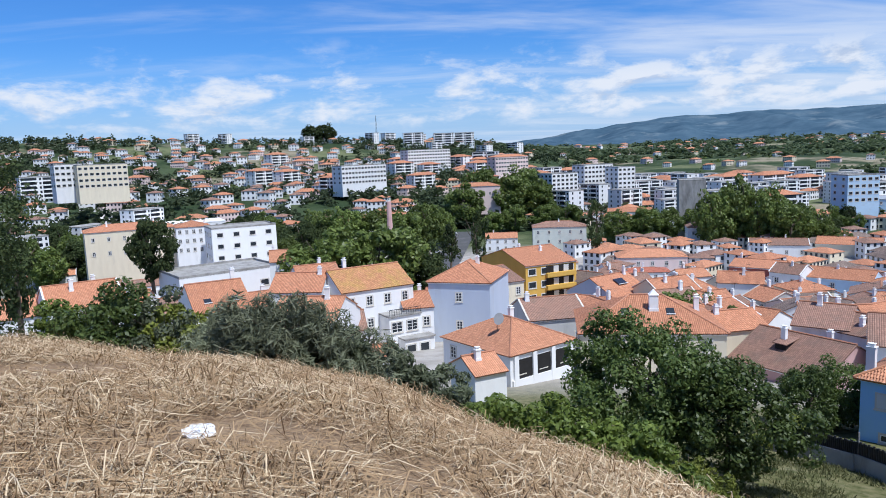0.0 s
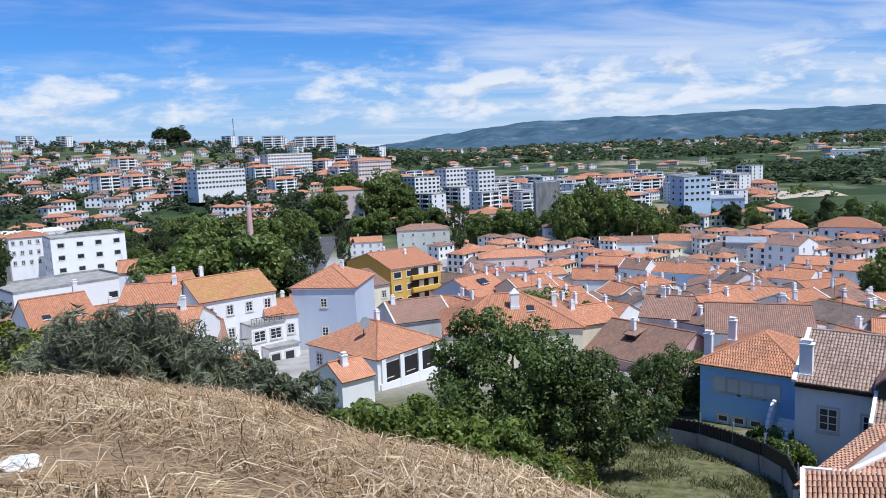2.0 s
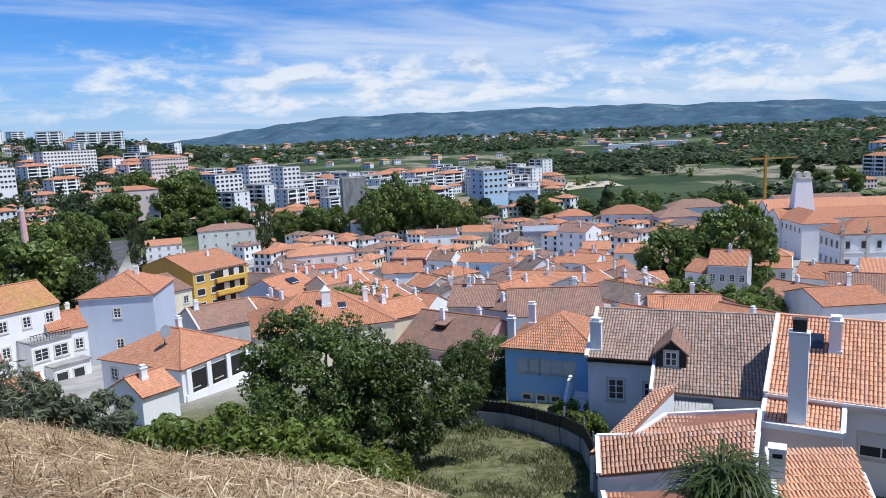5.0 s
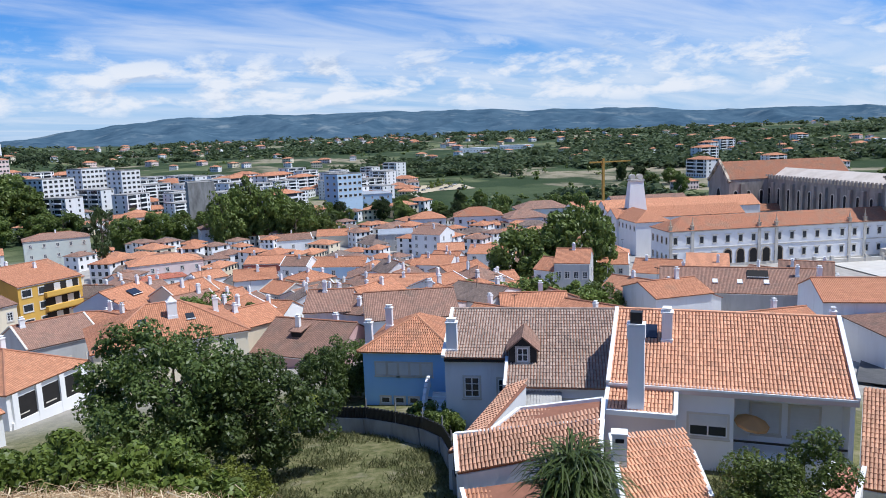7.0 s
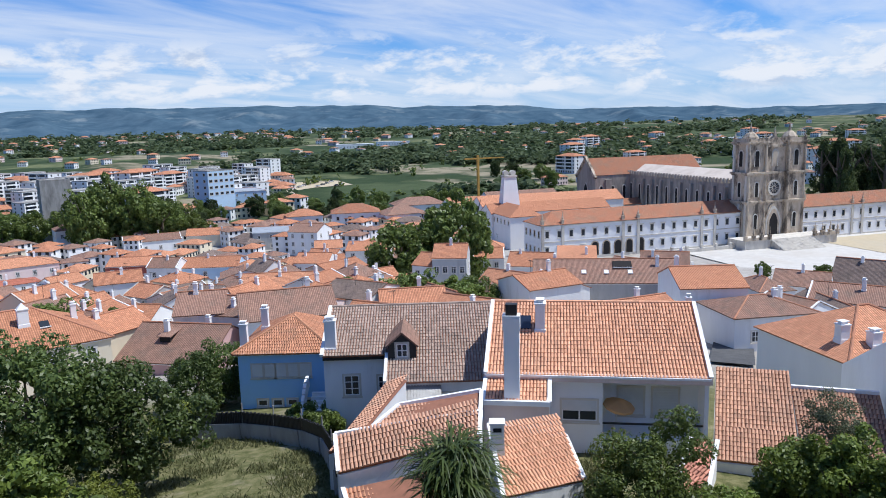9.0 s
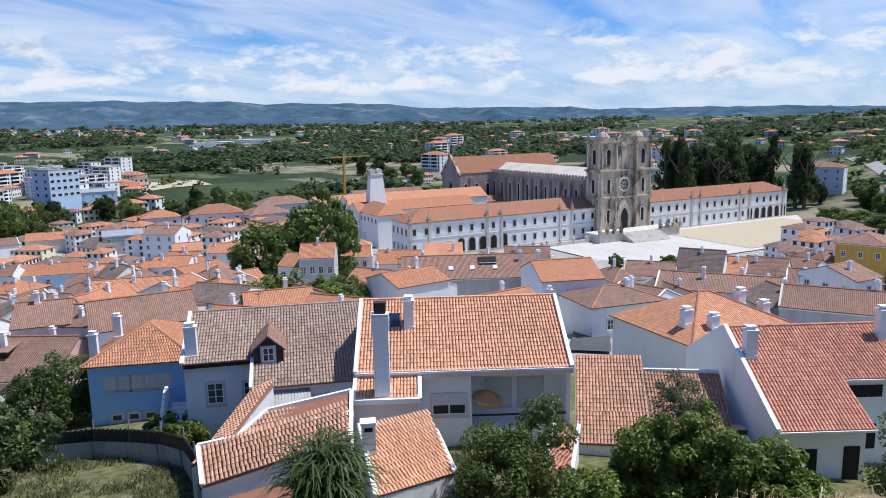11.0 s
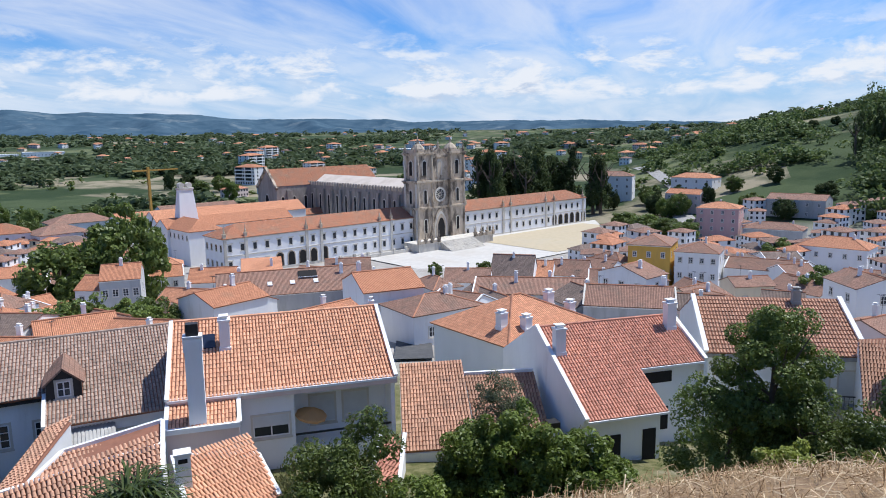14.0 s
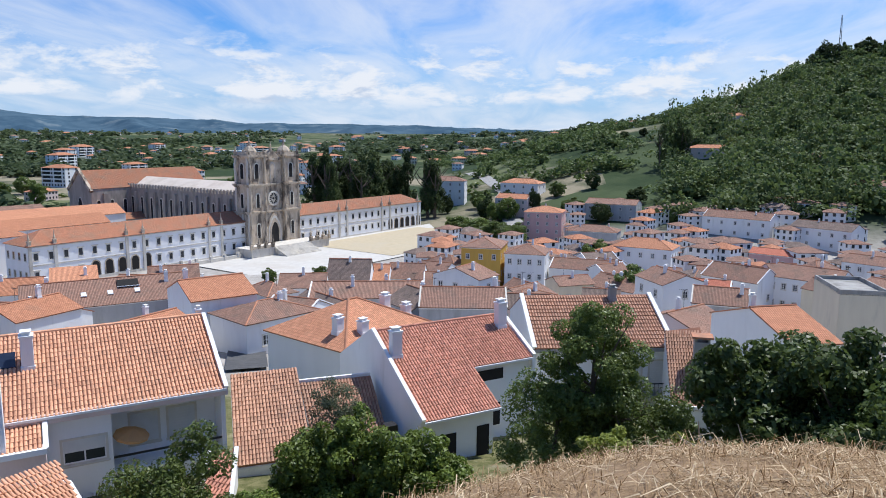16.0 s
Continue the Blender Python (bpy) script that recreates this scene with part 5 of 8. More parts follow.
def grey_house():
    x, y = spot(45.1, 48.8)
    ob = thing("house", x, y, 24.5, -45.1 - 2, "white house with lichened grey-brown tile roof and dark dormer", "house")
    W, D, H, R = 6.45, 10.0, 5.35, 2.0
    k = R / (D / 2)
    part("wall", walls_bm("gable", 2 * W, D, H, R, 6), M["white"], ob)
    xs = -2.0
    block("wall", xs, W, -2.7, 0, -6, H - 2.7 * k - 0.12, "white", ob)
    tiled(ob, (-W, -0.4, H - 0.4 * k), (xs, -0.4, H - 0.4 * k), (xs, D / 2, H + R), (-W, D / 2, H + R), "clay_grey", 80)
    tiled(ob, (xs, -3.1, H - 3.1 * k), (W, -3.1, H - 3.1 * k), (W, D / 2, H + R), (xs, D / 2, H + R), "clay_grey", 140)
    bm = bmesh.new()
    slab(bm, [(W, D + 0.4, H - 0.4 * k), (-W, D + 0.4, H - 0.4 * k), (-W, D / 2, H + R), (W, D / 2, H + R)], 0.14)
    part("roof_back", bm, M["roof_grey"], ob)
    bm = bmesh.new()
    for i in range(32):
        a = -W + 2 * W * i / 32
        tube(bm, (a, D / 2, H + R + 0.03), (a + 0.44, D / 2, H + R + 0.045), 0.13, 0.115, 7)
    part("ridge_cap", bm, M["clay_grey"], ob)
    bar("verge", (xs, -3.15, H - 3.1 * k + 0.05), (xs, -0.5, H - 0.4 * k + 0.08), 0.2, 0.14, "white_clean", ob)
    bar("verge", (-W - 0.05, -0.4, H - 0.4 * k), (-W - 0.05, D / 2, H + R), 0.25, 0.18, "white_clean", ob)
    bar("eaves_board", (-W, -0.28, H - 0.4 * k - 0.28), (xs, -0.28, H - 0.4 * k - 0.28), 0.2, 0.12, "metal", ob, "dark eaves board")
    chimney(ob, -W + 0.5, 0.55, H + 0.1, 2.0, 0.75, 0.6)
    window(ob, -4.55, 0, 2.2, 1.05, 1.45)
    window(ob, -2.35, 0, 2.2, 0.7, 1.35)
    window(ob, 2.0, -2.7, 1.9, 1.5, 1.25)
    window(ob, 4.5, -2.7, 2.2, 0.8, 0.9, 0, "plain")
    # dormer
    d0, z0 = -0.9, H - 0.9 * k + 0.1
    bm = bmesh.new()
    prof = [(-0.95, z0 - 0.3), (0.95, z0 - 0.3), (0.95, z0 + 0.95), (0, z0 + 1.75), (-0.95, z0 + 0.95)]
    a = [bm.verts.new((p - 0.9, d0, z)) for p, z in prof]
    b = [bm.verts.new((p - 0.9, d0 + 3.6, z)) for p, z in prof]
    bm.faces.new(a)
    for i in range(5):
        j = (i + 1) % 5
        bm.faces.new((a[j], a[i], b[i], b[j]))
    bmesh.ops.recalc_face_normals(bm, faces=bm.faces)
    dm = part("dormer", bm, M["metal"], ob, "dark slate-clad dormer")
    bm = bmesh.new()
    for s in (-1, 1):
        pts = [(-0.9 + s * 1.15, d0 - 0.2, z0 + 0.84), (-0.9 + s * 1.15, d0 + 3.4, z0 + 0.84), (-0.9, d0 + 3.4, z0 + 1.86), (-0.9, d0 - 0.2, z0 + 1.86)]
        slab(bm, pts if s > 0 else [pts[1], pts[0], pts[3], pts[2]], 0.1)
    part("dormer_roof", bm, M["roof_brown"], dm)
    window(dm, -0.9, d0 - 0.01, z0 + 0.05, 0.75, 0.95, 0, "std")
    # lean-to of corrugated sheet in the angle
    le = block("porch", xs + 0.1, xs + 3.6, -4.2, -2.7, -6, 3.2, "white", ob)
    bm = bmesh.new()
    n = 18
    for i in range(n):
        a0, a1 = xs + 0.1 + 3.6 * i / n, xs + 0.1 + 3.6 * (i + 0.55) / n
        slab(bm, [(a0, -4.4, 3.25), (a1, -4.4, 3.25), (a1, -2.7, 3.75), (a0, -2.7, 3.75)], 0.06)
    slab(bm, [(xs, -4.4, 3.2), (xs + 3.7, -4.4, 3.2), (xs + 3.7, -2.7, 3.7), (xs, -2.7, 3.7)], 0.05)
    part("porch_roof", bm, M["fibre"], ob, "corrugated fibre-cement sheet")


grey_house()


def blue_house():
    x, y = spot(34.6, 59.5)
    ob = thing("house", x, y, 21.9, -34.6 - 14, "sky-blue house with weathered hipped tile roof", "house")
    w, d, h, rh = 7.9, 9.0, 5.35, 2.0
    part("wall", walls_bm("hip", w, d, h, rh, 6), M["blue"], ob)
    f = roof_pts("hip", w, d, h, rh, 0.4)
    a = f[0]
    tiled(ob, a[0], a[1], a[2] if len(a) > 3 else a[2], a[3] if len(a) > 3 else a[2], "clay_orange", 120)
    bm = bmesh.new()
    for pts in f[1:]:
        slab(bm, pts, 0.14)
    part("roof_sides", bm, M["roof_orange"], ob)
    bm = bmesh.new()
    for s in (-1, 1):
        tube(bm, (s * (w / 2 + 0.4), -0.4, h - 0.1), (0, w / 2, h + rh), 0.12, 0.12, 6)
    part("ridge_cap", bm, M["clay_orange"], ob)
    block("eaves", -w / 2 - 0.3, w / 2 + 0.3, -0.32, 0.0, h - 0.32, h - 0.12, "white_clean", ob)
    for i in range(5):
        window(ob, -2.35 + i * 0.98, 0, 3.1, 0.93, 1.05, 0, "shutter")
    for i in range(4):
        window(ob, -2.1 + i * 1.25, 0, 0.55, 0.8, 0.55, 0, "plain")
    block("plinth", -w / 2 - 0.04, w / 2 + 0.04, -0.06, 0, -6, -0.15, "concrete", ob)
    chimney(ob, -w / 2 + 0.35, 1.0, h + 0.1, 1.9, 0.62, 0.5)
    chimney(ob, -w / 2 + 1.2, 4.8, h + 0.7, 1.7, 0.6, 0.5)
    # white outside stair with a curved parapet
    st = new("outside_stair")
    st.matrix_basis = ob.matrix_basis @ pose(w / 2 - 0.4, -0.2, -0.4)
    tagged(st, "white rendered outside stair with curved parapet", "stair")
    for i in range(9):
        block("step", -1.5 + i * 0.02, 0.4, -3.0 + i * 0.3, -2.7 + i * 0.3, -2.5, 0.2 + i * 0.26, "white_clean", st)
    pts = [(-1.7, -3.2 + t * 3.1, 0.4 + 2.5 * math.sin(t * math.pi / 2)) for t in [i / 8 for i in range(9)]]
    for i in range(8):
        bar("parapet", pts[i], pts[i + 1], 0.25, 0.75, "white_clean", st)


blue_house()


def red_house():
    x, y = spot(83.7, 41.6)
    ob = thing("house", x, y, 23.6, -57.0, "white house with salmon-red barrel-tile roof and stepped eaves", "house")
    W, s1, H, R, D = 10.4, 5.3, 4.35, 3.75, 13.5
    k = R / 7.5
    y2 = 3.3
    h2 = H + k * y2
    block("wall", 0.25, s1, 0.4, D, -6, H - 0.2, "white_clean", ob)
    block("wall", s1, W, y2 + 0.4, D, -6, h2 - 0.25, "white_clean", ob)
    bm = bmesh.new()
    prof = [(0.4, -6), (D, -6), (D, H + 0.6), (7.5, H + R + 0.2), (0.1, H + 0.1), (0.1, H - 0.3), (0.4, H - 0.3)]
    for x0, x1 in ((-0.02, 0.25),):
        a = [bm.verts.new((x0, p, z)) for p, z in prof]
        b = [bm.verts.new((x1, p, z)) for p, z in prof]
        bm.faces.new(a)
        bm.faces.new(b[::-1])
        for i in range(len(a)):
            j = (i + 1) % len(a)
            bm.faces.new((a[j], a[i], b[i], b[j]))
    bmesh.ops.recalc_face_normals(bm, faces=bm.faces)
    part("gable_wall", bm, M["white"], ob, "weathered white gable wall")
    block("gable_wall", W, W + 0.25, y2, D, -6, h2 + 0.1, "white", ob)
    tiled(ob, (0.25, 0, H), (s1 + 0.3, 0, H), (s1 + 0.3, 7.5, H + R), (0.25, 7.5, H + R), "clay_red", 160)
    tiled(ob, (s1 + 0.3, y2, h2), (W, y2, h2), (W, 7.5, H + R), (s1 + 0.3, 7.5, H + R), "clay_red", 0)
    bm = bmesh.new()
    slab(bm, [(W, 13.8, H + 0.6), (0.25, 13.8, H + 0.6), (0.25, 7.5, H + R), (W, 7.5, H + R)], 0.14)
    part("roof_back", bm, M["roof_red"], ob)
    bar("verge", (0.12, -0.05, H + 0.05), (0.12, 7.5, H + R + 0.12), 0.26, 0.18, "white_clean", ob)
    bar("verge", (W + 0.1, y2, h2 + 0.05), (W + 0.1, 7.5, H + R + 0.12), 0.26, 0.18, "white_clean", ob)
    bar("gutter", (0.2, -0.08, H - 0.12), (s1 + 0.3, -0.08, H - 0.12), 0.12, 0.1, "white_clean", ob)
    bar("gutter", (s1 + 0.3, y2 - 0.08, h2 - 0.12), (W, y2 - 0.08, h2 - 0.12), 0.12, 0.1, "white_clean", ob)
    bm = bmesh.new()
    for i in range(26):
        tube(bm, (W * i / 26, 7.5, H + R + 0.04), (W * (i + 1.08) / 26, 7.5, H + R + 0.055), 0.13, 0.115, 7)
    part("ridge_cap", bm, M["clay_red"], ob)
    chimney(ob, 0.75, 5.2, H + 5.2 * k, 1.6, 0.7, 0.6)
    chimney(ob, W - 0.7, 6.4, H + 6.4 * k, 1.7, 0.7, 0.6)
    for x0, x1, y0, z0, z1, nm in ((0.9, 2.6, 0.4, 1.2, 3.1, "garage_door"), (4.1, 5.0, 0.4, 0.9, 3.2, "door"), (5.9, 8.2, y2 + 0.4, h2 - 1.3, h2 - 0.55, "window_band"), (6.4, 8.0, y2 + 0.4, 1.4, 3.0, "door")):
        block(nm, x0, x1, y0 - 0.04, y0 + 0.1, z0, z1, "dark", ob, "dark brown panelled opening")
    block("flue", -1.5, -1.0, 1.5, 2.0, -3, 3.4, "white_clean", ob)
    block("flue_cap", -1.6, -0.9, 1.4, 2.1, 3.4, 3.9, "metal", ob)


red_house()


def lean_roof(label, el, er, tr, tl, clayname, wall="white", drop=6.0, n=0, edge="white_clean", rims=(0, 1, 1, 1)):
    """A low house under one slope: the corners as (bearing, distance, height), eave left and right, top right and left."""
    P = [Vector((*spot(a, r), z)) for a, r, z in (el, er, tr, tl)]
    c = sum(P, Vector()) / 4
    base = Vector((c.x, c.y, c.z - drop))
    ob = thing("outbuilding", *base, 0, label, "house")
    Q = [p - base for p in P]
    bm = bmesh.new()
    top = [bm.verts.new(q - Vector((0, 0, 0.16))) for q in Q]
    bot = [bm.verts.new((q.x, q.y, -1.0)) for q in Q]
    bm.faces.new(top)
    for i in range(4):
        j = (i + 1) % 4
        bm.faces.new((top[i], bot[i], bot[j], top[j]))
    bmesh.ops.recalc_face_normals(bm, faces=bm.faces)
    part("wall", bm, M[wall], ob)
    tiled(ob, *Q, clayname, n)
    for i in range(4):
        if rims[i]:
            bar("coping", Q[i], Q[(i + 1) % 4], 0.22, 0.16, edge, ob)
    return ob


lean_roof("long low outbuilding with tiled slope and white coping", (38.3, 34.2, 28.35), (50.1, 34.4, 29.75), (50.3, 36.8, 30.05), (38.2, 36.7, 29.25), "clay_brown", n=120)
lean_roof("low outbuilding behind with tiled slope", (40.0, 37.2, 28.6), (50.2, 37.2, 29.3), (50.4, 39.8, 30.1), (43.6, 39.8, 29.4), "clay_brown")
lean_roof("brown-tiled lean-to beside the white house", (37.6, 37.4, 28.0), (39.6, 36.9, 28.6), (44.2, 43.5, 29.6), (42.6, 44.8, 29.0), "clay_brown", rims=(0, 0, 0, 0))
lean_roof("lower shed roof with orange sheet tiles", (39.3, 31.4, 27.2), (47.5, 31.6, 27.6), (49.9, 33.9, 28.7), (38.6, 33.7, 27.7), "clay_orange", rims=(0, 0, 0, 1))
lean_roof("small orange-tiled annexe with white coping", (52.0, 30.9, 28.4), (58.7, 33.6, 28.0), (57.2, 36.6, 28.85), (50.9, 34.8, 30.2), "clay_bright", n=120)
f_ = thing("chimney_stack", *spot(51.6, 33.4), 27.5, -50, "white rendered chimney with dark vent", "chimney")
block("shaft", -0.33, 0.33, -0.3, 0.3, -1.0, 3.4, "white_clean", f_)
block("vent", -0.2, 0.2, -0.32, 0.32, 3.05, 3.25, "dark", f_)
block("cap", -0.38, 0.38, -0.35, 0.35, 3.4, 3.5, "white_clean", f_)
lean_roof("house with weathered brown barrel tiles", (68.8, 41.8, 25.9), (74.9, 41.8, 26.1), (73.8, 48.8, 29.3), (68.75, 48.8, 29.1), "clay_brown", n=60, rims=(0, 0, 0, 0))
lean_roof("house with old grey-brown tiles", (75.1, 42.4, 26.0), (81.2, 42.4, 26.2), (79.6, 47.8, 28.9), (74.0, 47.8, 28.6), "clay_brown", rims=(0, 0, 1, 0))
lean_roof("red metal porch roof over a side door", (65.9, 36.6, 26.3), (68.2, 35.6, 26.1), (69.0, 40.2, 27.7), (67.1, 40.2, 27.8), "clay_red", rims=(0, 1, 0, 1))
house("white house with bright orange hipped roof and paired chimneys", 81.6, 62.9, 46, 11.5, 10.5, 7.0, "hip", 2.6, "white_clean", "roof_bright", 1, 3, 2, z=20.3, style="plain", win=(1.0, 0.7), chim=[(-4.2, 2.6, 1.2, 0.8, 0.7), (-2.6, 1.2, 1.0, 0.8, 0.7), (3.2, 4.2, 1.2, 0.8, 0.7), (4.4, 2.6, 0.9, 0.8, 0.7)], base=10)


def brown_house():
    x, y = spot(98.3, 57.6)
    ob = thing("house", x, y, 23.3, -98.3 + 16, "white house with brown corrugated tile roof and iron balcony", "house")
    W, D, H, R = 5.6, 12.0, 5.3, 2.6
    part("wall", walls_bm("gable", 2 * W, D, H, R, 7), M["white"], ob)
    k = R / (D / 2)
    tiled(ob, (-W, -0.5, H - 0.5 * k), (W, -0.5, H - 0.5 * k), (W, D / 2, H + R), (-W, D / 2, H + R), "clay_brown", 0, 0.24, 0.5)
    bm = bmesh.new()
    slab(bm, [(W, D + 0.4, H - 0.4 * k), (-W, D + 0.4, H - 0.4 * k), (-W, D / 2, H + R), (W, D / 2, H + R)], 0.14)
    part("roof_back", bm, M["roof_brown"], ob)
    for s in (-1, 1):
        bar("verge", (s * W, -0.5, H - 0.5 * k), (s * W, D / 2, H + R + 0.05), 0.35, 0.2, "white_clean", ob)
    block("eaves", -W, W, -0.5, 0, H - 0.6, H - 0.3, "concrete", ob)
    for xx in (2.6, 4.4):
        window(ob, xx, 0, 1.6, 1.1, 2.2, 0, "shutter")
    bl = block("balcony", 1.6, W + 0.6, -1.3, 0, 1.15, 1.4, "concrete", ob)
    for i in range(15):
        bm = bmesh.new()
        tube(bm, (1.7 + i * 0.31, -1.22, 1.4), (1.7 + i * 0.31, -1.22, 2.3), 0.018, 0.018, 5)
        part("baluster", bm, M["metal"], bl)
    bar("rail", (1.6, -1.22, 2.3), (W + 0.6, -1.22, 2.3), 0.06, 0.06, "metal", bl)
    chimney(ob, 2.2, D / 2 - 0.6, H + R - 0.2, 0.9, 0.6, 0.6, "concrete")
    return ob


brown_house()
lean_roof("brown-tiled annexe with white gutter", (103.6, 52.5, 25.7), (107.6, 52.0, 26.2), (105.4, 59.5, 30.0), (102.9, 59.0, 29.6), "clay_brown", rims=(1, 0, 0, 0))
f_ = thing("chimney_stack", *spot(105.6, 55.8), 26.6, -100, "stained grey chimney with hooded cap", "chimney")
block("shaft", -0.55, 0.55, -0.5, 0.5, -1.5, 3.3, "concrete", f_)
block("hood", -0.75, 0.75, -0.65, 0.65, 3.6, 3.75, "clay_cap", f_)
for sx in (-0.45, 0.45):
    block("hood_post", sx - 0.09, sx + 0.09, -0.4, 0.4, 3.3, 3.6, "concrete", f_)

# retaining wall with a dark slatted fence round the terrace garden
FENCE = ((25.6, 53.2), (28.3, 52.2), (31.0, 50.8), (33.4, 48.6), (35.6, 46.4), (37.2, 43.8), (37.9, 40.0), (38.2, 36.2))


def fence():
    w_ = thing("retaining_wall", *spot(33, 48), 22.0, 0, "stained concrete retaining wall above the gardens", "wall")
    f_ = thing("fence", *spot(33, 48), 22.0, 0, "dark weathered slatted fence on the retaining wall", "fence")
    o = Vector((*spot(33, 48), 22.0))
    n = 0
    for i in range(len(FENCE) - 1):
        a, b = [Vector((*spot(*FENCE[j]), 0)) for j in (i, i + 1)]
        za, zb = [max(ground_z(v.x, v.y), 23.2) for v in (a, b)]
        a.z, b.z = za + 1.15, zb + 1.15
        bm = bmesh.new()
        rim(bm, a - o - Vector((0, 0, 3.0)), b - o - Vector((0, 0, 3.0)), 0.3, 3.0)
        part("wall_panel", bm, M["concrete"], w_)
        L = (b - a).length
        k = max(2, int(L / 0.13))
        for j in range(k):
            p = a.lerp(b, (j + 0.5) / k) - o
            block("slat", p.x - 0.05, p.x + 0.05, p.y - 0.05, p.y + 0.05, p.z, p.z + 0.85 + 0.06 * math.sin(j * 2.3), "metal", f_)
        p = a - o
        bm = bmesh.new()
        tube(bm, (p.x, p.y, p.z - 0.5), (p.x, p.y, p.z + 1.5), 0.05, 0.05, 6)
        part("post", bm, M["concrete"], f_)
        bar("fence_rail", a - o + Vector((0, 0, 0.5)), b - o + Vector((0, 0, 0.5)), 0.08, 0.08, "metal", f_)


fence()

# ---- the town, house by house ----
TALL = house("tall white rendered house with lichened tile roof and balcony", -5.2, 104.4, 25, 11.6, 10, 10, "gable", 2.5, "white", "roof_lichen", 3, 4, 2, z=15.9, base=9, chim=[(-2.9, 5.5, 1.5)])
house("white house tinted blue-grey for shade, with orange hipped roof", 1.3, 110.4, -18, 10.1, 12, 9, "hip", 2.5, "white_shade_tint", "roof_orange", 2, 1, 0, z=16.1, base=9, chim=[(1.3, 6.6, 1.3)])
VERANDA = house("white house with orange hipped roof and veranda", 8.0, 76.4, 45, 9.7, 11.5, 6, "hip", 2.4, "white_clean", "roof_bright", 2, 3, 3, z=17.9, base=9, chim=[(1.2, 6.3, 1.5)])
OCHRE = house("ochre yellow apartment house with recessed balconies", 8.8, 165.4, 35, 14.1, 20, 9, "gable", 2.8, "ochre", "roof_orange", 3, 4, 0, z=10.0, base=9, style="plain", win=(2.0, 1.45), chim=[(1.8, 7.0, 0.9), (-1.0, 12.0, 1.0)])
SOLAR = house("pale gabled house with solar panel on tiled roof", 15.1, 136.9, 50, 10.2, 12, 6, "gable", 3, "white_shade_tint", "roof_orange", 2, 2, 0, chim=[(3.8, 5.4, 1.3)])
house("old grey house with sagging brown tiles", 9.3, 95.4, 20, 8.4, 9, 5, "gable", 2, "grey", "roof_brown", 1, 3, 1, chim=[(-3.1, 4.0, 0.9)])
house("cream house with weathered brown roof", 4.7, 130.4, 32, 10.4, 14, 7, "gable", 2, "cream", "roof_brown", 2, 4, 1, z=14.0, base=9, chim=[(-3.9, 7.7, 1.1)])
WIDE = house("wide house with orange-brown hipped roof and skylights", 16.6, 80.4, 8, 15.7, 12, 6, "hip", 3, "cream", "roof_orange", 2, 4, 2, z=18.6, base=9, chim=[(5.9, 6.6, 1.5)])
PINK = house("long faded pink house with brown tile roof", 25.3, 82.4, -35, 11.3, 11, 5.5, "gable", 2.8, "pink", "roof_brown", 1, 4, 1, z=15.3, base=9, chim=[(-1.4, 3.8, 1.5), (2.2, 6.6, 1.0)])
house("white house with weathered brown roof", 35.2, 83.4, 5, 11.2, 10, 5, "gable", 2.2, "white", "roof_brown", 1, 4, 1, chim=[(2.8, 5.5, 1.1)])
house("low house with fresh orange tiles", 34.4, 143.4, -10, 15.1, 8, 5, "gable", 1.8, "white", "roof_bright", 1, 4, 1, chim=[(0.0, 2.8, 0.9), (0.8, 4.8, 1.0)])
house("pale blue house with recessed upper veranda", 29.0, 206.9, -15, 18.2, 10, 7, "gable", 2.0, "lightblue", "roof_orange", 2, 3, 1, chim=[(0.0, 4.5, 0.9)])
house("brick-red rendered terrace house with white window frames", 23.9, 231.4, -15, 15.1, 12, 7, "gable", 1.6, "red", "roof_orange", 2, 4, 2, chim=[(-5.7, 6.6, 1.5)])
house("long pale pink house with white window surrounds", 16.6, 246.9, 8, 22.8, 12, 8, "hip", 2, "palepink", "roof_bright", 2, 5, 2, chim=[(5.7, 5.4, 1.3)])
house("white house with glazed gallery under a red roof", 16.1, 222.4, 10, 14.7, 8, 6, "hip", 0.8, "white_clean", "roof_red", 2, 5, 2, chim=[(0.0, 4.4, 1.3)])
house("pale green three-storey townhouse with grey stone trim", 9.5, 308.9, 3, 22.7, 12, 12, "hip", 2, "palegreen", "roof_brown", 3, 5, 3, chim=[(0.0, 5.4, 0.9)])
house("small white house with fresh orange roof", 4.9, 323.9, 0, 14.5, 9, 6, "gable", 2, "white", "roof_bright", 2, 4, 1, chim=[(-3.6, 5.0, 1.1)])
house("white villa with hipped brown roof", 20.7, 328.4, 8, 17.3, 12, 9, "hip", 2.6, "white", "roof_brown", 2, 4, 2, chim=[(-6.5, 4.2, 1.1), (7.3, 7.2, 1.0)])
house("long white building with orange roof", 14.9, 428.4, 0, 25.2, 11, 7, "gable", 1.8, "white_clean", "roof_orange", 2, 6, 1)
house("low white house with brown tile roof", 25.5, 302.9, 5, 21.4, 10, 5, "gable", 2, "white", "roof_brown", 1, 4, 1, chim=[(2.7, 5.5, 1.3)])
house("cream house with orange tile roof", 29.9, 308.4, -5, 22.4, 11, 5, "gable", 2.2, "cream", "roof_orange", 1, 4, 1, chim=[(2.8, 3.8, 0.9), (-2.0, 6.6, 1.0)])
house("grey house with sheet-metal roof", 34.1, 289.4, 0, 14.1, 12, 7, "gable", 1.5, "grey", "zinc", 2, 3, 1, chim=[(1.8, 6.6, 1.1)])
house("white three-storey gabled house", 36.5, 269.4, -30, 12.3, 12, 9, "gable", 2.4, "white", "roof_brown", 3, 3, 2, chim=[(1.5, 4.2, 1.5), (-0.7, 7.2, 1.0)])
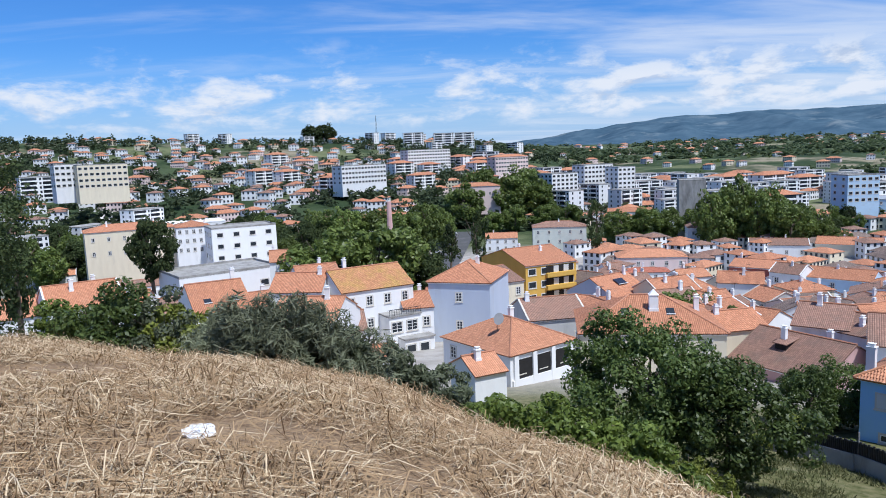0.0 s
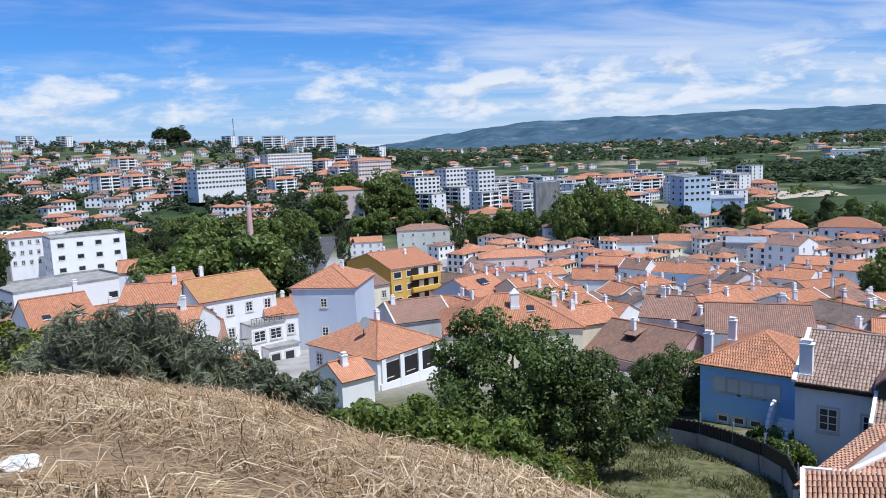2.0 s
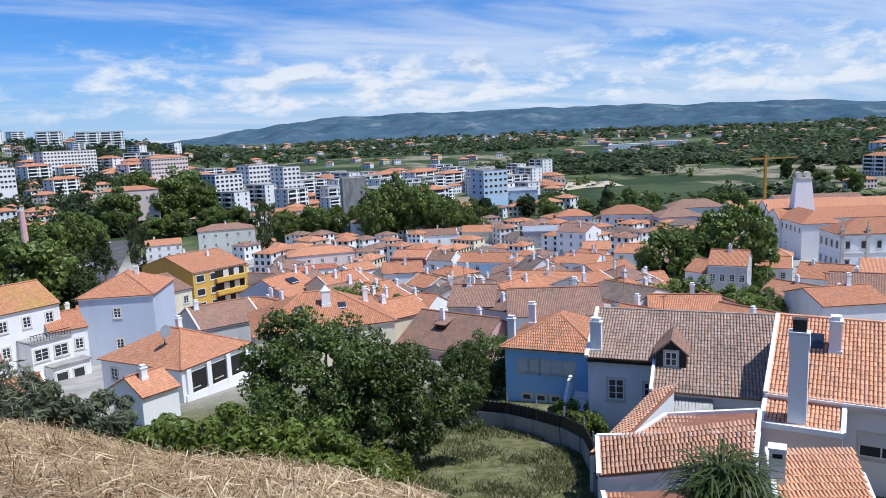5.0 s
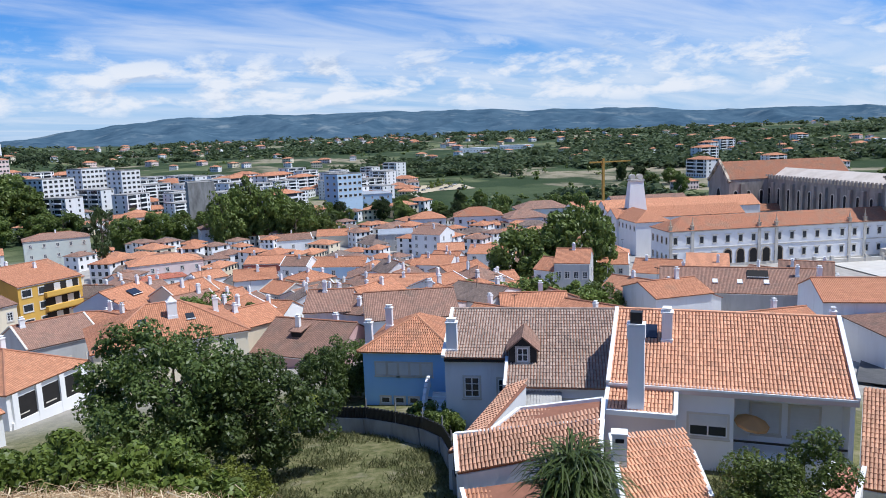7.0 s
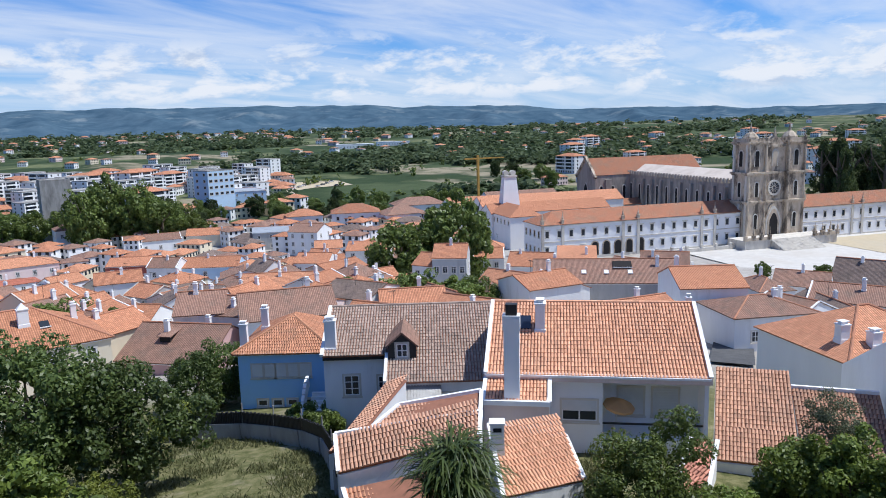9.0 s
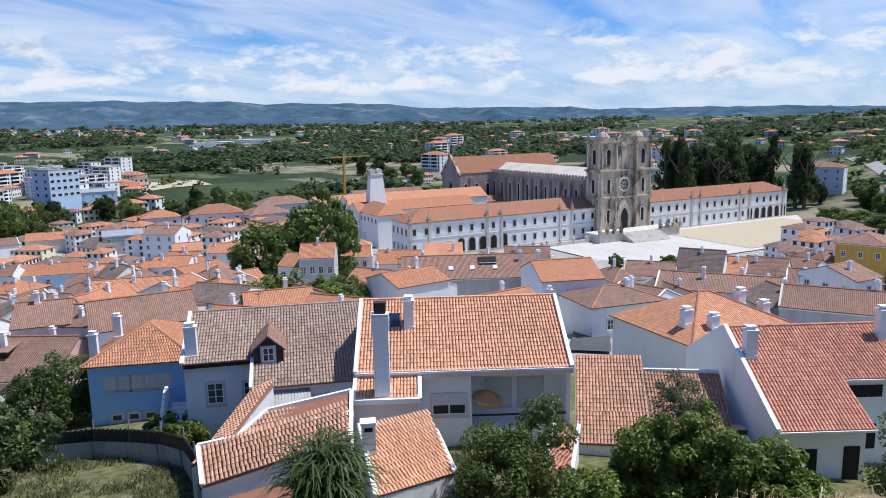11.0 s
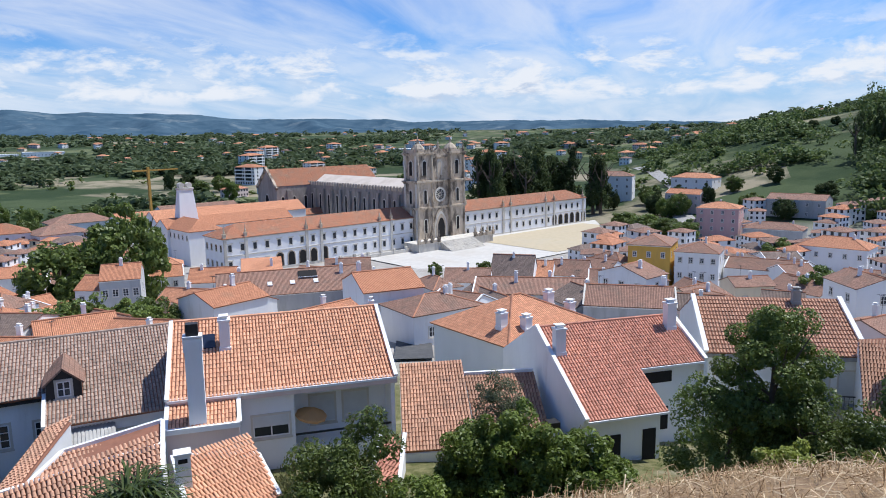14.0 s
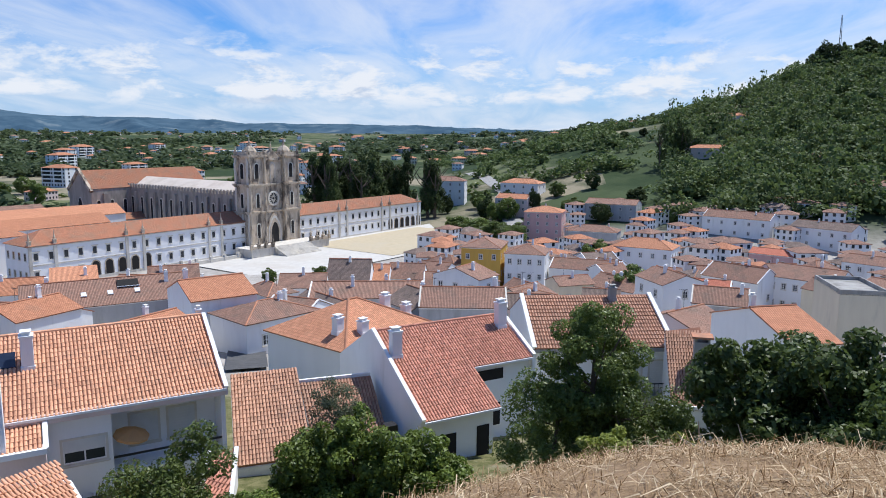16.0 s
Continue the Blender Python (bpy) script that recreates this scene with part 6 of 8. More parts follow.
house("small house with bright orange roof", 38.5, 247.4, 0, 9.6, 9, 6, "gable", 2, "white", "roof_bright", 1, 3, 1, chim=[(2.4, 5.0, 1.3)])
house("white three-storey house with orange roof", 41.5, 203.9, -10, 12.3, 11, 9, "gable", 1.8, "white", "roof_orange", 3, 3, 2, chim=[(-4.6, 3.8, 1.1), (5.4, 6.6, 1.0)])
house("low white house with orange roof", 37.6, 196.9, 0, 14.8, 9, 6, "gable", 2, "white", "roof_orange", 1, 5, 1, chim=[(1.8, 4.0, 1.3)])
house("white house with brown roof and dormers", 45.5, 192.9, -5, 12.3, 10, 5.5, "gable", 2.2, "white", "roof_brown", 1, 4, 1, chim=[(1.5, 5.5, 0.9)])
house("grey house with glazed verandas", 48.1, 140.4, -6, 6.8, 10, 9, "gable", 2, "grey", "roof_orange", 2, 4, 1, chim=[(0.0, 4.5, 1.1)])
house("white house with row of tall windows", -30.6, 120.0, 10, 6.8, 9, 6, "gable", 2.2, "white", "roof_bright", 1, 5, 1, z=17.8, base=9, chim=[(0.9, 5.0, 0.9)])
house("white house with moulded cornice and arched windows", -26.7, 112.0, 8, 10.1, 12, 7, "gable", 2.6, "white", "roof_orange", 1, 3, 1, z=18.6, base=9, chim=[(-1.3, 4.2, 1.5), (2.1, 7.2, 1.0)])
house("low house with rusty brown roof", -21.6, 112.0, 5, 6.6, 10, 4, "gable", 2, "grey", "roof_brown", 1, 2, 1, z=18.6, base=9, chim=[(-0.8, 3.5, 1.3)])
SHUT = house("white house with dark shutters and skylights", -17.2, 92.0, 12, 7.1, 12, 7, "gable", 2.8, "white_clean", "roof_orange", 1, 3, 1, z=19.7, base=9, style="sideshutters", chim=[(2.7, 6.6, 1.5)])
house("low outbuilding with orange tile roof", -10.9, 90.0, -20, 8.5, 9, 4, "gable", 1.8, "white", "roof_orange", 0, 0, 0, z=20.5, base=9, chim=[(1.1, 4.0, 0.9)])
house("house with orange roof and white verge", -14.1, 112.0, 15, 8.7, 10, 4.5, "gable", 2, "white", "roof_orange", 1, 2, 1, z=17.8, base=9, chim=[(1.1, 5.5, 0.9)])
house("low modern white building with flat grey roof", -16.5, 170.0, 20, 23.7, 16, 6, "flat", 1, "white_clean", "concrete", 1, 3, 1, z=13.9, base=9, style="plain", win=(2.0, 1.45))
house("white modern block with flat roof", -15.3, 260.0, 12, 22.4, 14, 12, "flat", 1, "white_clean", "concrete", 3, 4, 3, z=10.2, base=9, style="plain", win=(2.0, 1.45))
house("large cream building with shallow orange roof", -23.3, 280.0, 5, 30.7, 14, 10, "hip", 2, "cream", "roof_orange", 2, 6, 2, z=12.3, base=9, chim=[(-7.7, 4.9, 1.5), (8.5, 8.4, 1.0)])
house("white building with gridded windows and orange roof", -19.0, 275.0, 5, 12.0, 12, 10, "hip", 1.8, "white", "roof_orange", 3, 5, 2, z=12.3, base=9, chim=[(4.5, 5.4, 1.1)])
house("cream building with orange roof", -11.9, 393.5, 0, 14.2, 12, 10, "hip", 1.8, "cream", "roof_orange", 2, 5, 2)
house("long white building with orange roof", -5.0, 415.0, 8, 50.8, 12, 8, "hip", 2.2, "white", "roof_orange", 2, 8, 2)
house("small white house with orange roof", -28.8, 312.0, -5, 17.1, 9, 4, "gable", 1.8, "white", "roof_bright", 1, 3, 1, chim=[(-2.1, 3.1, 1.5), (2.9, 5.4, 1.0)])
house("white bungalow with hipped orange roof", -18.4, 317.0, 15, 21.0, 10, 4, "hip", 2, "white", "roof_bright", 1, 3, 1, chim=[(0.0, 5.5, 1.1)])
house("low house with brown roof", -25.3, 265.5, 10, 15.7, 9, 4, "gable", 1.8, "grey", "roof_brown", 1, 2, 1, chim=[(5.9, 3.1, 1.3), (-5.1, 5.4, 1.0)])
house("low white house with brown roof", -21.8, 259.5, 0, 16.9, 9, 4.5, "gable", 1.8, "white", "roof_brown", 1, 3, 1, chim=[(4.2, 3.1, 1.5), (-3.4, 5.4, 1.0)])
house("public building with pale columns and orange roof", 3.0, 430.0, 0, 28.6, 14, 8, "hip", 2, "palepink", "roof_orange", 1, 7, 2, z=16.8, base=9)
house("long white apartment block", -0.6, 700.0, 34, 49.2, 14, 18, "flat", 1, "white", "concrete", 6, 16, 2, z=31.0, base=9, style="plain", win=(2.0, 1.45))
house("white apartment block on the hillside", -5.8, 560.0, 34, 41.1, 14, 14, "flat", 1, "white", "concrete", 4, 14, 2, z=24.3, base=9, style="plain", win=(2.0, 1.45))
house("grey and white apartment block", 10.0, 470.0, 34, 19.8, 18, 16, "flat", 1, "white", "concrete", 6, 6, 4, z=13.1, base=9, style="plain", win=(2.0, 1.45))
house("white apartment block with balconies", 12.6, 520.0, 34, 23.7, 16, 19, "flat", 1, "white", "concrete", 6, 8, 3, z=13.8, base=9, style="plain", win=(2.0, 1.45))
house("tall white apartment tower block", 14.7, 500.0, 34, 13.4, 16, 18, "flat", 1, "white", "concrete", 6, 4, 3, z=13.1, base=9, style="plain", win=(2.0, 1.45))
house("pink apartment block with orange roof", 5.9, 650.0, 34, 35.2, 14, 14, "hip", 2, "palepink", "roof_orange", 4, 12, 2, z=26.0, base=9, style="plain", win=(2.0, 1.45))
house("tall grey blank-walled block", 19.5, 370.0, 5, 12.5, 16, 22, "flat", 1, "concrete", "concrete", 0, 0, 0, z=5.2, base=9, style="plain", win=(2.0, 1.45))
house("pale blue apartment block", 30.7, 420.0, 34, 16.8, 14, 14, "flat", 1, "lightblue", "concrete", 4, 5, 2, z=11.9, base=9, style="plain", win=(2.0, 1.45))
house("cream terraced apartment block", -24.8, 480.0, 10, 28.0, 14, 14, "flat", 1, "cream", "concrete", 4, 9, 2, z=32.3, base=9, style="plain", win=(2.0, 1.45))
house("white terraced apartment block", -27.0, 490.0, 10, 15.3, 14, 14, "flat", 1, "white", "concrete", 4, 5, 2, z=33.1, base=9, style="plain", win=(2.0, 1.45))
house("low front house with orange roof and white parapet", -11.5, 84.3, -20, 8.1, 10, 4, "gable", 2, "white", "roof_bright", 0, 0, 0, z=22.1, base=9, chim=[(2.0, 4.5, 1.3)])
house("low house with orange roof by the tall house", -11.8, 104.3, -15, 7.7, 9, 4, "gable", 2, "white", "roof_orange", 1, 2, 1, z=22.1, base=9, chim=[(2.9, 4.0, 0.9)])
house("small orange-roofed house behind the tall house", -9.7, 122.3, 12, 7.4, 9, 4, "gable", 1.8, "white", "roof_orange", 1, 2, 1, z=20.8, base=9, chim=[(0.9, 5.0, 0.9)])
house("small tiled shed beside the veranda house", 3.7, 66.4, 30, 3.5, 5, 3, "gable", 1.2, "white", "roof_bright", 0, 0, 0, z=21.2, base=9, chim=[(-0.4, 1.8, 0.9)])
house("small tiled shed below the tall house", -5.1, 88.4, 10, 4.3, 5, 3, "gable", 1.0, "white", "roof_orange", 0, 0, 0, z=16.9, base=9, chim=[(-1.1, 2.8, 1.1)])
house("narrow white house between taller ones", -2.0, 104.4, 10, 4.5, 9, 8, "gable", 1.5, "white", "roof_orange", 2, 2, 0, z=14.6, base=9, chim=[(1.1, 5.0, 0.9)])
house("orange-roofed cottage at the edge of town", -12.4, 150.3, 0, 6.2, 9, 5, "gable", 1.8, "white", "roof_bright", 1, 2, 1, z=19.3, base=9, chim=[(-2.3, 5.0, 0.9)])
house("small orange-roofed house in the row", -23.9, 108.0, -10, 4.4, 8, 4, "gable", 1.8, "white", "roof_orange", 1, 2, 0, z=21.3, base=9, chim=[(-0.5, 2.8, 1.1)])
house("small white house below the tall house", -7.6, 95.0, 5, 4.5, 8, 5, "gable", 1.8, "white", "roof_brown", 1, 2, 0, z=17.0, base=9, chim=[(1.1, 2.8, 1.1)])
house("pale blue house with small corner tower", 32.4, 440.1, 5, 24.2, 12, 12, "hip", 1.5, "lightblue", "zinc", 3, 5, 2)
LONG = house("long grey house with brown roof and skylights", 60.5, 122.5, 5, 24.2, 11, 7, "gable", 3, "grey", "roof_brown", 1, 5, 1, z=11.7, base=9, chim=[(9.1, 3.8, 1.5), (-8.3, 6.6, 1.0)])
house("white house with orange roof and chimney", 51.3, 185.1, 0, 8.0, 9, 7, "gable", 2, "white", "roof_orange", 2, 2, 1, chim=[(-1.0, 4.0, 1.3)])
house("white house with steep orange roof", 54.5, 164.1, -10, 10.3, 9, 6, "gable", 2.4, "white", "roof_orange", 1, 3, 1, chim=[(-2.6, 4.0, 0.9)])
house("white house with parapet walls and orange roof", 58.3, 150.6, 0, 7.9, 8, 8, "shed", 2, "white_clean", "roof_bright", 1, 2, 1, z=9.0, base=9, chim=[(2.0, 3.6, 1.3)])
house("white house with dark brown roof", 65.0, 150.5, 0, 9.7, 10, 7, "gable", 2.8, "white", "roof_brown", 1, 3, 1, z=8.7, base=9, chim=[(-2.4, 3.5, 1.1), (3.2, 6.0, 1.0)])
house("white blank-walled house with orange roof", 68.6, 96.5, 20, 8.7, 10, 8, "gable", 1.8, "white", "roof_orange", 0, 0, 0, z=16.1, base=9, chim=[(-3.2, 5.5, 1.3)])
house("low house with orange roof among trees", 45.2, 91.6, 5, 8.9, 9, 4, "gable", 1.8, "white", "roof_orange", 1, 2, 0, chim=[(1.1, 5.0, 1.3)])
house("small white house with brown roof", 28.3, 95.6, -10, 6.3, 9, 5, "gable", 2, "white", "roof_brown", 1, 2, 1, chim=[(-0.8, 4.0, 1.3)])
house("white house with orange roof", 37.0, 194.1, -20, 9.6, 9, 7, "gable", 2, "white", "roof_orange", 2, 3, 1, chim=[(-2.4, 3.1, 1.3), (3.2, 5.4, 1.0)])
house("white blank-walled house with orange roof", 113.6, 79.8, 40, 5.6, 14, 5, "gable", 2.2, "white_clean", "roof_orange", 0, 0, 0, z=19.5, base=9, chim=[(-2.1, 7.7, 1.3)])
house("ochre and white townhouse with balconies", 88.8, 195.9, -10, 10.9, 14, 14, "hip", 2, "ochre", "roof_brown", 3, 3, 3, z=0.8, base=9, chim=[(-1.4, 6.3, 1.5)])
house("white townhouse with brown hipped roof", 92.3, 192.9, -8, 10.8, 12, 12, "hip", 2, "white", "roof_brown", 3, 4, 2, z=1.7, base=9, chim=[(1.3, 6.6, 1.5)])
house("house with steep dark roof and dormers", 78.1, 169.0, -10, 10.2, 9, 9, "gable", 4.5, "white", "roof_grey", 2, 3, 1, z=2.0, base=9, chim=[(0.0, 4.0, 0.9)])
house("narrow house with steep orange roof", 80.5, 173.0, -8, 5.0, 10, 8, "gable", 3, "white", "roof_bright", 2, 2, 0, z=2.3, base=9, chim=[(0.6, 3.5, 1.1)])
house("white house with steep brown roof", 82.7, 177.0, -8, 9.1, 10, 9, "gable", 3, "white", "roof_brown", 2, 4, 1, z=0.8, base=9, chim=[(-2.3, 3.5, 1.5), (3.1, 6.0, 1.0)])
house("white house with worn brown roof", 74.5, 159.0, -5, 10.5, 10, 7, "gable", 2.2, "white", "roof_brown", 1, 3, 1, z=4.8, base=9, chim=[(0.0, 4.5, 1.5)])
house("long low terrace with brown roofs", 79.5, 113.0, -3, 18.1, 10, 5, "gable", 1.6, "white", "roof_brown", 1, 6, 1, z=14.5, base=9, chim=[(-2.3, 3.5, 1.5), (3.1, 6.0, 1.0)])
house("low grey terrace with brown roof", 87.3, 96.9, 0, 12.0, 9, 5, "gable", 1.8, "grey", "roof_brown", 1, 4, 1, z=16.8, base=9, chim=[(4.5, 5.0, 1.3)])
house("white terrace with brown roof", 96.9, 196.3, -10, 18.2, 10, 6, "gable", 2, "white", "roof_brown", 1, 5, 1, chim=[(6.8, 3.5, 1.5), (-6.0, 6.0, 1.0)])
house("white villa with orange hipped roof", 101.3, 243.8, -15, 19.8, 12, 9, "hip", 2.6, "white_clean", "roof_bright", 2, 5, 3, chim=[(4.9, 5.4, 1.1)])
house("red and white four-storey townhouse", 93.7, 306.9, -10, 16.1, 13, 13, "hip", 2, "pink", "roof_bright", 4, 4, 3, chim=[(0.0, 7.2, 0.9)])
house("grey building with brown hipped roof", 97.5, 296.8, -10, 20.8, 12, 7, "hip", 2, "grey", "roof_brown", 1, 5, 2, chim=[(-5.2, 4.2, 1.1), (6.0, 7.2, 1.0)])
house("grey terrace with brown roof", 98.9, 349.8, -15, 24.4, 12, 8, "gable", 2, "grey", "roof_brown", 2, 5, 1)
house("white villa above a white terrace wall", 86.0, 440.9, -10, 23.2, 12, 12, "hip", 2.4, "white", "roof_brown", 3, 4, 2, z=6.1, base=9)
house("white house with stepped orange roofs", 91.8, 430.9, -25, 24.2, 12, 12, "hip", 2.4, "white", "roof_bright", 3, 4, 2, z=5.8, base=9)
house("pale house with orange roof beside the rising road", 91.2, 370.9, -25, 18.1, 10, 7, "gable", 2, "palepink", "roof_orange", 2, 4, 1, z=6.7, base=9)
house("low house with reddish sheet roof", 105.9, 157.2, -5, 10.5, 9, 5, "gable", 1.6, "white", "roof_red", 1, 4, 1, chim=[(3.9, 5.0, 1.1)])
house("low house with brown roof", 107.1, 117.7, 0, 8.4, 9, 5, "gable", 1.8, "grey", "roof_brown", 1, 3, 1, chim=[(3.1, 3.1, 1.3), (-2.3, 5.4, 1.0)])
GLAZED = house("white building with glazed gallery", 112.6, 176.9, -20, 15.0, 11, 8, "gable", 2.2, "white_clean", "roof_brown", 2, 6, 1, chim=[(1.9, 6.1, 1.3)])
house("white gabled house with brown roof", 107.7, 175.9, -30, 14.0, 10, 7, "gable", 2.6, "white", "roof_brown", 1, 3, 1, chim=[(1.7, 5.5, 1.5)])
house("white terrace below the wooded hill", 108.0, 323.9, -20, 28.1, 11, 8, "gable", 2.4, "white", "roof_brown", 2, 5, 1, chim=[(7.0, 3.8, 0.9), (-6.2, 6.6, 1.0)])
house("white house with grey-brown roof", 113.6, 312.3, -25, 23.5, 11, 8, "gable", 2.2, "white", "roof_grey", 2, 5, 1, chim=[(-2.9, 4.9, 1.1)])
house("cream house at the foot of the hill", 112.4, 420.4, -20, 19.8, 9, 6, "hip", 2, "cream", "roof_brown", 1, 3, 1)
house("white house at the foot of the hill", 116.5, 368.3, -20, 18.3, 10, 8, "gable", 2, "white", "roof_brown", 2, 4, 1)
house("low house with pale red roof", 110.9, 270.9, -15, 18.3, 9, 5, "gable", 1.5, "pink", "roof_red", 1, 4, 1, chim=[(6.9, 4.0, 0.9)])
house("white house with brown roof", 116.6, 252.3, -20, 14.2, 10, 7, "gable", 2, "white", "roof_brown", 2, 4, 1, chim=[(0.0, 4.5, 1.5)])
house("cream blank-walled building with flat roof", 116.4, 103.3, 20, 5.8, 10, 9, "flat", 1, "cream", "concrete", 0, 0, 0, style="plain", win=(2.0, 1.45))
house("long villa with orange roof among trees", 106.2, 481.0, -10, 33.5, 12, 6, "hip", 2, "palepink", "roof_orange", 1, 6, 1, base=9)
house("pale villa high on the wooded hill", 107.9, 560.9, -10, 22.8, 10, 6, "hip", 2, "palepink", "roof_orange", 1, 3, 1, base=9)


# ---- bays, balconies and roof lights of single houses ----
def roof_light(ob, d, h, rh, x, y, w=0.9, l=1.1, ma="solar", up=0.1):
    k = rh / (d / 2)
    z = h + y * k + up
    bm = bmesh.new()
    slab(bm, [(x - w / 2, y, z), (x + w / 2, y, z), (x + w / 2, y + l, z + l * k), (x - w / 2, y + l, z + l * k)], 0.1)
    o = part("roof_light", bm, M[ma], ob, "dark glazed roof light")
    bar("roof_light_frame", (x - w / 2 - 0.06, y - 0.05, z), (x + w / 2 + 0.06, y - 0.05, z), 0.12, 0.08, "frame", o)


def dormer(ob, d, h, rh, x, y, w=1.3, ma="roof_brown"):
    k = rh / (d / 2)
    z = h + y * k
    bm = bmesh.new()
    box(bm, x - w / 2, x + w / 2, y, y + 2.2, z - 0.2, z + 0.75)
    q = part("dormer", bm, M["dark"], ob, "small dark dormer")
    bm = bmesh.new()
    slab(bm, [(x - w / 2 - 0.2, y - 0.25, z + 0.72), (x + w / 2 + 0.2, y - 0.25, z + 0.72), (x + w / 2 + 0.2, y + 2.4, z + 1.15), (x - w / 2 - 0.2, y + 2.4, z + 1.15)], 0.1)
    part("dormer_roof", bm, M[ma], q)


b_ = block("bay", 0.0, 5.2, -3.2, 0, -8, 5.9, "white", TALL, "projecting white bay with glazed verandas")
block("bay_roof", -0.15, 5.35, -3.4, 0, 5.9, 6.1, "concrete", TALL)
block("bay", 1.4, 6.2, -5.2, -3.2, -8, 2.7, "white", TALL)
block("terrace", 1.3, 6.4, -5.4, -3.2, 2.7, 2.9, "concrete", TALL)
for x in (1.2, 3.7):
    window(TALL, x, -3.2, 3.6, 1.7, 1.5, 0, "std")
for x in (2.4, 4.6):
    window(TALL, x, -5.2, 0.5, 1.5, 1.5, 0, "plain")
window(TALL, -3.6, -0.02, 3.4, 1.3, 1.6, 0, "shutter")
for i in range(14):
    bm = bmesh.new()
    tube(bm, (0.1 + i * 0.39, -3.2, 6.1), (0.1 + i * 0.39, -3.2, 6.95), 0.03, 0.03, 5)
    part("baluster", bm, M["metal"], TALL)
bar("rail", (0, -3.2, 6.95), (5.2, -3.2, 6.95), 0.07, 0.06, "metal", TALL)

# flat near-black slab on the wall, painted for the veranda's shade
block("veranda_recess", -3.9, 3.9, -0.07, 0.05, 2.9, 5.2, "dark", VERANDA, "near-black panel painted as a shaded veranda")
for x in (-4.1, -1.4, 1.4, 4.1):
    block("veranda_pier", x - 0.3, x + 0.3, -0.25, 0.02, 2.0, 5.7, "white_clean", VERANDA)
block("veranda_parapet", -4.6, 4.6, -0.22, 0.02, 1.8, 3.1, "white_clean", VERANDA)
d_ = thing("satellite_dish", *(VERANDA.matrix_basis @ Vector((-2.6, 4.4, 7.9))), 30, "grey satellite dish on the orange roof", "satellite dish")
bm = bmesh.new()
for i in range(4):
    tube(bm, (0, -0.02 * i * i, 0.9), (0, -0.02 * (i + 1) ** 2, 0.9), 0.12 + 0.14 * i, 0.26 + 0.14 * i, 16)
part("dish", bm, M["zinc"], d_)
bm = bmesh.new()
tube(bm, (0, 0.05, -0.6), (0, 0.05, 0.9), 0.04, 0.04, 6)
part("arm", bm, M["metal"], d_)

for z in (0.4, 3.4, 6.3):
    # no real recess: a near-black slab paints the shade behind each parapet
    block("balcony_recess", -1.5, 6.2, -0.06, 0.05, z + 0.2, z + 2.1, "dark", OCHRE, "near-black panel painted as a shaded balcony recess")
    block("balcony_parapet", -1.7, 6.4, -1.0, 0.0, z - 0.45, z + 0.5, "ochre", OCHRE)
    for x in (0.6, 3.4):
        block("blind", x, x + 1.4, -0.12, -0.07, z + 0.5, z + 2.0, "shutter", OCHRE)
roof_light(SOLAR, 12, 6, 3, 0.5, 2.6, 2.4, 1.6, "solar", 0.3)
for x in (-2.6, 2.4):
    roof_light(WIDE, 12, 6, 3, x, 2.6, 0.9, 1.0, "glass")
chimney(WIDE, 0.6, 3.6, 7.8, 1.6, 1.0, 0.8, "white_clean", "peak")
for x in (-6.6, -3.4, 0.4, 4.4):
    roof_light(LONG, 11, 7, 3, x, 1.8, 0.8, 0.9, "frame")
roof_light(LONG, 11, 7, 3, 3.2, 3.0, 3.2, 1.6, "dark", 0.25)
for x in (-1.6, 1.8):
    roof_light(SHUT, 12, 7, 2.8, x, 1.6, 0.9, 0.9, "glass")
dormer(PINK, 11, 5.5, 2.8, -1.0, 2.6)
window(PINK, 5.65, 5.5, 2.9, 1.2, 2.0, 90, "std")

# ---- trees, bushes and grass near the path ----
tree("fig_tree", "large broad-leaved fig tree on the slope", *spot(15.8, 44.0), 8.3, 4.8, "leaf_fig", 3, 120, 30000, 0.16, trunk=0.12, z=26.0, clump_r=0.26)
tree("fig_tree", "spreading fig tree with dusty dark leaves", *spot(22.2, 43.0), 6.6, 3.9, "leaf_fig", 4, 90, 20000, 0.16, trunk=0.1, z=25.6, clump_r=0.28)
for i, (az, r, h, sp) in enumerate(((2.5, 21.5, 2.3, 1.9), (5.2, 21.5, 2.9, 2.1), (8.0, 21.0, 3.2, 2.2), (10.8, 20.5, 3.0, 2.1), (13.5, 19.8, 2.7, 2.0), (15.8, 19.0, 2.3, 1.8), (9.5, 24.0, 3.0, 2.3), (18.0, 19.3, 1.6, 1.4))):
    tree("bramble_bush", "dense green bramble bush below the crest", *spot(az, r), h, sp, "leaf_bush", 20 + i, 50, 8000, 0.115, "dome", 0.0, category="bush", clump_r=0.3, group="bushes on the slope")
for i, (az, r, h, sp) in enumerate(((-10.5, 25.5, 2.9, 2.2), (-6.8, 25.5, 3.1, 2.3), (-3.2, 25.0, 3.0, 2.2), (0.2, 24.5, 2.9, 2.1), (3.4, 25.0, 2.8, 2.0), (-8.5, 23.8, 2.3, 1.8), (-1.5, 23.6, 2.2, 1.8), (5.8, 27.0, 2.9, 2.0))):
    tree("olive_bush", "grey-green wild olive bush below the crest", *spot(az, r), h, sp, "leaf_olive", 40 + i, 58, 8500, 0.085, "dome", 0.03, category="bush", clump_r=0.28, aspect=2.8, group="bushes on the slope")
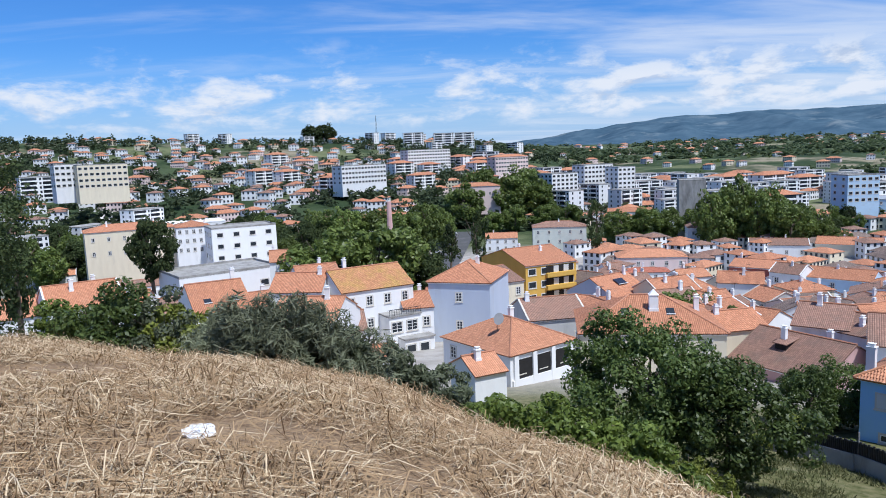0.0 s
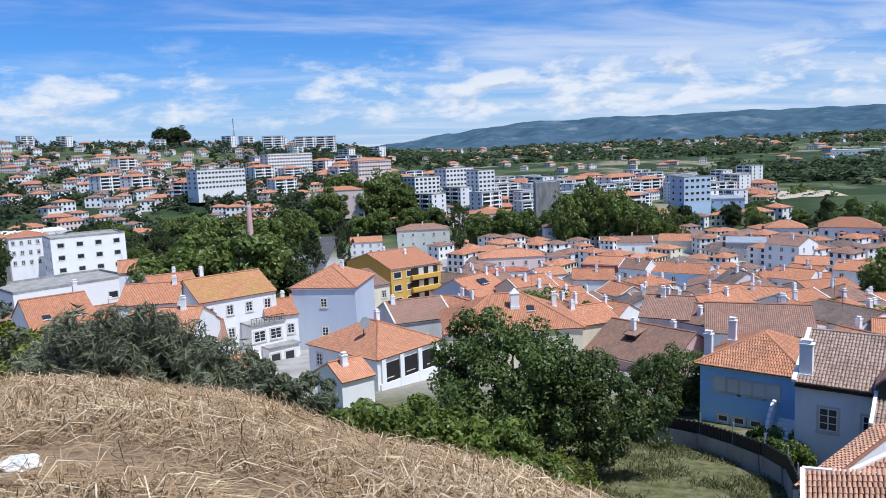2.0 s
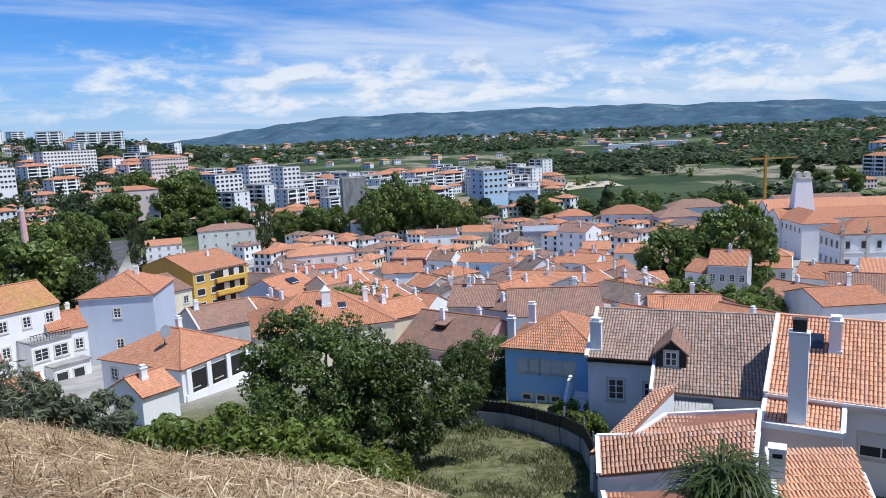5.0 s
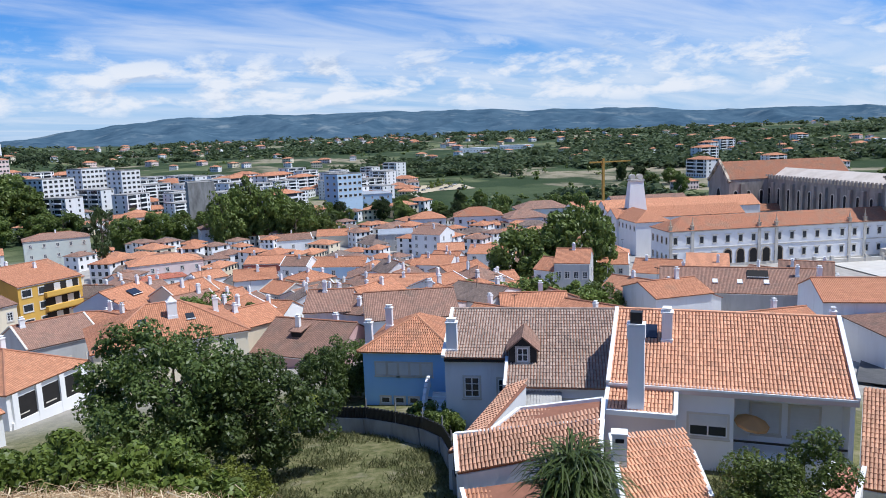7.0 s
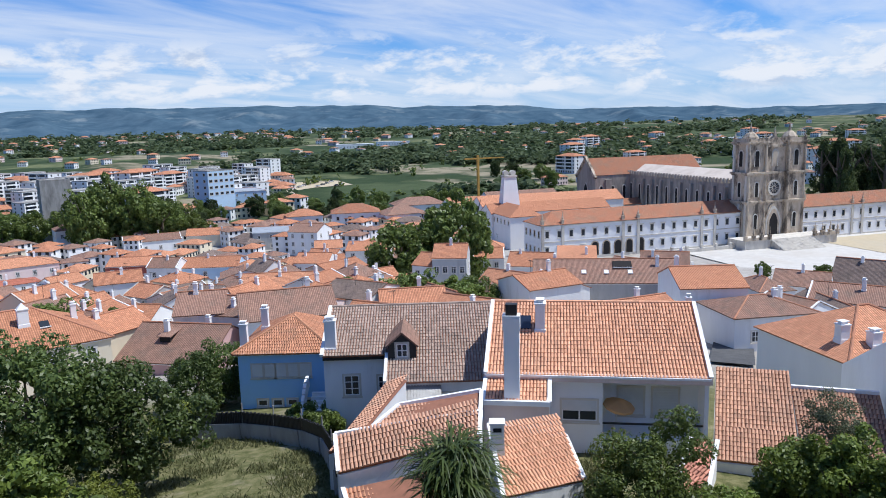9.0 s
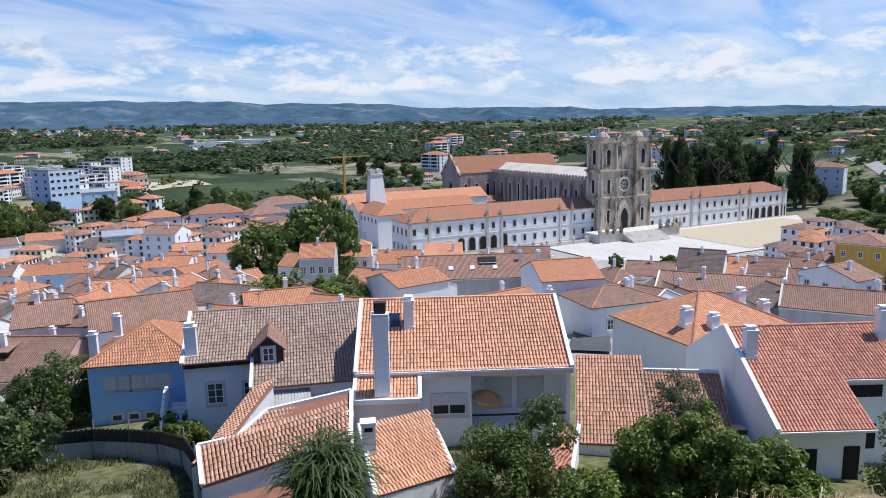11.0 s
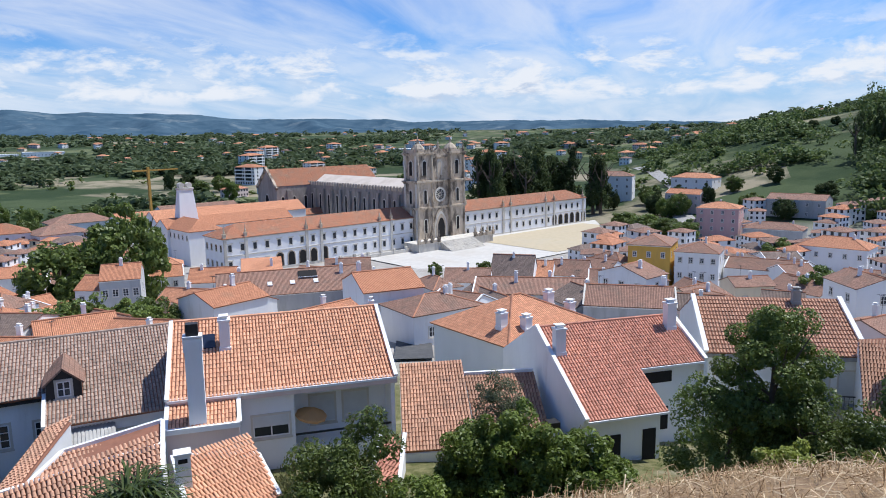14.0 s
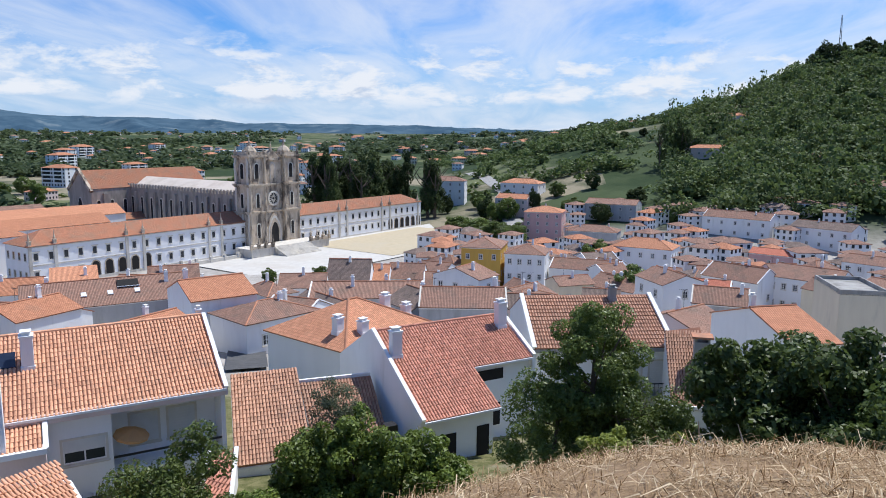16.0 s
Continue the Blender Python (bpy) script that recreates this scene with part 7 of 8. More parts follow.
for i, (az, r, h, sp, lf) in enumerate(((-25.2, 29.0, 3.2, 2.0, "leaf_fig"), (-22.2, 28.5, 3.0, 2.0, "leaf_olive"), (-20.6, 28.0, 2.7, 1.7, "leaf_yellow"), (-33.0, 34.0, 8.5, 2.6, "leaf_dark"), (-28.5, 32, 2.4, 1.5, "leaf_bush"))):
    tree("bush" if h < 5 else "cypress_tree", "dark evergreen shrub beyond the straw crest", *spot(az, r), h, sp, lf, 60 + i, 54, 8000, 0.11, "dome" if h < 5 else "column", 0.02, category="bush" if h < 5 else "tree", clump_r=0.3)


def blades(name, label, az, r, h, spread, n, width, leaf, seed, droop=0.6, category="plant", z=None):
    """Arching strap leaves from many stems: reeds, yucca."""
    rng = np.random.default_rng(seed)
    x, y = spot(az, r)
    z = ground_z(x, y) if z is None else z
    ob = thing(name, x, y, z, 0, label, category)
    v, f = [], []
    for i in range(n):
        a = rng.uniform(0, 2 * np.pi)
        q = spread * np.sqrt(rng.uniform()) * 0.8
        b = np.array([np.cos(a) * q, np.sin(a) * q, 0.0])
        hh = h * rng.uniform(0.25, 1.0) * (1 - 0.35 * q / spread)
        t = rng.uniform(0, 2 * np.pi)
        d = np.array([np.cos(t), np.sin(t), 0])
        s = np.array([-np.sin(t), np.cos(t), 0]) * width / 2
        L = h * rng.uniform(0.25, 0.45)
        p0 = b + np.array([0, 0, hh * 0.85])
        pts = [p0, p0 + d * L * 0.4 + [0, 0, L * 0.45], p0 + d * L * 0.85 + [0, 0, L * (0.5 - droop * 0.5)], p0 + d * L * 1.15 + [0, 0, L * (0.35 - droop)]]
        k = len(v)
        for j, p in enumerate(pts):
            w = (1.0, 1.0, 0.7, 0.1)[j]
            v += [p - s * w, p + s * w]
        for j in range(3):
            f.append((k + 2 * j, k + 2 * j + 1, k + 2 * j + 3, k + 2 * j + 2))
    me = fast_mesh("leaves", np.array(v), np.array(f))
    link("leaves", me, M[leaf], ob)
    bm = bmesh.new()
    rnd = random.Random(seed)
    for i in range(24):
        a, q = rnd.uniform(0, 6.3), spread * rnd.random() * 0.8
        tube(bm, (math.cos(a) * q, math.sin(a) * q, -0.3), (math.cos(a) * q * 1.1, math.sin(a) * q * 1.1, h * rnd.uniform(0.6, 0.9)), 0.02, 0.012, 5)
    tagged(part("stems", bm, M["bark"], ob), kind="stuff")
    return ob


for i, (az, r, h, sp) in enumerate(((-15.6, 23.5, 2.5, 1.6), (-12.8, 23.0, 3.0, 1.9), (-9.8, 22.6, 2.8, 1.8), (-13.6, 25.4, 3.2, 1.8), (-17.6, 25.5, 2.3, 1.5))):
    tree("reed_clump", "tall grey-green giant reeds below the crest", *spot(az, r), h, sp, "leaf_palm", 80 + i, 64, 7000, 0.05, "dome", 0.0, category="reeds", clump_r=0.34, aspect=7.0, droop=-0.5)
blades("yucca", "spiky grey-green yucca beside the outbuildings", 48.0, 28.8, 4.2, 1.5, 900, 0.085, "leaf_fig", 90, 0.22, z=28.4)

for i, (nm, az, r, h, sp, lf, z, lb, sh, n, sz) in enumerate((
        ("orange_tree", 36.4, 49.6, 3.3, 2.3, "leaf_bush", 22.8, "round glossy orange tree in a garden", "round", 5200, 0.17),
        ("orange_tree", 27.6, 62.0, 5.4, 2.4, "leaf_fig", 21.6, "dark citrus tree in a garden", "round", 4200, 0.2),
        ("orange_tree", 29.6, 64.0, 5.8, 2.3, "leaf_fig", 21.3, "dark citrus tree beside the blue house", "round", 4200, 0.2),
        ("pomegranate_bush", 25.9, 55.0, 3.2, 1.7, "leaf_yellow", 22.6, "yellowing shrub at the garden edge", "dome", 2600, 0.15),
        ("garden_bush", 28.0, 54.5, 1.5, 1.1, "leaf_yellow", 22.8, "yellow-green garden shrub behind the fence", "dome", 1500, 0.13),
        ("garden_bush", 30.2, 53.6, 1.6, 1.2, "leaf_bush", 22.9, "green garden shrub behind the fence", "dome", 1500, 0.13),
        ("garden_bush", 32.2, 52.4, 1.5, 1.2, "leaf_bush", 22.9, "green garden shrub behind the fence", "dome", 1500, 0.13),
        ("garden_bush", 34.0, 53.0, 1.2, 1.0, "leaf_yellow", 22.8, "low yellow-green garden shrub behind the fence", "dome", 1200, 0.13),
        ("conifer", 97.2, 36.6, 8.2, 2.5, "leaf_tree", 28.3, "tall dense bushy evergreen", "column", 17000, 0.15),
        ("conifer", 94.2, 35.8, 5.0, 2.6, "leaf_tree", 28.0, "dense evergreen beside a taller one", "dome", 6000, 0.15),
        ("conifer", 100.0, 35.6, 5.2, 2.8, "leaf_tree", 28.4, "dense dark evergreen shrub", "dome", 6000, 0.15),
        ("conifer", 103.2, 35.0, 3.6, 1.7, "leaf_tree", 28.6, "spreading dark evergreen shrub", "dome", 4200, 0.15),
        ("garden_tree", 64.4, 33.2, 5.4, 3.0, "leaf_tree", 25.8, "bushy dark-leaved garden tree before the loggia", "dome", 9000, 0.16),
        ("garden_tree", 74.5, 35.5, 4.0, 1.9, "leaf_bush", 26.4, "bright green leafy garden shrub", "dome", 5200, 0.19),
        ("garden_tree", 78.0, 35.0, 4.6, 2.0, "leaf_bush", 26.2, "bright green leafy garden tree", "dome", 5600, 0.19),
        ("garden_tree", 81.6, 34.0, 4.2, 1.9, "leaf_bush", 26.6, "leafy garden tree with dead branches", "dome", 5200, 0.19),
        ("garden_tree", 85.2, 33.5, 3.6, 1.6, "leaf_bush", 26.8, "leafy green shrub below the crest", "dome", 4200, 0.18),
        ("olive_tree", 76.8, 38.6, 5.6, 1.5, "leaf_olive", 26.2, "silvery olive tree rising above shrubs", "round", 4600, 0.10),
        ("garden_tree", 70.0, 32.0, 3.2, 1.4, "leaf_bush", 25.7, "small leafy shrub beside a porch", "round", 3200, 0.17),
        ("fig_tree", 110.0, 29.5, 5.0, 2.5, "leaf_fig", 32.2, "dark-leaved fig tree beyond the crest", "round", 7000, 0.22),
        ("fig_tree", 114.5, 28.5, 6.0, 3.0, "leaf_fig", 31.6, "large dark-leaved fig tree beyond the crest", "round", 9000, 0.22),
        ("fig_tree", 119.5, 27.5, 6.0, 2.8, "leaf_fig", 31.8, "dark-leaved fig tree beyond the crest", "round", 7000, 0.22),
        ("yellow_bush", 98.5, 24.5, 1.9, 1.2, "leaf_yellow", 33.0, "yellow-green sprouting bush at the crest", "dome", 2600, 0.14),
        ("yellow_bush", 103.6, 24.0, 1.5, 0.9, "leaf_yellow", 33.6, "small yellow-green bush at the crest", "dome", 1600, 0.14),
        ("yellow_bush", 19.5, 36.0, 2.2, 2.0, "leaf_yellow", 27.2, "yellow-green weeds on the slope", "dome", 2600, 0.15),
        ("yellow_bush", 14.5, 33.0, 2.2, 2.0, "leaf_yellow", 28.6, "yellow-green weeds on the slope", "dome", 2600, 0.15))):
    tree(nm, lb, *spot(az, r), h, sp, lf, 100 + i, 90, int(n * 3.2), sz * 0.66, sh, 0.1 if sh == "round" else 0.02, z=z, category="bush" if "bush" in nm else "tree", clump_r=0.28)

# dead branches at the crest
d_ = thing("dead_branches", *spot(106, 17.0), ground_z(*spot(106, 17.0)), 0, "bleached dead branches lying at the crest", "branches")
rnd = random.Random(5)
for i in range(9):
    bm = bmesh.new()
    a = rnd.uniform(1.7, 2.7)
    p = Vector((rnd.uniform(-0.5, 0.5), rnd.uniform(-0.7, 0.7), -0.1))
    q = p + Vector((math.cos(a) * rnd.uniform(0.3, 1.2), math.sin(a) * rnd.uniform(0.4, 1.4), rnd.uniform(0.4, 1.3)))
    m_ = p.lerp(q, 0.55) + Vector((rnd.uniform(-.15, .15), rnd.uniform(-.15, .15), 0.12))
    tube(bm, p, m_, 0.03, 0.022, 6)
    tube(bm, m_, q, 0.022, 0.006, 5)
    part("branch", bm, M["twig"], d_)


def straw():
    """Cut dry grass lying in tangles over the crest."""
    rng = np.random.default_rng(11)
    for nm, n, width, ln, ma, sd in (("dry_grass", 95000, 0.0075, 0.34, "straw", 1), ("bleached_grass", 26000, 0.009, 0.42, "straw_pale", 2)):
        v, f = [], []
        while len(f) < n * 2:
            az = rng.uniform(-40, 24) if rng.random() < 0.72 else rng.uniform(76, 122)
            r = 2.8 + 24 * rng.random() ** 1.25
            x, y = spot(az, r)
            lump = fbm(x, y, 0.45, 7.0)
            if lump + rng.normal() * 0.35 < (-0.1 if sd == 1 else 0.18):
                continue
            z = ground_z(x, y)
            if z < 35.3 + 1.5 * lump:
                continue
            t = rng.uniform(0, 2 * np.pi) if rng.random() < 0.6 else rng.normal() * 0.5 + 0.4
            L = ln * rng.uniform(0.4, 1.5)
            d = np.array([np.cos(t), np.sin(t), 0.0])
            s = np.array([-d[1], d[0], rng.normal() * 0.5]) * width * rng.uniform(0.5, 1.4) / 2
            up = abs(rng.normal()) * 0.10
            k = len(v)
            p = np.array([x, y, z + 0.015 + max(0, lump) * 0.10 * rng.random()])
            e = p + d * L
            e[2] = ground_z(e[0], e[1]) + up + 0.02
            m = (p + e) / 2 + np.array([0, 0, 0.03 + up * 0.6])
            v += [p - s, p + s, m - s, m + s, e - s * 0.4, e + s * 0.4]
            f += [(k, k + 1, k + 3, k + 2), (k + 2, k + 3, k + 5, k + 4)]
        ob = link(nm, fast_mesh(nm, np.array(v), np.array(f)), M[ma])
        tagged(ob, "cut dry grass lying in tangles on the hilltop", "dry grass", kind="stuff")


straw()


def weeds():
    """Rough tufts of weeds on the lower slope."""
    rng = np.random.default_rng(21)
    v, f = [], []
    while len(f) < 90000:
        az, r = rng.uniform(2, 60), rng.uniform(20, 52)
        if rng.random() < 0.15:
            az, r = rng.uniform(76, 120), rng.uniform(14, 27)
        x, y = spot(az, r)
        if fbm(x, y, 0.30, 9.0) + rng.normal() * 0.22 < 0.0:
            continue
        z = ground_z(x, y)
        h = rng.uniform(0.06, 0.34)
        t = rng.uniform(0, 2 * np.pi)
        s = np.array([np.cos(t), np.sin(t), 0]) * rng.uniform(0.02, 0.06)
        lean = np.array([rng.normal() * 0.15, rng.normal() * 0.15, h])
        p = np.array([x, y, z - 0.03])
        k = len(v)
        v += [p - s, p + s, p + lean + s * 0.3, p + lean - s * 0.3]
        f.append((k, k + 1, k + 2, k + 3))
    ob = link("weeds", fast_mesh("weeds", np.array(v), np.array(f)), M["weeds"])
    tagged(ob, "rough tufts of green and yellow weeds", "weeds", kind="stuff")


weeds()

# a white plastic bag caught on the straw
lx, ly = spot(-19.88, 7.7)
bm = bmesh.new()
bmesh.ops.create_icosphere(bm, subdivisions=3, radius=0.14)
for v in bm.verts:
    q = noise.fractal(v.co * 7.0, 1.0, 2.0, 4)
    v.co = Vector((v.co.x * 1.25 * (1 + 0.6 * q), v.co.y * (1 + 0.5 * q), max(-0.03, v.co.z * 0.5 * (1 + 0.7 * q))))
bag = part("plastic_bag", bm, M["plastic"], None)
bag.location = (lx, ly, ground_z(lx, ly) + 0.04)
tagged(bag, "crumpled white plastic bag lying on dry grass", "bag")

# ---- town trees ----
CROWN = {}


def town_tree(az, r, h, spread, kind="round", leaf="leaf_tree", z=None, label="leafy green tree among the roofs", name="tree", group=""):
    """A tree of the town; alike trees share a crown mesh and are scaled."""
    x, y = spot(az, r)
    v = int(abs(az * 7 + r)) % 3
    key = (kind, leaf, v)
    if key not in CROWN:
        n = {"round": 9000, "cone": 3200, "column": 3000, "layer": 3000}[kind]
        if kind == "layer":
            rng = np.random.default_rng(500 + v)
            c = []
            for i in range(46):
                hh = rng.uniform(-0.9, 0.95)
                t, q = rng.uniform(0, 6.28), rng.uniform(0.2, 1.0) * (0.75 - 0.4 * hh)
                c.append((np.cos(t) * q, np.sin(t) * q, hh))
            vv, ff = leaf_cloud(rng, np.array(c), np.full(46, 0.23), 3400, 0.085, 1.5, 0.1, 1.0)
            vv[:, 2] *= 0.9
            me = fast_mesh("crown", vv, ff)
        else:
            me = crown_mesh(300 + v * 11, 1.0, 1.0, 80, n, 0.082, 0.27 if kind == "round" else 0.2, kind)
        CROWN[key] = me
        tb = trunk_bm(v, 1.0, 0.028, 0.35, 5, 0.8)
        tm = bpy.data.meshes.new("trunk")
        tb.to_mesh(tm)
        tb.free()
        CROWN[key + ("t",)] = tm
    z = ground_z(x, y) if z is None else z
    ob = thing(name, x, y, z, (az * 53 + r * 7) % 360, label, "tree", group)
    t = link("trunk", CROWN[key + ("t",)], M["bark"], ob)
    t.scale = (h, h, h)
    c = link("crown", CROWN[key], M[leaf], ob)
    k = {"round": 0.46, "cone": 0.46, "column": 0.47, "layer": 0.46}[kind]
    c.scale = (spread, spread, h * k)
    c.location = (0, 0, h * (1 - k))
    return ob


# the two planes by the abbey's corner, the grove by the white houses, single cypresses
town_tree(44.0, 178, 17.5, 8.0, z=4.5, label="large round-crowned plane tree near the abbey")
town_tree(46.6, 186, 19, 7.5, z=4.0, label="large plane tree near the abbey corner")
town_tree(49.0, 184, 24, 8.0, z=4.0, label="tallest plane tree near the abbey corner")
town_tree(-9.0, 152, 18.5, 9.5, z=10.5, leaf="leaf_tree", label="wide dark tree between the white houses")
town_tree(-4.6, 156, 19.5, 9.0, z=10.0, leaf="leaf_tree", label="wide dark tree between the white houses")
town_tree(-1.6, 160, 15, 6.0, z=10.0, leaf="leaf_dark", label="dark tree between the white houses")
town_tree(-22.1, 182, 15, 5.0, z=17.5, leaf="leaf_dark", label="single dark round tree by the cream building")
town_tree(3.2, 240, 17, 3.2, "column", "leaf_dark", 8.0, "dark cypress standing between houses", "cypress_tree")
town_tree(0.7, 200, 10.5, 4.0, "cone", "leaf_dark", 14.5, "dark pyramidal cypress between houses", "cypress_tree")
town_tree(12.3, 270, 17, 3.4, "column", "leaf_dark", 8.0, "dark cypress before the white building", "cypress_tree")
town_tree(-31.0, 105, 12, 3.0, "column", "leaf_dark", 26.0, "dark cypress at the edge of town", "cypress_tree")
for az, r, h, s in ((21.0, 322, 24, 8), (22.6, 330, 29, 9), (24.4, 326, 26, 9), (26.2, 318, 20, 8), (27.6, 330, 17, 7), (29.3, 318, 10, 5), (19.4, 372, 14, 7), (16.0, 350, 16, 8), (14.0, 346, 15, 7), (17.8, 356, 15, 7),
                    (2.0, 420, 24, 11), (5.4, 440, 28, 13), (7.6, 450, 26, 12), (3.6, 470, 30, 14), (6.6, 480, 30, 14), (-3.0, 330, 19, 9), (-5.0, 345, 20, 9), (-7.4, 335, 21, 9), (-9.0, 350, 19, 8), (-1.2, 340, 22, 9), (0.2, 352, 17, 7), (8.6, 400, 15, 8), (10.2, 395, 15, 7), (6.0, 398, 14, 7), (4.2, 392, 12, 6)):
    town_tree(az, r, h, s, label="broad green park tree among town houses")
for i in range(40):
    rnd = random.Random(700 + i)
    az, r = -31 + 24 * rnd.random(), 300 + 110 * rnd.random()
    town_tree(az, r, rnd.uniform(11, 19), rnd.uniform(4.5, 7.5), leaf=("leaf_dark", "leaf_tree")[i % 2], label="dark tree of the wooded valley edge", group="valley trees")
for i in range(26):
    rnd = random.Random(800 + i)
    az, r = 75.4 + 10.5 * rnd.random(), 392 + 70 * rnd.random()
    town_tree(az, r, rnd.uniform(27, 38), rnd.uniform(6, 9), "layer", "leaf_dark", 0, "tall dark cedar behind the abbey", "cedar_tree", "cedars behind the abbey")
for i in range(22):
    rnd = random.Random(900 + i)
    az, r = rnd.uniform(52, 73), rnd.uniform(430, 620)
    town_tree(az, r, rnd.uniform(9, 16), rnd.uniform(4, 7), leaf=("leaf_dark", "leaf_tree")[i % 2], label="tree behind the abbey roofs", group="trees behind the abbey")
for az, r, h, s in ((40.2, 108, 7, 3.6), (42.6, 104, 7, 3.6), (45.5, 106, 8, 4), (48.6, 103, 7, 3.6), (50.2, 106, 7, 3.4), (18.6, 105, 8, 4.0), (20.8, 108, 7, 3.6), (22.4, 104, 6, 3), (101.0, 150, 9, 4.6), (91.6, 300, 9, 5), (98, 255, 9, 5), (87.0, 330, 8, 6), (88.6, 322, 8, 6), (90.2, 312, 8, 6), (72.0, 215, 4.5, 2), (76.0, 212, 5, 2.4)):
    town_tree(az, r, h, s, label="leafy garden tree between tiled roofs", group="garden trees")
for az in (93.4, 95.0, 96.6, 98.2, 99.8, 101.2):
    town_tree(az, 590, 6, 3.4, leaf="leaf_dark", label="small round tree in a row across the field", group="field trees")
for az, h, s, k in ((102.6, 26, 4, "column"), (103.6, 28, 5, "column"), (104.3, 22, 4, "column")):
    town_tree(az, 470, h, s, k, "leaf_dark", label="tall dark poplar below the hill", name="poplar_tree")
for i in range(9):
    town_tree(112.6 + 0.75 * i, 640 + 5 * (i % 3), (16, 22, 19, 13, 20)[i % 5], (7, 9, 6)[i % 3], leaf="leaf_dark", label="tall crowned tree on the hilltop", group="hilltop trees")
town_tree(-9.6, 1080, 24, 15, leaf="leaf_dark", label="clump of pines on the far hilltop", group="hilltop trees")
town_tree(-8.6, 1085, 26, 15, leaf="leaf_dark", label="clump of pines on the far hilltop", group="hilltop trees")


# ---- woods and scrub too many to count ----
def woods(name, label, n, pick, quads, seed, leaf, size):
    rng = np.random.default_rng(seed)
    unit = []
    for k in range(5):
        c = rng.normal(size=(7, 3)) * 0.42
        unit.append(leaf_cloud(rng, c, np.full(7, 0.55), quads, 0.42 * size, 1.3, 0.0)[0])
    vs = []
    got = 0
    while got < n:
        p = pick(rng)
        if p is None:
            continue
        az, r, h, s = p
        x, y = spot(az, r)
        z = ground_z(x, y)
        u = unit[int(rng.integers(5))]
        a = rng.uniform(0, 6.28)
        ca, sa = math.cos(a), math.sin(a)
        w = np.stack([(u[:, 0] * ca - u[:, 1] * sa) * s + x, (u[:, 0] * sa + u[:, 1] * ca) * s + y, (u[:, 2] * 0.5 + 0.42) * h + z], 1)
        vs.append(w)
        got += 1
    v = np.concatenate(vs)
    ob = link(name, fast_mesh(name, v, np.arange(len(v)).reshape(-1, 4)), M[leaf])
    tagged(ob, label, "woods", kind="stuff")


def pick_hill(rng):
    az, r = rng.uniform(103, 128), 345 + 420 * rng.random() ** 1.1
    x, y = spot(az, r)
    if az < 107 and r < 600 and fbm(x, y, 0.012, 4.0) < 0.05:
        return None
    return az, r, rng.uniform(8, 17), rng.uniform(5, 9)


def pick_slope(rng):
    az, r = rng.uniform(85, 106), rng.uniform(470, 980)
    x, y = spot(az, r)
    if fbm(x, y, 0.009, 8.0) + 0.5 * fbm(x, y, 0.03, 3.0) < 0.10 - 0.25 * max(0, (r - 640) / 340):
        return None
    return az, r, rng.uniform(5, 11), rng.uniform(4, 7)


def pick_nw(rng):
    az, r = rng.uniform(-36, 12), rng.uniform(400, 1250)
    x, y = spot(az, r)
    if fbm(x, y, 0.006, 1.0) + rng.normal() * 0.12 < 0.02 and rng.random() < 0.85:
        return None
    return az, r, rng.uniform(5, 11), rng.uniform(4, 8)


def pick_plain(rng):
    az, r = rng.uniform(4, 108), 440 * (2900 / 440) ** (rng.random() ** 0.8)
    x, y = spot(az, r)
    if fbm(x, y, 0.0030, 6.0) + 0.4 * fbm(x, y, 0.013, 2.0) < 0.14:
        return None
    return az, r, rng.uniform(5, 11) * (1 + r / 3500), rng.uniform(5, 10) * (1 + r / 2500)


def pick_spots(rng):
    az, r = rng.uniform(-34, 112), 430 * (2600 / 430) ** rng.random()
    return az, r, rng.uniform(4, 9), rng.uniform(3, 6)


woods("hillside_woods", "dense green woods on the southern hill", 1500, pick_hill, 170, 31, "leaf_hill", 0.52)
woods("slope_woods", "hedges and copses on the sloping fields", 620, pick_slope, 70, 35, "leaf_hill", 0.8)
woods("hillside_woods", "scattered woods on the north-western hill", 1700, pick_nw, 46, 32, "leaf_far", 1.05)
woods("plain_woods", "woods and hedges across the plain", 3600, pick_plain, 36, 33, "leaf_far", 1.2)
woods("scattered_trees", "single trees scattered over the plain", 520, pick_spots, 30, 34, "leaf_tree", 1.2)


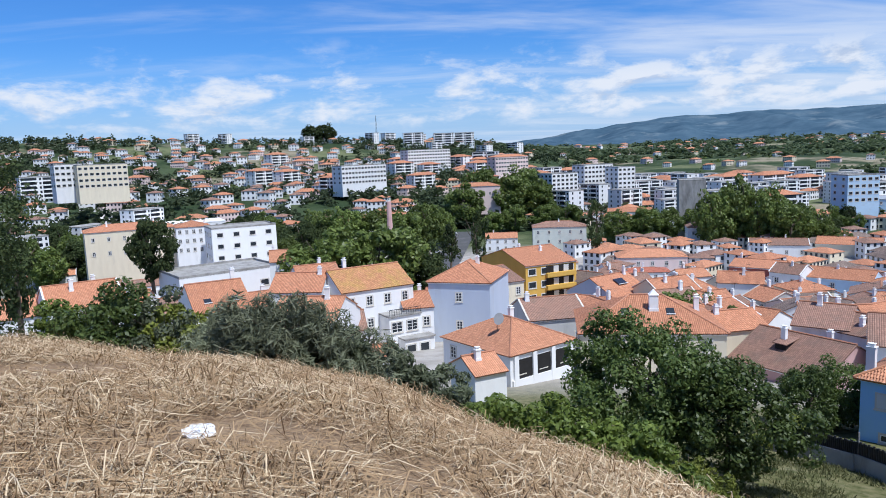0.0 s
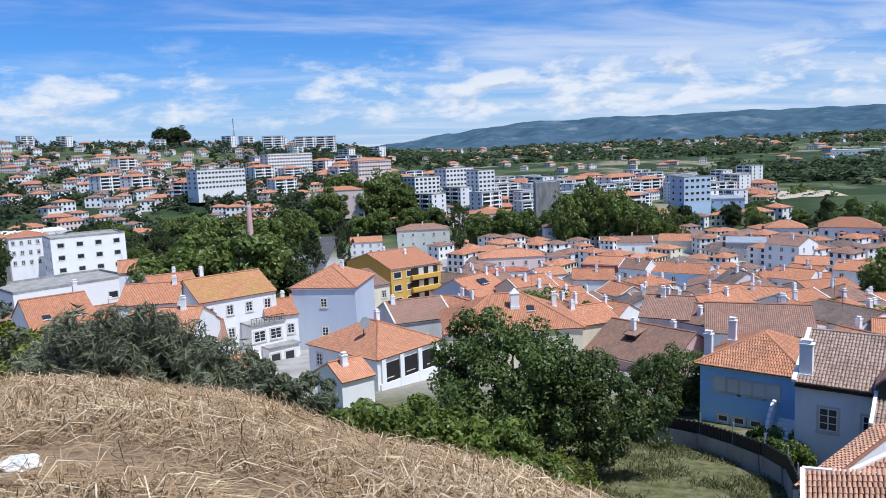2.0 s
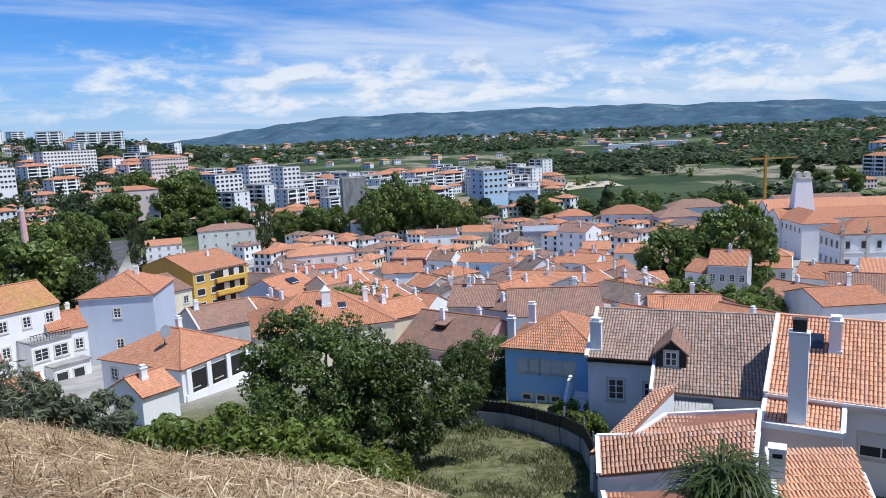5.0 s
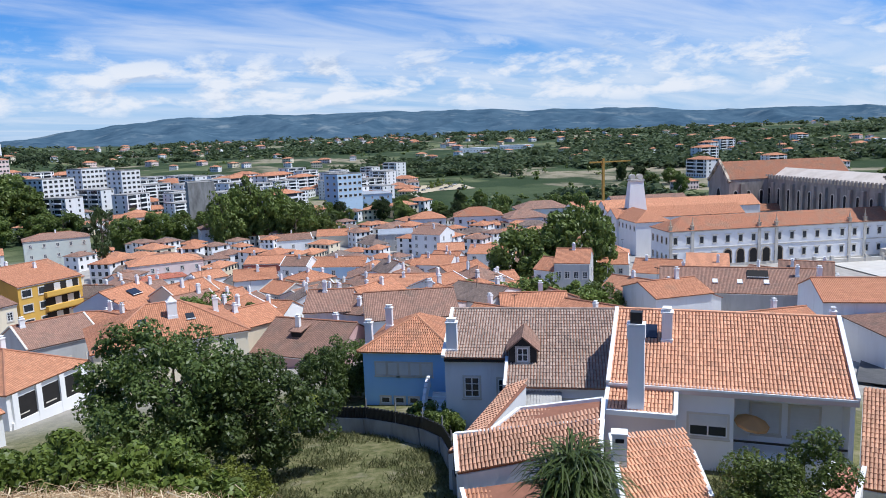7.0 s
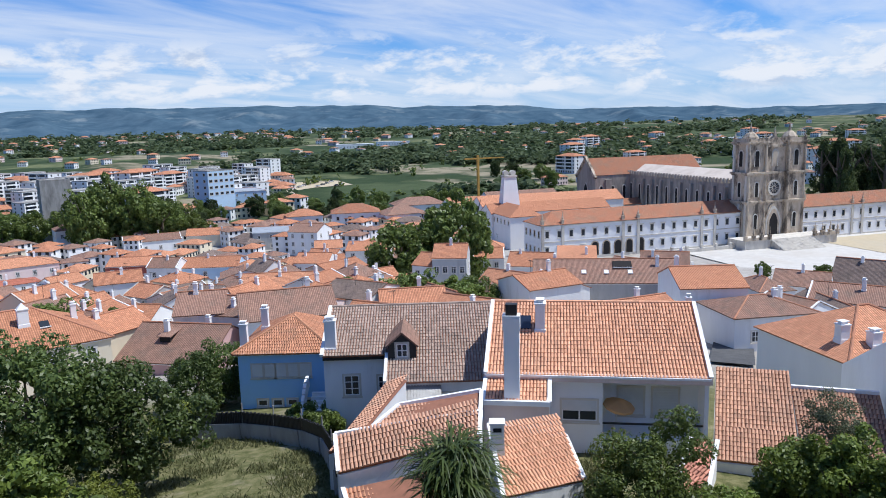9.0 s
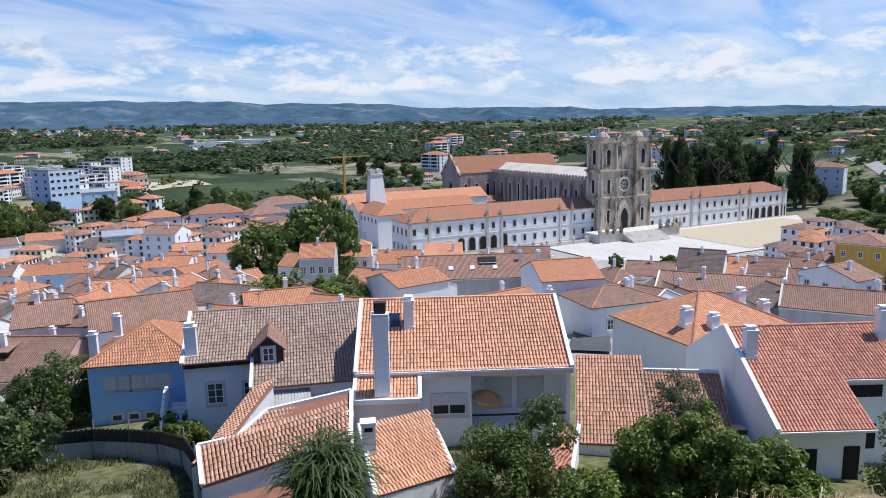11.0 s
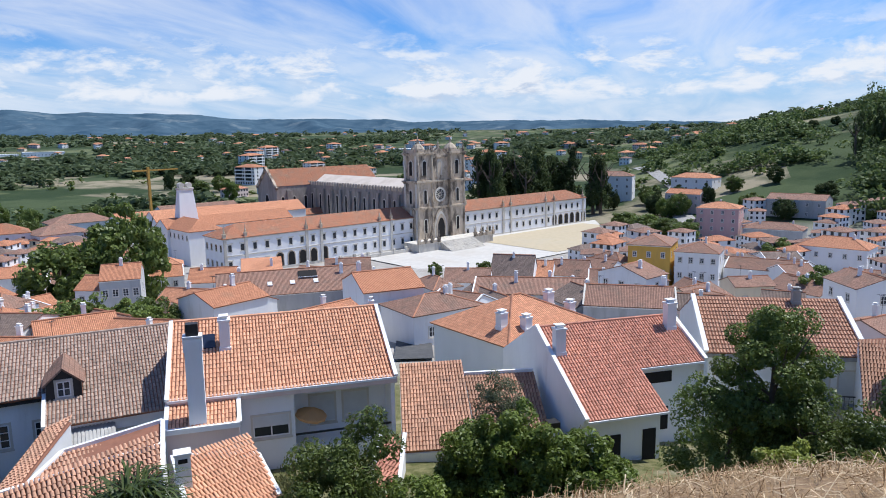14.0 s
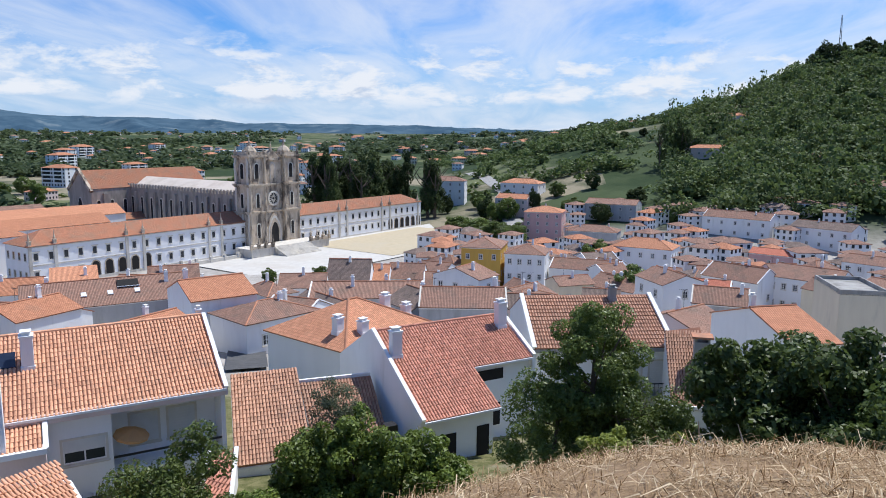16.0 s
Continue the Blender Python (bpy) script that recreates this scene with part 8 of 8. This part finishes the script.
# ---- far houses, alike by kind ----
def far_kind(name, label, w, d, h, rh, wall, roof, rows, cols):
    ob = thing(name, 0, 0, -300, 0, label, "house", "far houses")
    kind = "hip" if rh else "flat"
    part("wall", walls_bm(kind, w, d, h, rh, 6), M[wall], ob)
    bm = bmesh.new()
    if rh:
        for pts in roof_pts("hip", w, d, h, rh, 0.4):
            slab(bm, pts, 0.2)
    else:
        box(bm, -w / 2 - 0.1, w / 2 + 0.1, -0.1, d + 0.1, h - 0.1, h + 0.5)
    part("roof", bm, M[roof], ob)
    bm = bmesh.new()
    for i in range(rows):
        z = h * (i + 0.32) / rows
        for j in range(cols):
            x = w * ((j + 0.5) / cols - 0.5)
            box(bm, x - 0.6, x + 0.6, -0.08, 0.1, z, z + 1.5)
        for j in range(2):
            y = d * (j + 0.5) / 2
            box(bm, -w / 2 - 0.08, -w / 2 + 0.1, y - 0.6, y + 0.6, z, z + 1.5)
            box(bm, w / 2 - 0.1, w / 2 + 0.08, y - 0.6, y + 0.6, z, z + 1.5)
    tagged(part("windows", bm, M["glass"], ob), kind="stuff")
    if rows >= 4:
        for i in range(1, rows):
            z = h * i / rows
            for x0, x1 in ((-w * 0.46, -w * 0.12), (w * 0.06, w * 0.34)):
                bm = bmesh.new()
                box(bm, x0, x1, -1.2, 0, z - 0.1, z + 0.8)
                part("balcony", bm, M["white_clean"], ob)
        # dark glass slabs on the wall paint the shade behind the balconies
        bm = bmesh.new()
        for x0, x1 in ((-w * 0.46, -w * 0.12), (w * 0.06, w * 0.34)):
            box(bm, x0, x1, -0.1, 0.1, h / rows, h - 0.4)
        part("balcony_recess", bm, M["glass"], ob)
    return ob


KINDS = [far_kind("house", "small white house with orange roof on the far slope", 11, 9, 6.5, 1.6, "white", "roof_orange", 2, 4),
         far_kind("house", "cream villa with orange roof in the distance", 13, 10, 6.5, 1.7, "cream", "roof_bright", 2, 5),
         far_kind("house", "white house with brown roof in the distance", 10, 9, 7, 1.5, "white_clean", "roof_brown", 2, 3),
         far_kind("house", "long pale pink house in the distance", 18, 10, 6.5, 2.2, "palepink", "roof_orange", 2, 7),
         far_kind("apartment_block", "white apartment block with dark window rows", 24, 13, 17, 0, "white_clean", "concrete", 6, 9),
         far_kind("apartment_block", "grey-white apartment block with balconies", 20, 13, 19, 0, "white", "concrete", 6, 7),
         far_kind("apartment_block", "pale apartment block with orange roof", 22, 13, 14, 2.2, "white", "roof_orange", 5, 8),
         far_kind("warehouse", "long low white warehouse on the plain", 60, 25, 7, 0, "white_clean", "white_clean", 1, 12),
         far_kind("house", "white townhouse with weathered brown roof in the distance", 9, 9, 8.5, 1.4, "white", "roof_brown", 3, 3),
         far_kind("house", "low white house with old grey roof in the distance", 13, 8, 6, 1.8, "white_clean", "roof_grey", 2, 4),
         far_kind("house", "narrow white townhouse with orange roof in the distance", 8, 10, 8, 1.5, "white_clean", "roof_orange", 3, 3)]


PLACED = [Vector(o.matrix_basis.translation) for o in scene.objects if o.parent is None and o.get("category") == "house"]


FAR = {}


FLAT = {}


def flat_kind(k):
    """The faces of a kind of far house by material: corners in a row, and how many each face has."""
    if k not in FLAT:
        FLAT[k] = [(c.data.materials[0].name, np.array([c.data.vertices[i].co[:] for q in c.data.polygons for i in q.vertices]),
                    [len(q.vertices) for q in c.data.polygons]) for c in KINDS[k].children]
    return FLAT[k]


def far_house(k, az, r, turn, s=1.0, dz=0.0, alone=440):
    """A far house: a thing of its own up to a distance, past that one of the countless joined ones."""
    x, y = spot(az, r)
    z = ground_z(x, y)
    if r > alone:
        m_ = np.array(pose(x, y, z + dz, 0, 0, -az + turn) @ Matrix.Scale(s, 4))
        for nm, co, lens in flat_kind(k):
            FAR.setdefault(nm, []).append((co @ m_[:3, :3].T + m_[:3, 3], lens))
        return
    o = copy_thing(KINDS[k], pose(x, y, z + dz, 0, 0, -az + turn))
    o.scale = (s, s, s)


rnd = random.Random(77)


def clear(x, y, d, top=None):
    return all((p.x - x) ** 2 + (p.y - y) ** 2 > d * d for p in PLACED)


def scatter(n, az0, az1, r0, r1, kinds, dist, s0=0.85, s1=1.15, skip=None):
    made = tries = 0
    while made < n and tries < n * 30:
        tries += 1
        az, r = rnd.uniform(az0, az1), r0 + (r1 - r0) * rnd.random()
        x, y = spot(az, r)
        if (skip and skip(az, r)) or not clear(x, y, dist):
            continue
        PLACED.append(Vector((x, y, 0)))
        k = rnd.choice(kinds)
        far_house(k, az, r, rnd.choice((34, 40, 46, -48)) if k in (4, 5, 6) else rnd.choice((-30, -15, 0, 25, 40, 60)), rnd.uniform(s0, s1) * (0.82 if k in (4, 5) else 1.0))
        made += 1


# the new town to the north, its blocks and the houses climbing the hill
scatter(40, 7, 22, 440, 700, (4, 5, 4, 5, 6), 21)
scatter(30, 20, 34, 420, 680, (4, 5, 4, 5, 6), 21, skip=lambda a, r: r < 430 and a < 28)
scatter(60, 8, 36, 400, 700, (0, 1, 2, 3), 13)
scatter(200, -33, -2, 430, 980, (0, 2, 2, 3, 2, 0), 13)
scatter(44, -14, 4, 560, 780, (0, 1, 3, 6), 20)
scatter(40, -30, 6, 900, 1150, (0, 1, 2, 4), 24)
scatter(10, -31, -17, 330, 470, (4, 2, 3), 26)
for az, r, t in ((-1.8, 1000, 5), (0.6, 1010, 5), (2.2, 1020, 0), (-26.5, 640, 10), (-28.8, 620, 10), (3.8, 760, -5), (5.0, 740, 5)):
    far_house(4, az, r, t, 1.15)
# villages on the plain and behind the abbey
scatter(80, 56, 78, 520, 1350, (0, 1, 2, 3, 6), 22)
scatter(54, 74, 104, 680, 1500, (0, 1, 2, 3), 24)
scatter(80, 4, 60, 740, 1900, (0, 1, 2, 3), 28)
scatter(80, 10, 36, 1600, 2800, (0, 2, 3), 26, 1.0, 1.5)
scatter(60, 34, 100, 1500, 2700, (0, 2, 3), 28, 1.0, 1.5)
for az, r in ((41, 1150), (44, 1320), (28, 700), (70, 1050), (58, 1280), (-20.5, 440)):
    far_house(7, az, r, 5)


FRONT = [(*reversed(polar(p.x, p.y)), 0) for p in PLACED]


def hides(az, r):
    """True where a new house would stand right before an older one."""
    return any(abs(a - az) < 3.8 * 120 / max(q, 120) and 0 < q - r < 40 for a, q, _ in FRONT)


def keep_open(az, r):
    """The abbey, its square and the roads stay free of small houses."""
    x, y = spot(az, r)
    p = pose(AX, AY, 0, 0, 0, AYAW).inverted() @ Vector((x, y, 0))
    if p.x < 46 and p.y < -17:
        return False
    if -14 < p.x < 205 and -52 < p.y < 120:
        return True
    if 68.5 < az < 71.6 and r < 240:
        return True
    return False


def antenna(ob, x, y, z, h):
    bm = bmesh.new()
    tube(bm, (x, y, z), (x, y, z + h), 0.03, 0.025, 5)
    for i in range(5):
        q = 0.45 - 0.06 * i
        tube(bm, (x - q, y - 0.5 + 0.25 * i, z + h), (x + q, y - 0.5 + 0.25 * i, z + h), 0.016, 0.016, 4)
    tube(bm, (x, y - 0.6, z + h), (x, y + 0.6, z + h), 0.02, 0.02, 4)
    part("antenna", bm, M["metal"], ob, "thin metal television antenna")


WALLS = ("white", "white", "white_clean", "white", "cream", "grey", "palepink", "white")
ROOFS = ("roof_orange", "roof_brown", "roof_orange", "roof_brown", "roof_bright", "roof_brown", "roof_grey", "roof_orange")


def infill(n, az0, az1, r0, r1, seed, brown=False, hmax=4.6):
    rn = random.Random(seed)
    made = tries = 0
    while made < n and tries < n * 60:
        tries += 1
        az = rn.uniform(az0, az1)
        r = math.sqrt(rn.uniform(r0 * r0, r1 * r1))
        x, y = spot(az, r)
        if keep_open(az, r) or hides(az, r) or not clear(x, y, 7.9):
            continue
        PLACED.append(Vector((x, y, 0)))
        if r > 225:
            far_house(rn.choice((2, 8, 9, 8, 2, 10) if brown else (0, 1, 2, 8, 9, 10)), az, r, rn.choice((-60, -35, -28, 0, 28, 40, 60)), rn.uniform(0.72, 1.0), 0, 225)
            made += 1
            continue
        w, d = rn.uniform(6.0, 11.0), rn.uniform(6.5, 9.0)
        tall = rn.choice((0, 0.6, 1.8, 2.8, 3.8)) if r > 125 else rn.choice((0, 0, 1.2))
        k = rn.choice(("gable", "gable", "side", "hip"))
        roof = rn.choice(ROOFS[1:4:2] + ("roof_grey", "roof_brown") if brown else ROOFS)
        hw, rhh = rn.uniform(3.0, hmax) + tall, rn.uniform(1.3, 2.1)
        ob = house({"roof_orange": "small house with orange tile roof in the old town", "roof_brown": "small house with weathered brown roof in the old town", "roof_bright": "small house with fresh orange roof in the old town",
               "roof_lichen": "small house with lichened orange roof in the old town", "roof_grey": "small house with old grey roof in the old town"}[roof], az, r, rn.choice((-60, -55, -35, -28, 0, 28, 34, 40, 55, 60)), w, d, hw, k, rhh, rn.choice(WALLS), roof,
              2 if tall > 1.6 else 1, rn.choice((2, 2, 3)), rn.choice((0, 1, 0)), win=(0.95, 1.3), chim=[(rn.uniform(-2, 2), d * rn.uniform(0.3, 0.6), rn.uniform(0.8, 1.5))], group="old town houses", base=6)
        if rn.random() < 0.5:
            antenna(ob, rn.uniform(-0.3, 0.3) * w, d / 2, hw + rhh * 0.6, rn.uniform(2.0, 3.2))
        made += 1


infill(36, 9, 34, 92, 160, 1)
infill(48, 8, 52, 150, 225, 2)
infill(80, 8, 52, 225, 330, 12)
infill(20, 30, 68, 84, 150, 3)
infill(30, -31, 8, 108, 190, 4, hmax=4.0)
infill(12, 72, 120, 82, 150, 5, True, 3.8)
infill(40, 84, 124, 130, 225, 6, True)
infill(80, 84, 124, 225, 300, 16, True)
infill(6, 50, 84, 84, 160, 7, True, 3.6)
infill(40, 92, 124, 300, 360, 8, True)
infill(22, 30, 47, 285, 345, 9)
for i in range(60):
    rnd = random.Random(1200 + i)
    az, r = rnd.uniform(26, 49), rnd.uniform(345, 470)
    if i % 3 == 0:
        az, r = rnd.uniform(84.5, 101), rnd.uniform(335, 430)
    if not keep_open(az, r):
        town_tree(az, r, rnd.uniform(6, 13), rnd.uniform(3, 5.5), leaf=("leaf_dark", "leaf_tree")[i % 2], label="tree between the gardens of the town", group="garden trees")


def build_far_houses():
    co, lens, slot, names = [], [], [], list(FAR)
    for i, nm in enumerate(names):
        for c, l in FAR[nm]:
            co.append(c)
            lens += l
            slot += [i] * len(l)
    co = np.concatenate(co)
    me = bpy.data.meshes.new("far_houses")
    me.vertices.add(len(co))
    me.vertices.foreach_set("co", co.astype(np.float32).ravel())
    me.loops.add(len(co))
    me.loops.foreach_set("vertex_index", np.arange(len(co), dtype=np.int32))
    me.polygons.add(len(lens))
    me.polygons.foreach_set("loop_start", np.concatenate([[0], np.cumsum(lens)[:-1]]).astype(np.int32))
    me.polygons.foreach_set("material_index", np.array(slot, np.int32))
    me.uv_layers.new(name="UVMap").data.foreach_set("uv", np.stack([co[:, 0], co[:, 2] * 1.6], 1).astype(np.float32).ravel())
    me.update(calc_edges=True)
    tagged(link("far_houses", me, [bpy.data.materials[nm] for nm in names]), "white and orange-roofed houses scattered over the far slopes", "houses", kind="stuff")


build_far_houses()


# ---- roads, cars, masts ----
def road(name, label, pts, width, ma="asphalt"):
    bm = bmesh.new()
    P = []
    for i in range(len(pts) - 1):
        a, b = Vector((*spot(*pts[i]), 0)), Vector((*spot(*pts[i + 1]), 0))
        for k in range(10):
            P.append(a.lerp(b, k / 10))
    P.append(Vector((*spot(*pts[-1]), 0)))
    rows = []
    for i, p in enumerate(P):
        d = (P[min(i + 1, len(P) - 1)] - P[max(i - 1, 0)]).normalized()
        s = Vector((-d.y, d.x, 0)) * width / 2
        row = []
        for k in (-1, -0.33, 0.33, 1):
            q = p + s * k
            row.append(bm.verts.new((q.x, q.y, ground_z(q.x, q.y) + 0.35)))
        rows.append(row)
    for i in range(len(rows) - 1):
        for k in range(3):
            bm.faces.new((rows[i][k + 1], rows[i][k], rows[i + 1][k], rows[i + 1][k + 1]))
    tagged(part(name, bm, M[ma], None), label, "road", kind="structure")


road("road", "grey avenue with parked cars leading north", ((-1.2, 235), (0.6, 300), (2.0, 400)), 11)
road("road", "asphalt road rising past the abbey to the south-east", ((95.6, 232), (93.7, 288), (91.2, 365), (91.0, 461), (89.0, 583), (87.9, 640)), 9, "concrete")
road("road", "narrow shaded street running to the square", ((70.0, 78), (70.2, 130), (70.4, 205)), 4.5)
road("road", "pale dirt parking area on the plain", ((33.5, 560), (36.5, 590), (40, 600)), 45, "gravel")
road("road", "pale road climbing the far hill", ((-24.5, 480), (-25.2, 620), (-24.6, 760)), 9, "paving")


def car(label, ma):
    ob = thing("car", 0, 0, -300, 0, label, "car", "parked cars")
    bm = bmesh.new()
    box(bm, -2.1, 2.1, -0.85, 0.85, 0.3, 0.85, 0, 0.06)
    part("body", bm, M[ma], ob)
    bm = bmesh.new()
    box(bm, -1.3, 1.2, -0.75, 0.75, 0.85, 1.42, 0, 0.22)
    part("cabin", bm, M["glass"], ob)
    for x in (-1.3, 1.3):
        for y in (-0.8, 0.8):
            bm = bmesh.new()
            tube(bm, (x, y - 0.1, 0.32), (x, y + 0.1, 0.32), 0.32, 0.32, 10)
            part("wheel", bm, M["rubber"], ob)
    return ob


CARS = [car("white parked hatchback car", "car_white"), car("dark parked saloon car", "car_dark"), car("silver parked hatchback car", "car_red")]


def park(az, r, turn, k):
    x, y = spot(az, r)
    copy_thing(CARS[k % 3], pose(x, y, ground_z(x, y) + 0.36, 0, 0, -az + turn))


for i in range(22):
    park(-1.9 + i * 0.14 + (0.0 if i % 2 else -1.6 + i * 0.02), 245 + i * 7, 15 if i % 2 else 75, i)
for i in range(14):
    park(9.3 + 0.02 * i, 300 + i * 12, 80, i + 1)
for i in range(18):
    park(33.6 + 0.36 * i, 575 + 9 * (i % 4), 40, i)
for i in range(6):
    park(93.4 - 0.5 * i, 250 + i * 18, 80, i)
for i in range(5):
    park(84.2 + 0.5 * i, 318 - 3 * i, 20, i)
park(71.0, 150, 85, 0)
park(70.0, 170, 85, 1)
for o in CARS + KINDS:
    for c in (*o.children_recursive, o):
        bpy.data.objects.remove(c)


def mast(az, r, h, label, w=1.2):
    x, y = spot(az, r)
    ob = thing("radio_mast", x, y, ground_z(x, y), 0, label, "mast")
    for k in range(3):
        a = 2.1 * k
        bm = bmesh.new()
        tube(bm, (math.cos(a) * w, math.sin(a) * w, -1), (math.cos(a) * 0.3, math.sin(a) * 0.3, h), 0.28, 0.16, 5)
        part("leg", bm, M["metal"], ob)
    for k in range(8):
        bm = bmesh.new()
        z = h * (k + 0.5) / 8
        q = w + (0.3 - w) * z / h
        box(bm, -q, q, -q, q, z, z + 0.25)
        part("brace", bm, M["metal"], ob)


mast(-4.7, 1120, 42, "slender lattice radio mast on the far hill", 1.6)
mast(113.9, 640, 40, "lattice radio mast on the wooded hill")
mast(116.9, 640, 44, "lattice radio mast on the wooded hill")
mast(103.2, 900, 26, "slender mast on the field hill")
cr_ = thing("tower_crane", *spot(50.6, 330), 0, -20, "yellow tower crane behind the abbey roofs", "crane")
bm = bmesh.new()
tube(bm, (0, 0, -1), (0, 0, 33), 0.7, 0.7, 4)
part("tower", bm, M["rust"], cr_)
bm = bmesh.new()
tube(bm, (-7, 0, 31.5), (14, 0, 31.5), 0.5, 0.35, 4)
part("jib", bm, M["rust"], cr_)
st_ = thing("brick_chimney", *spot(-4.0, 300), ground_z(*spot(-4.0, 300)), 0, "slender old brick factory chimney", "chimney")
bm = bmesh.new()
tube(bm, (0, 0, -1), (0, 0, 26), 1.6, 0.9, 10)
part("shaft", bm, M["pink"], st_)
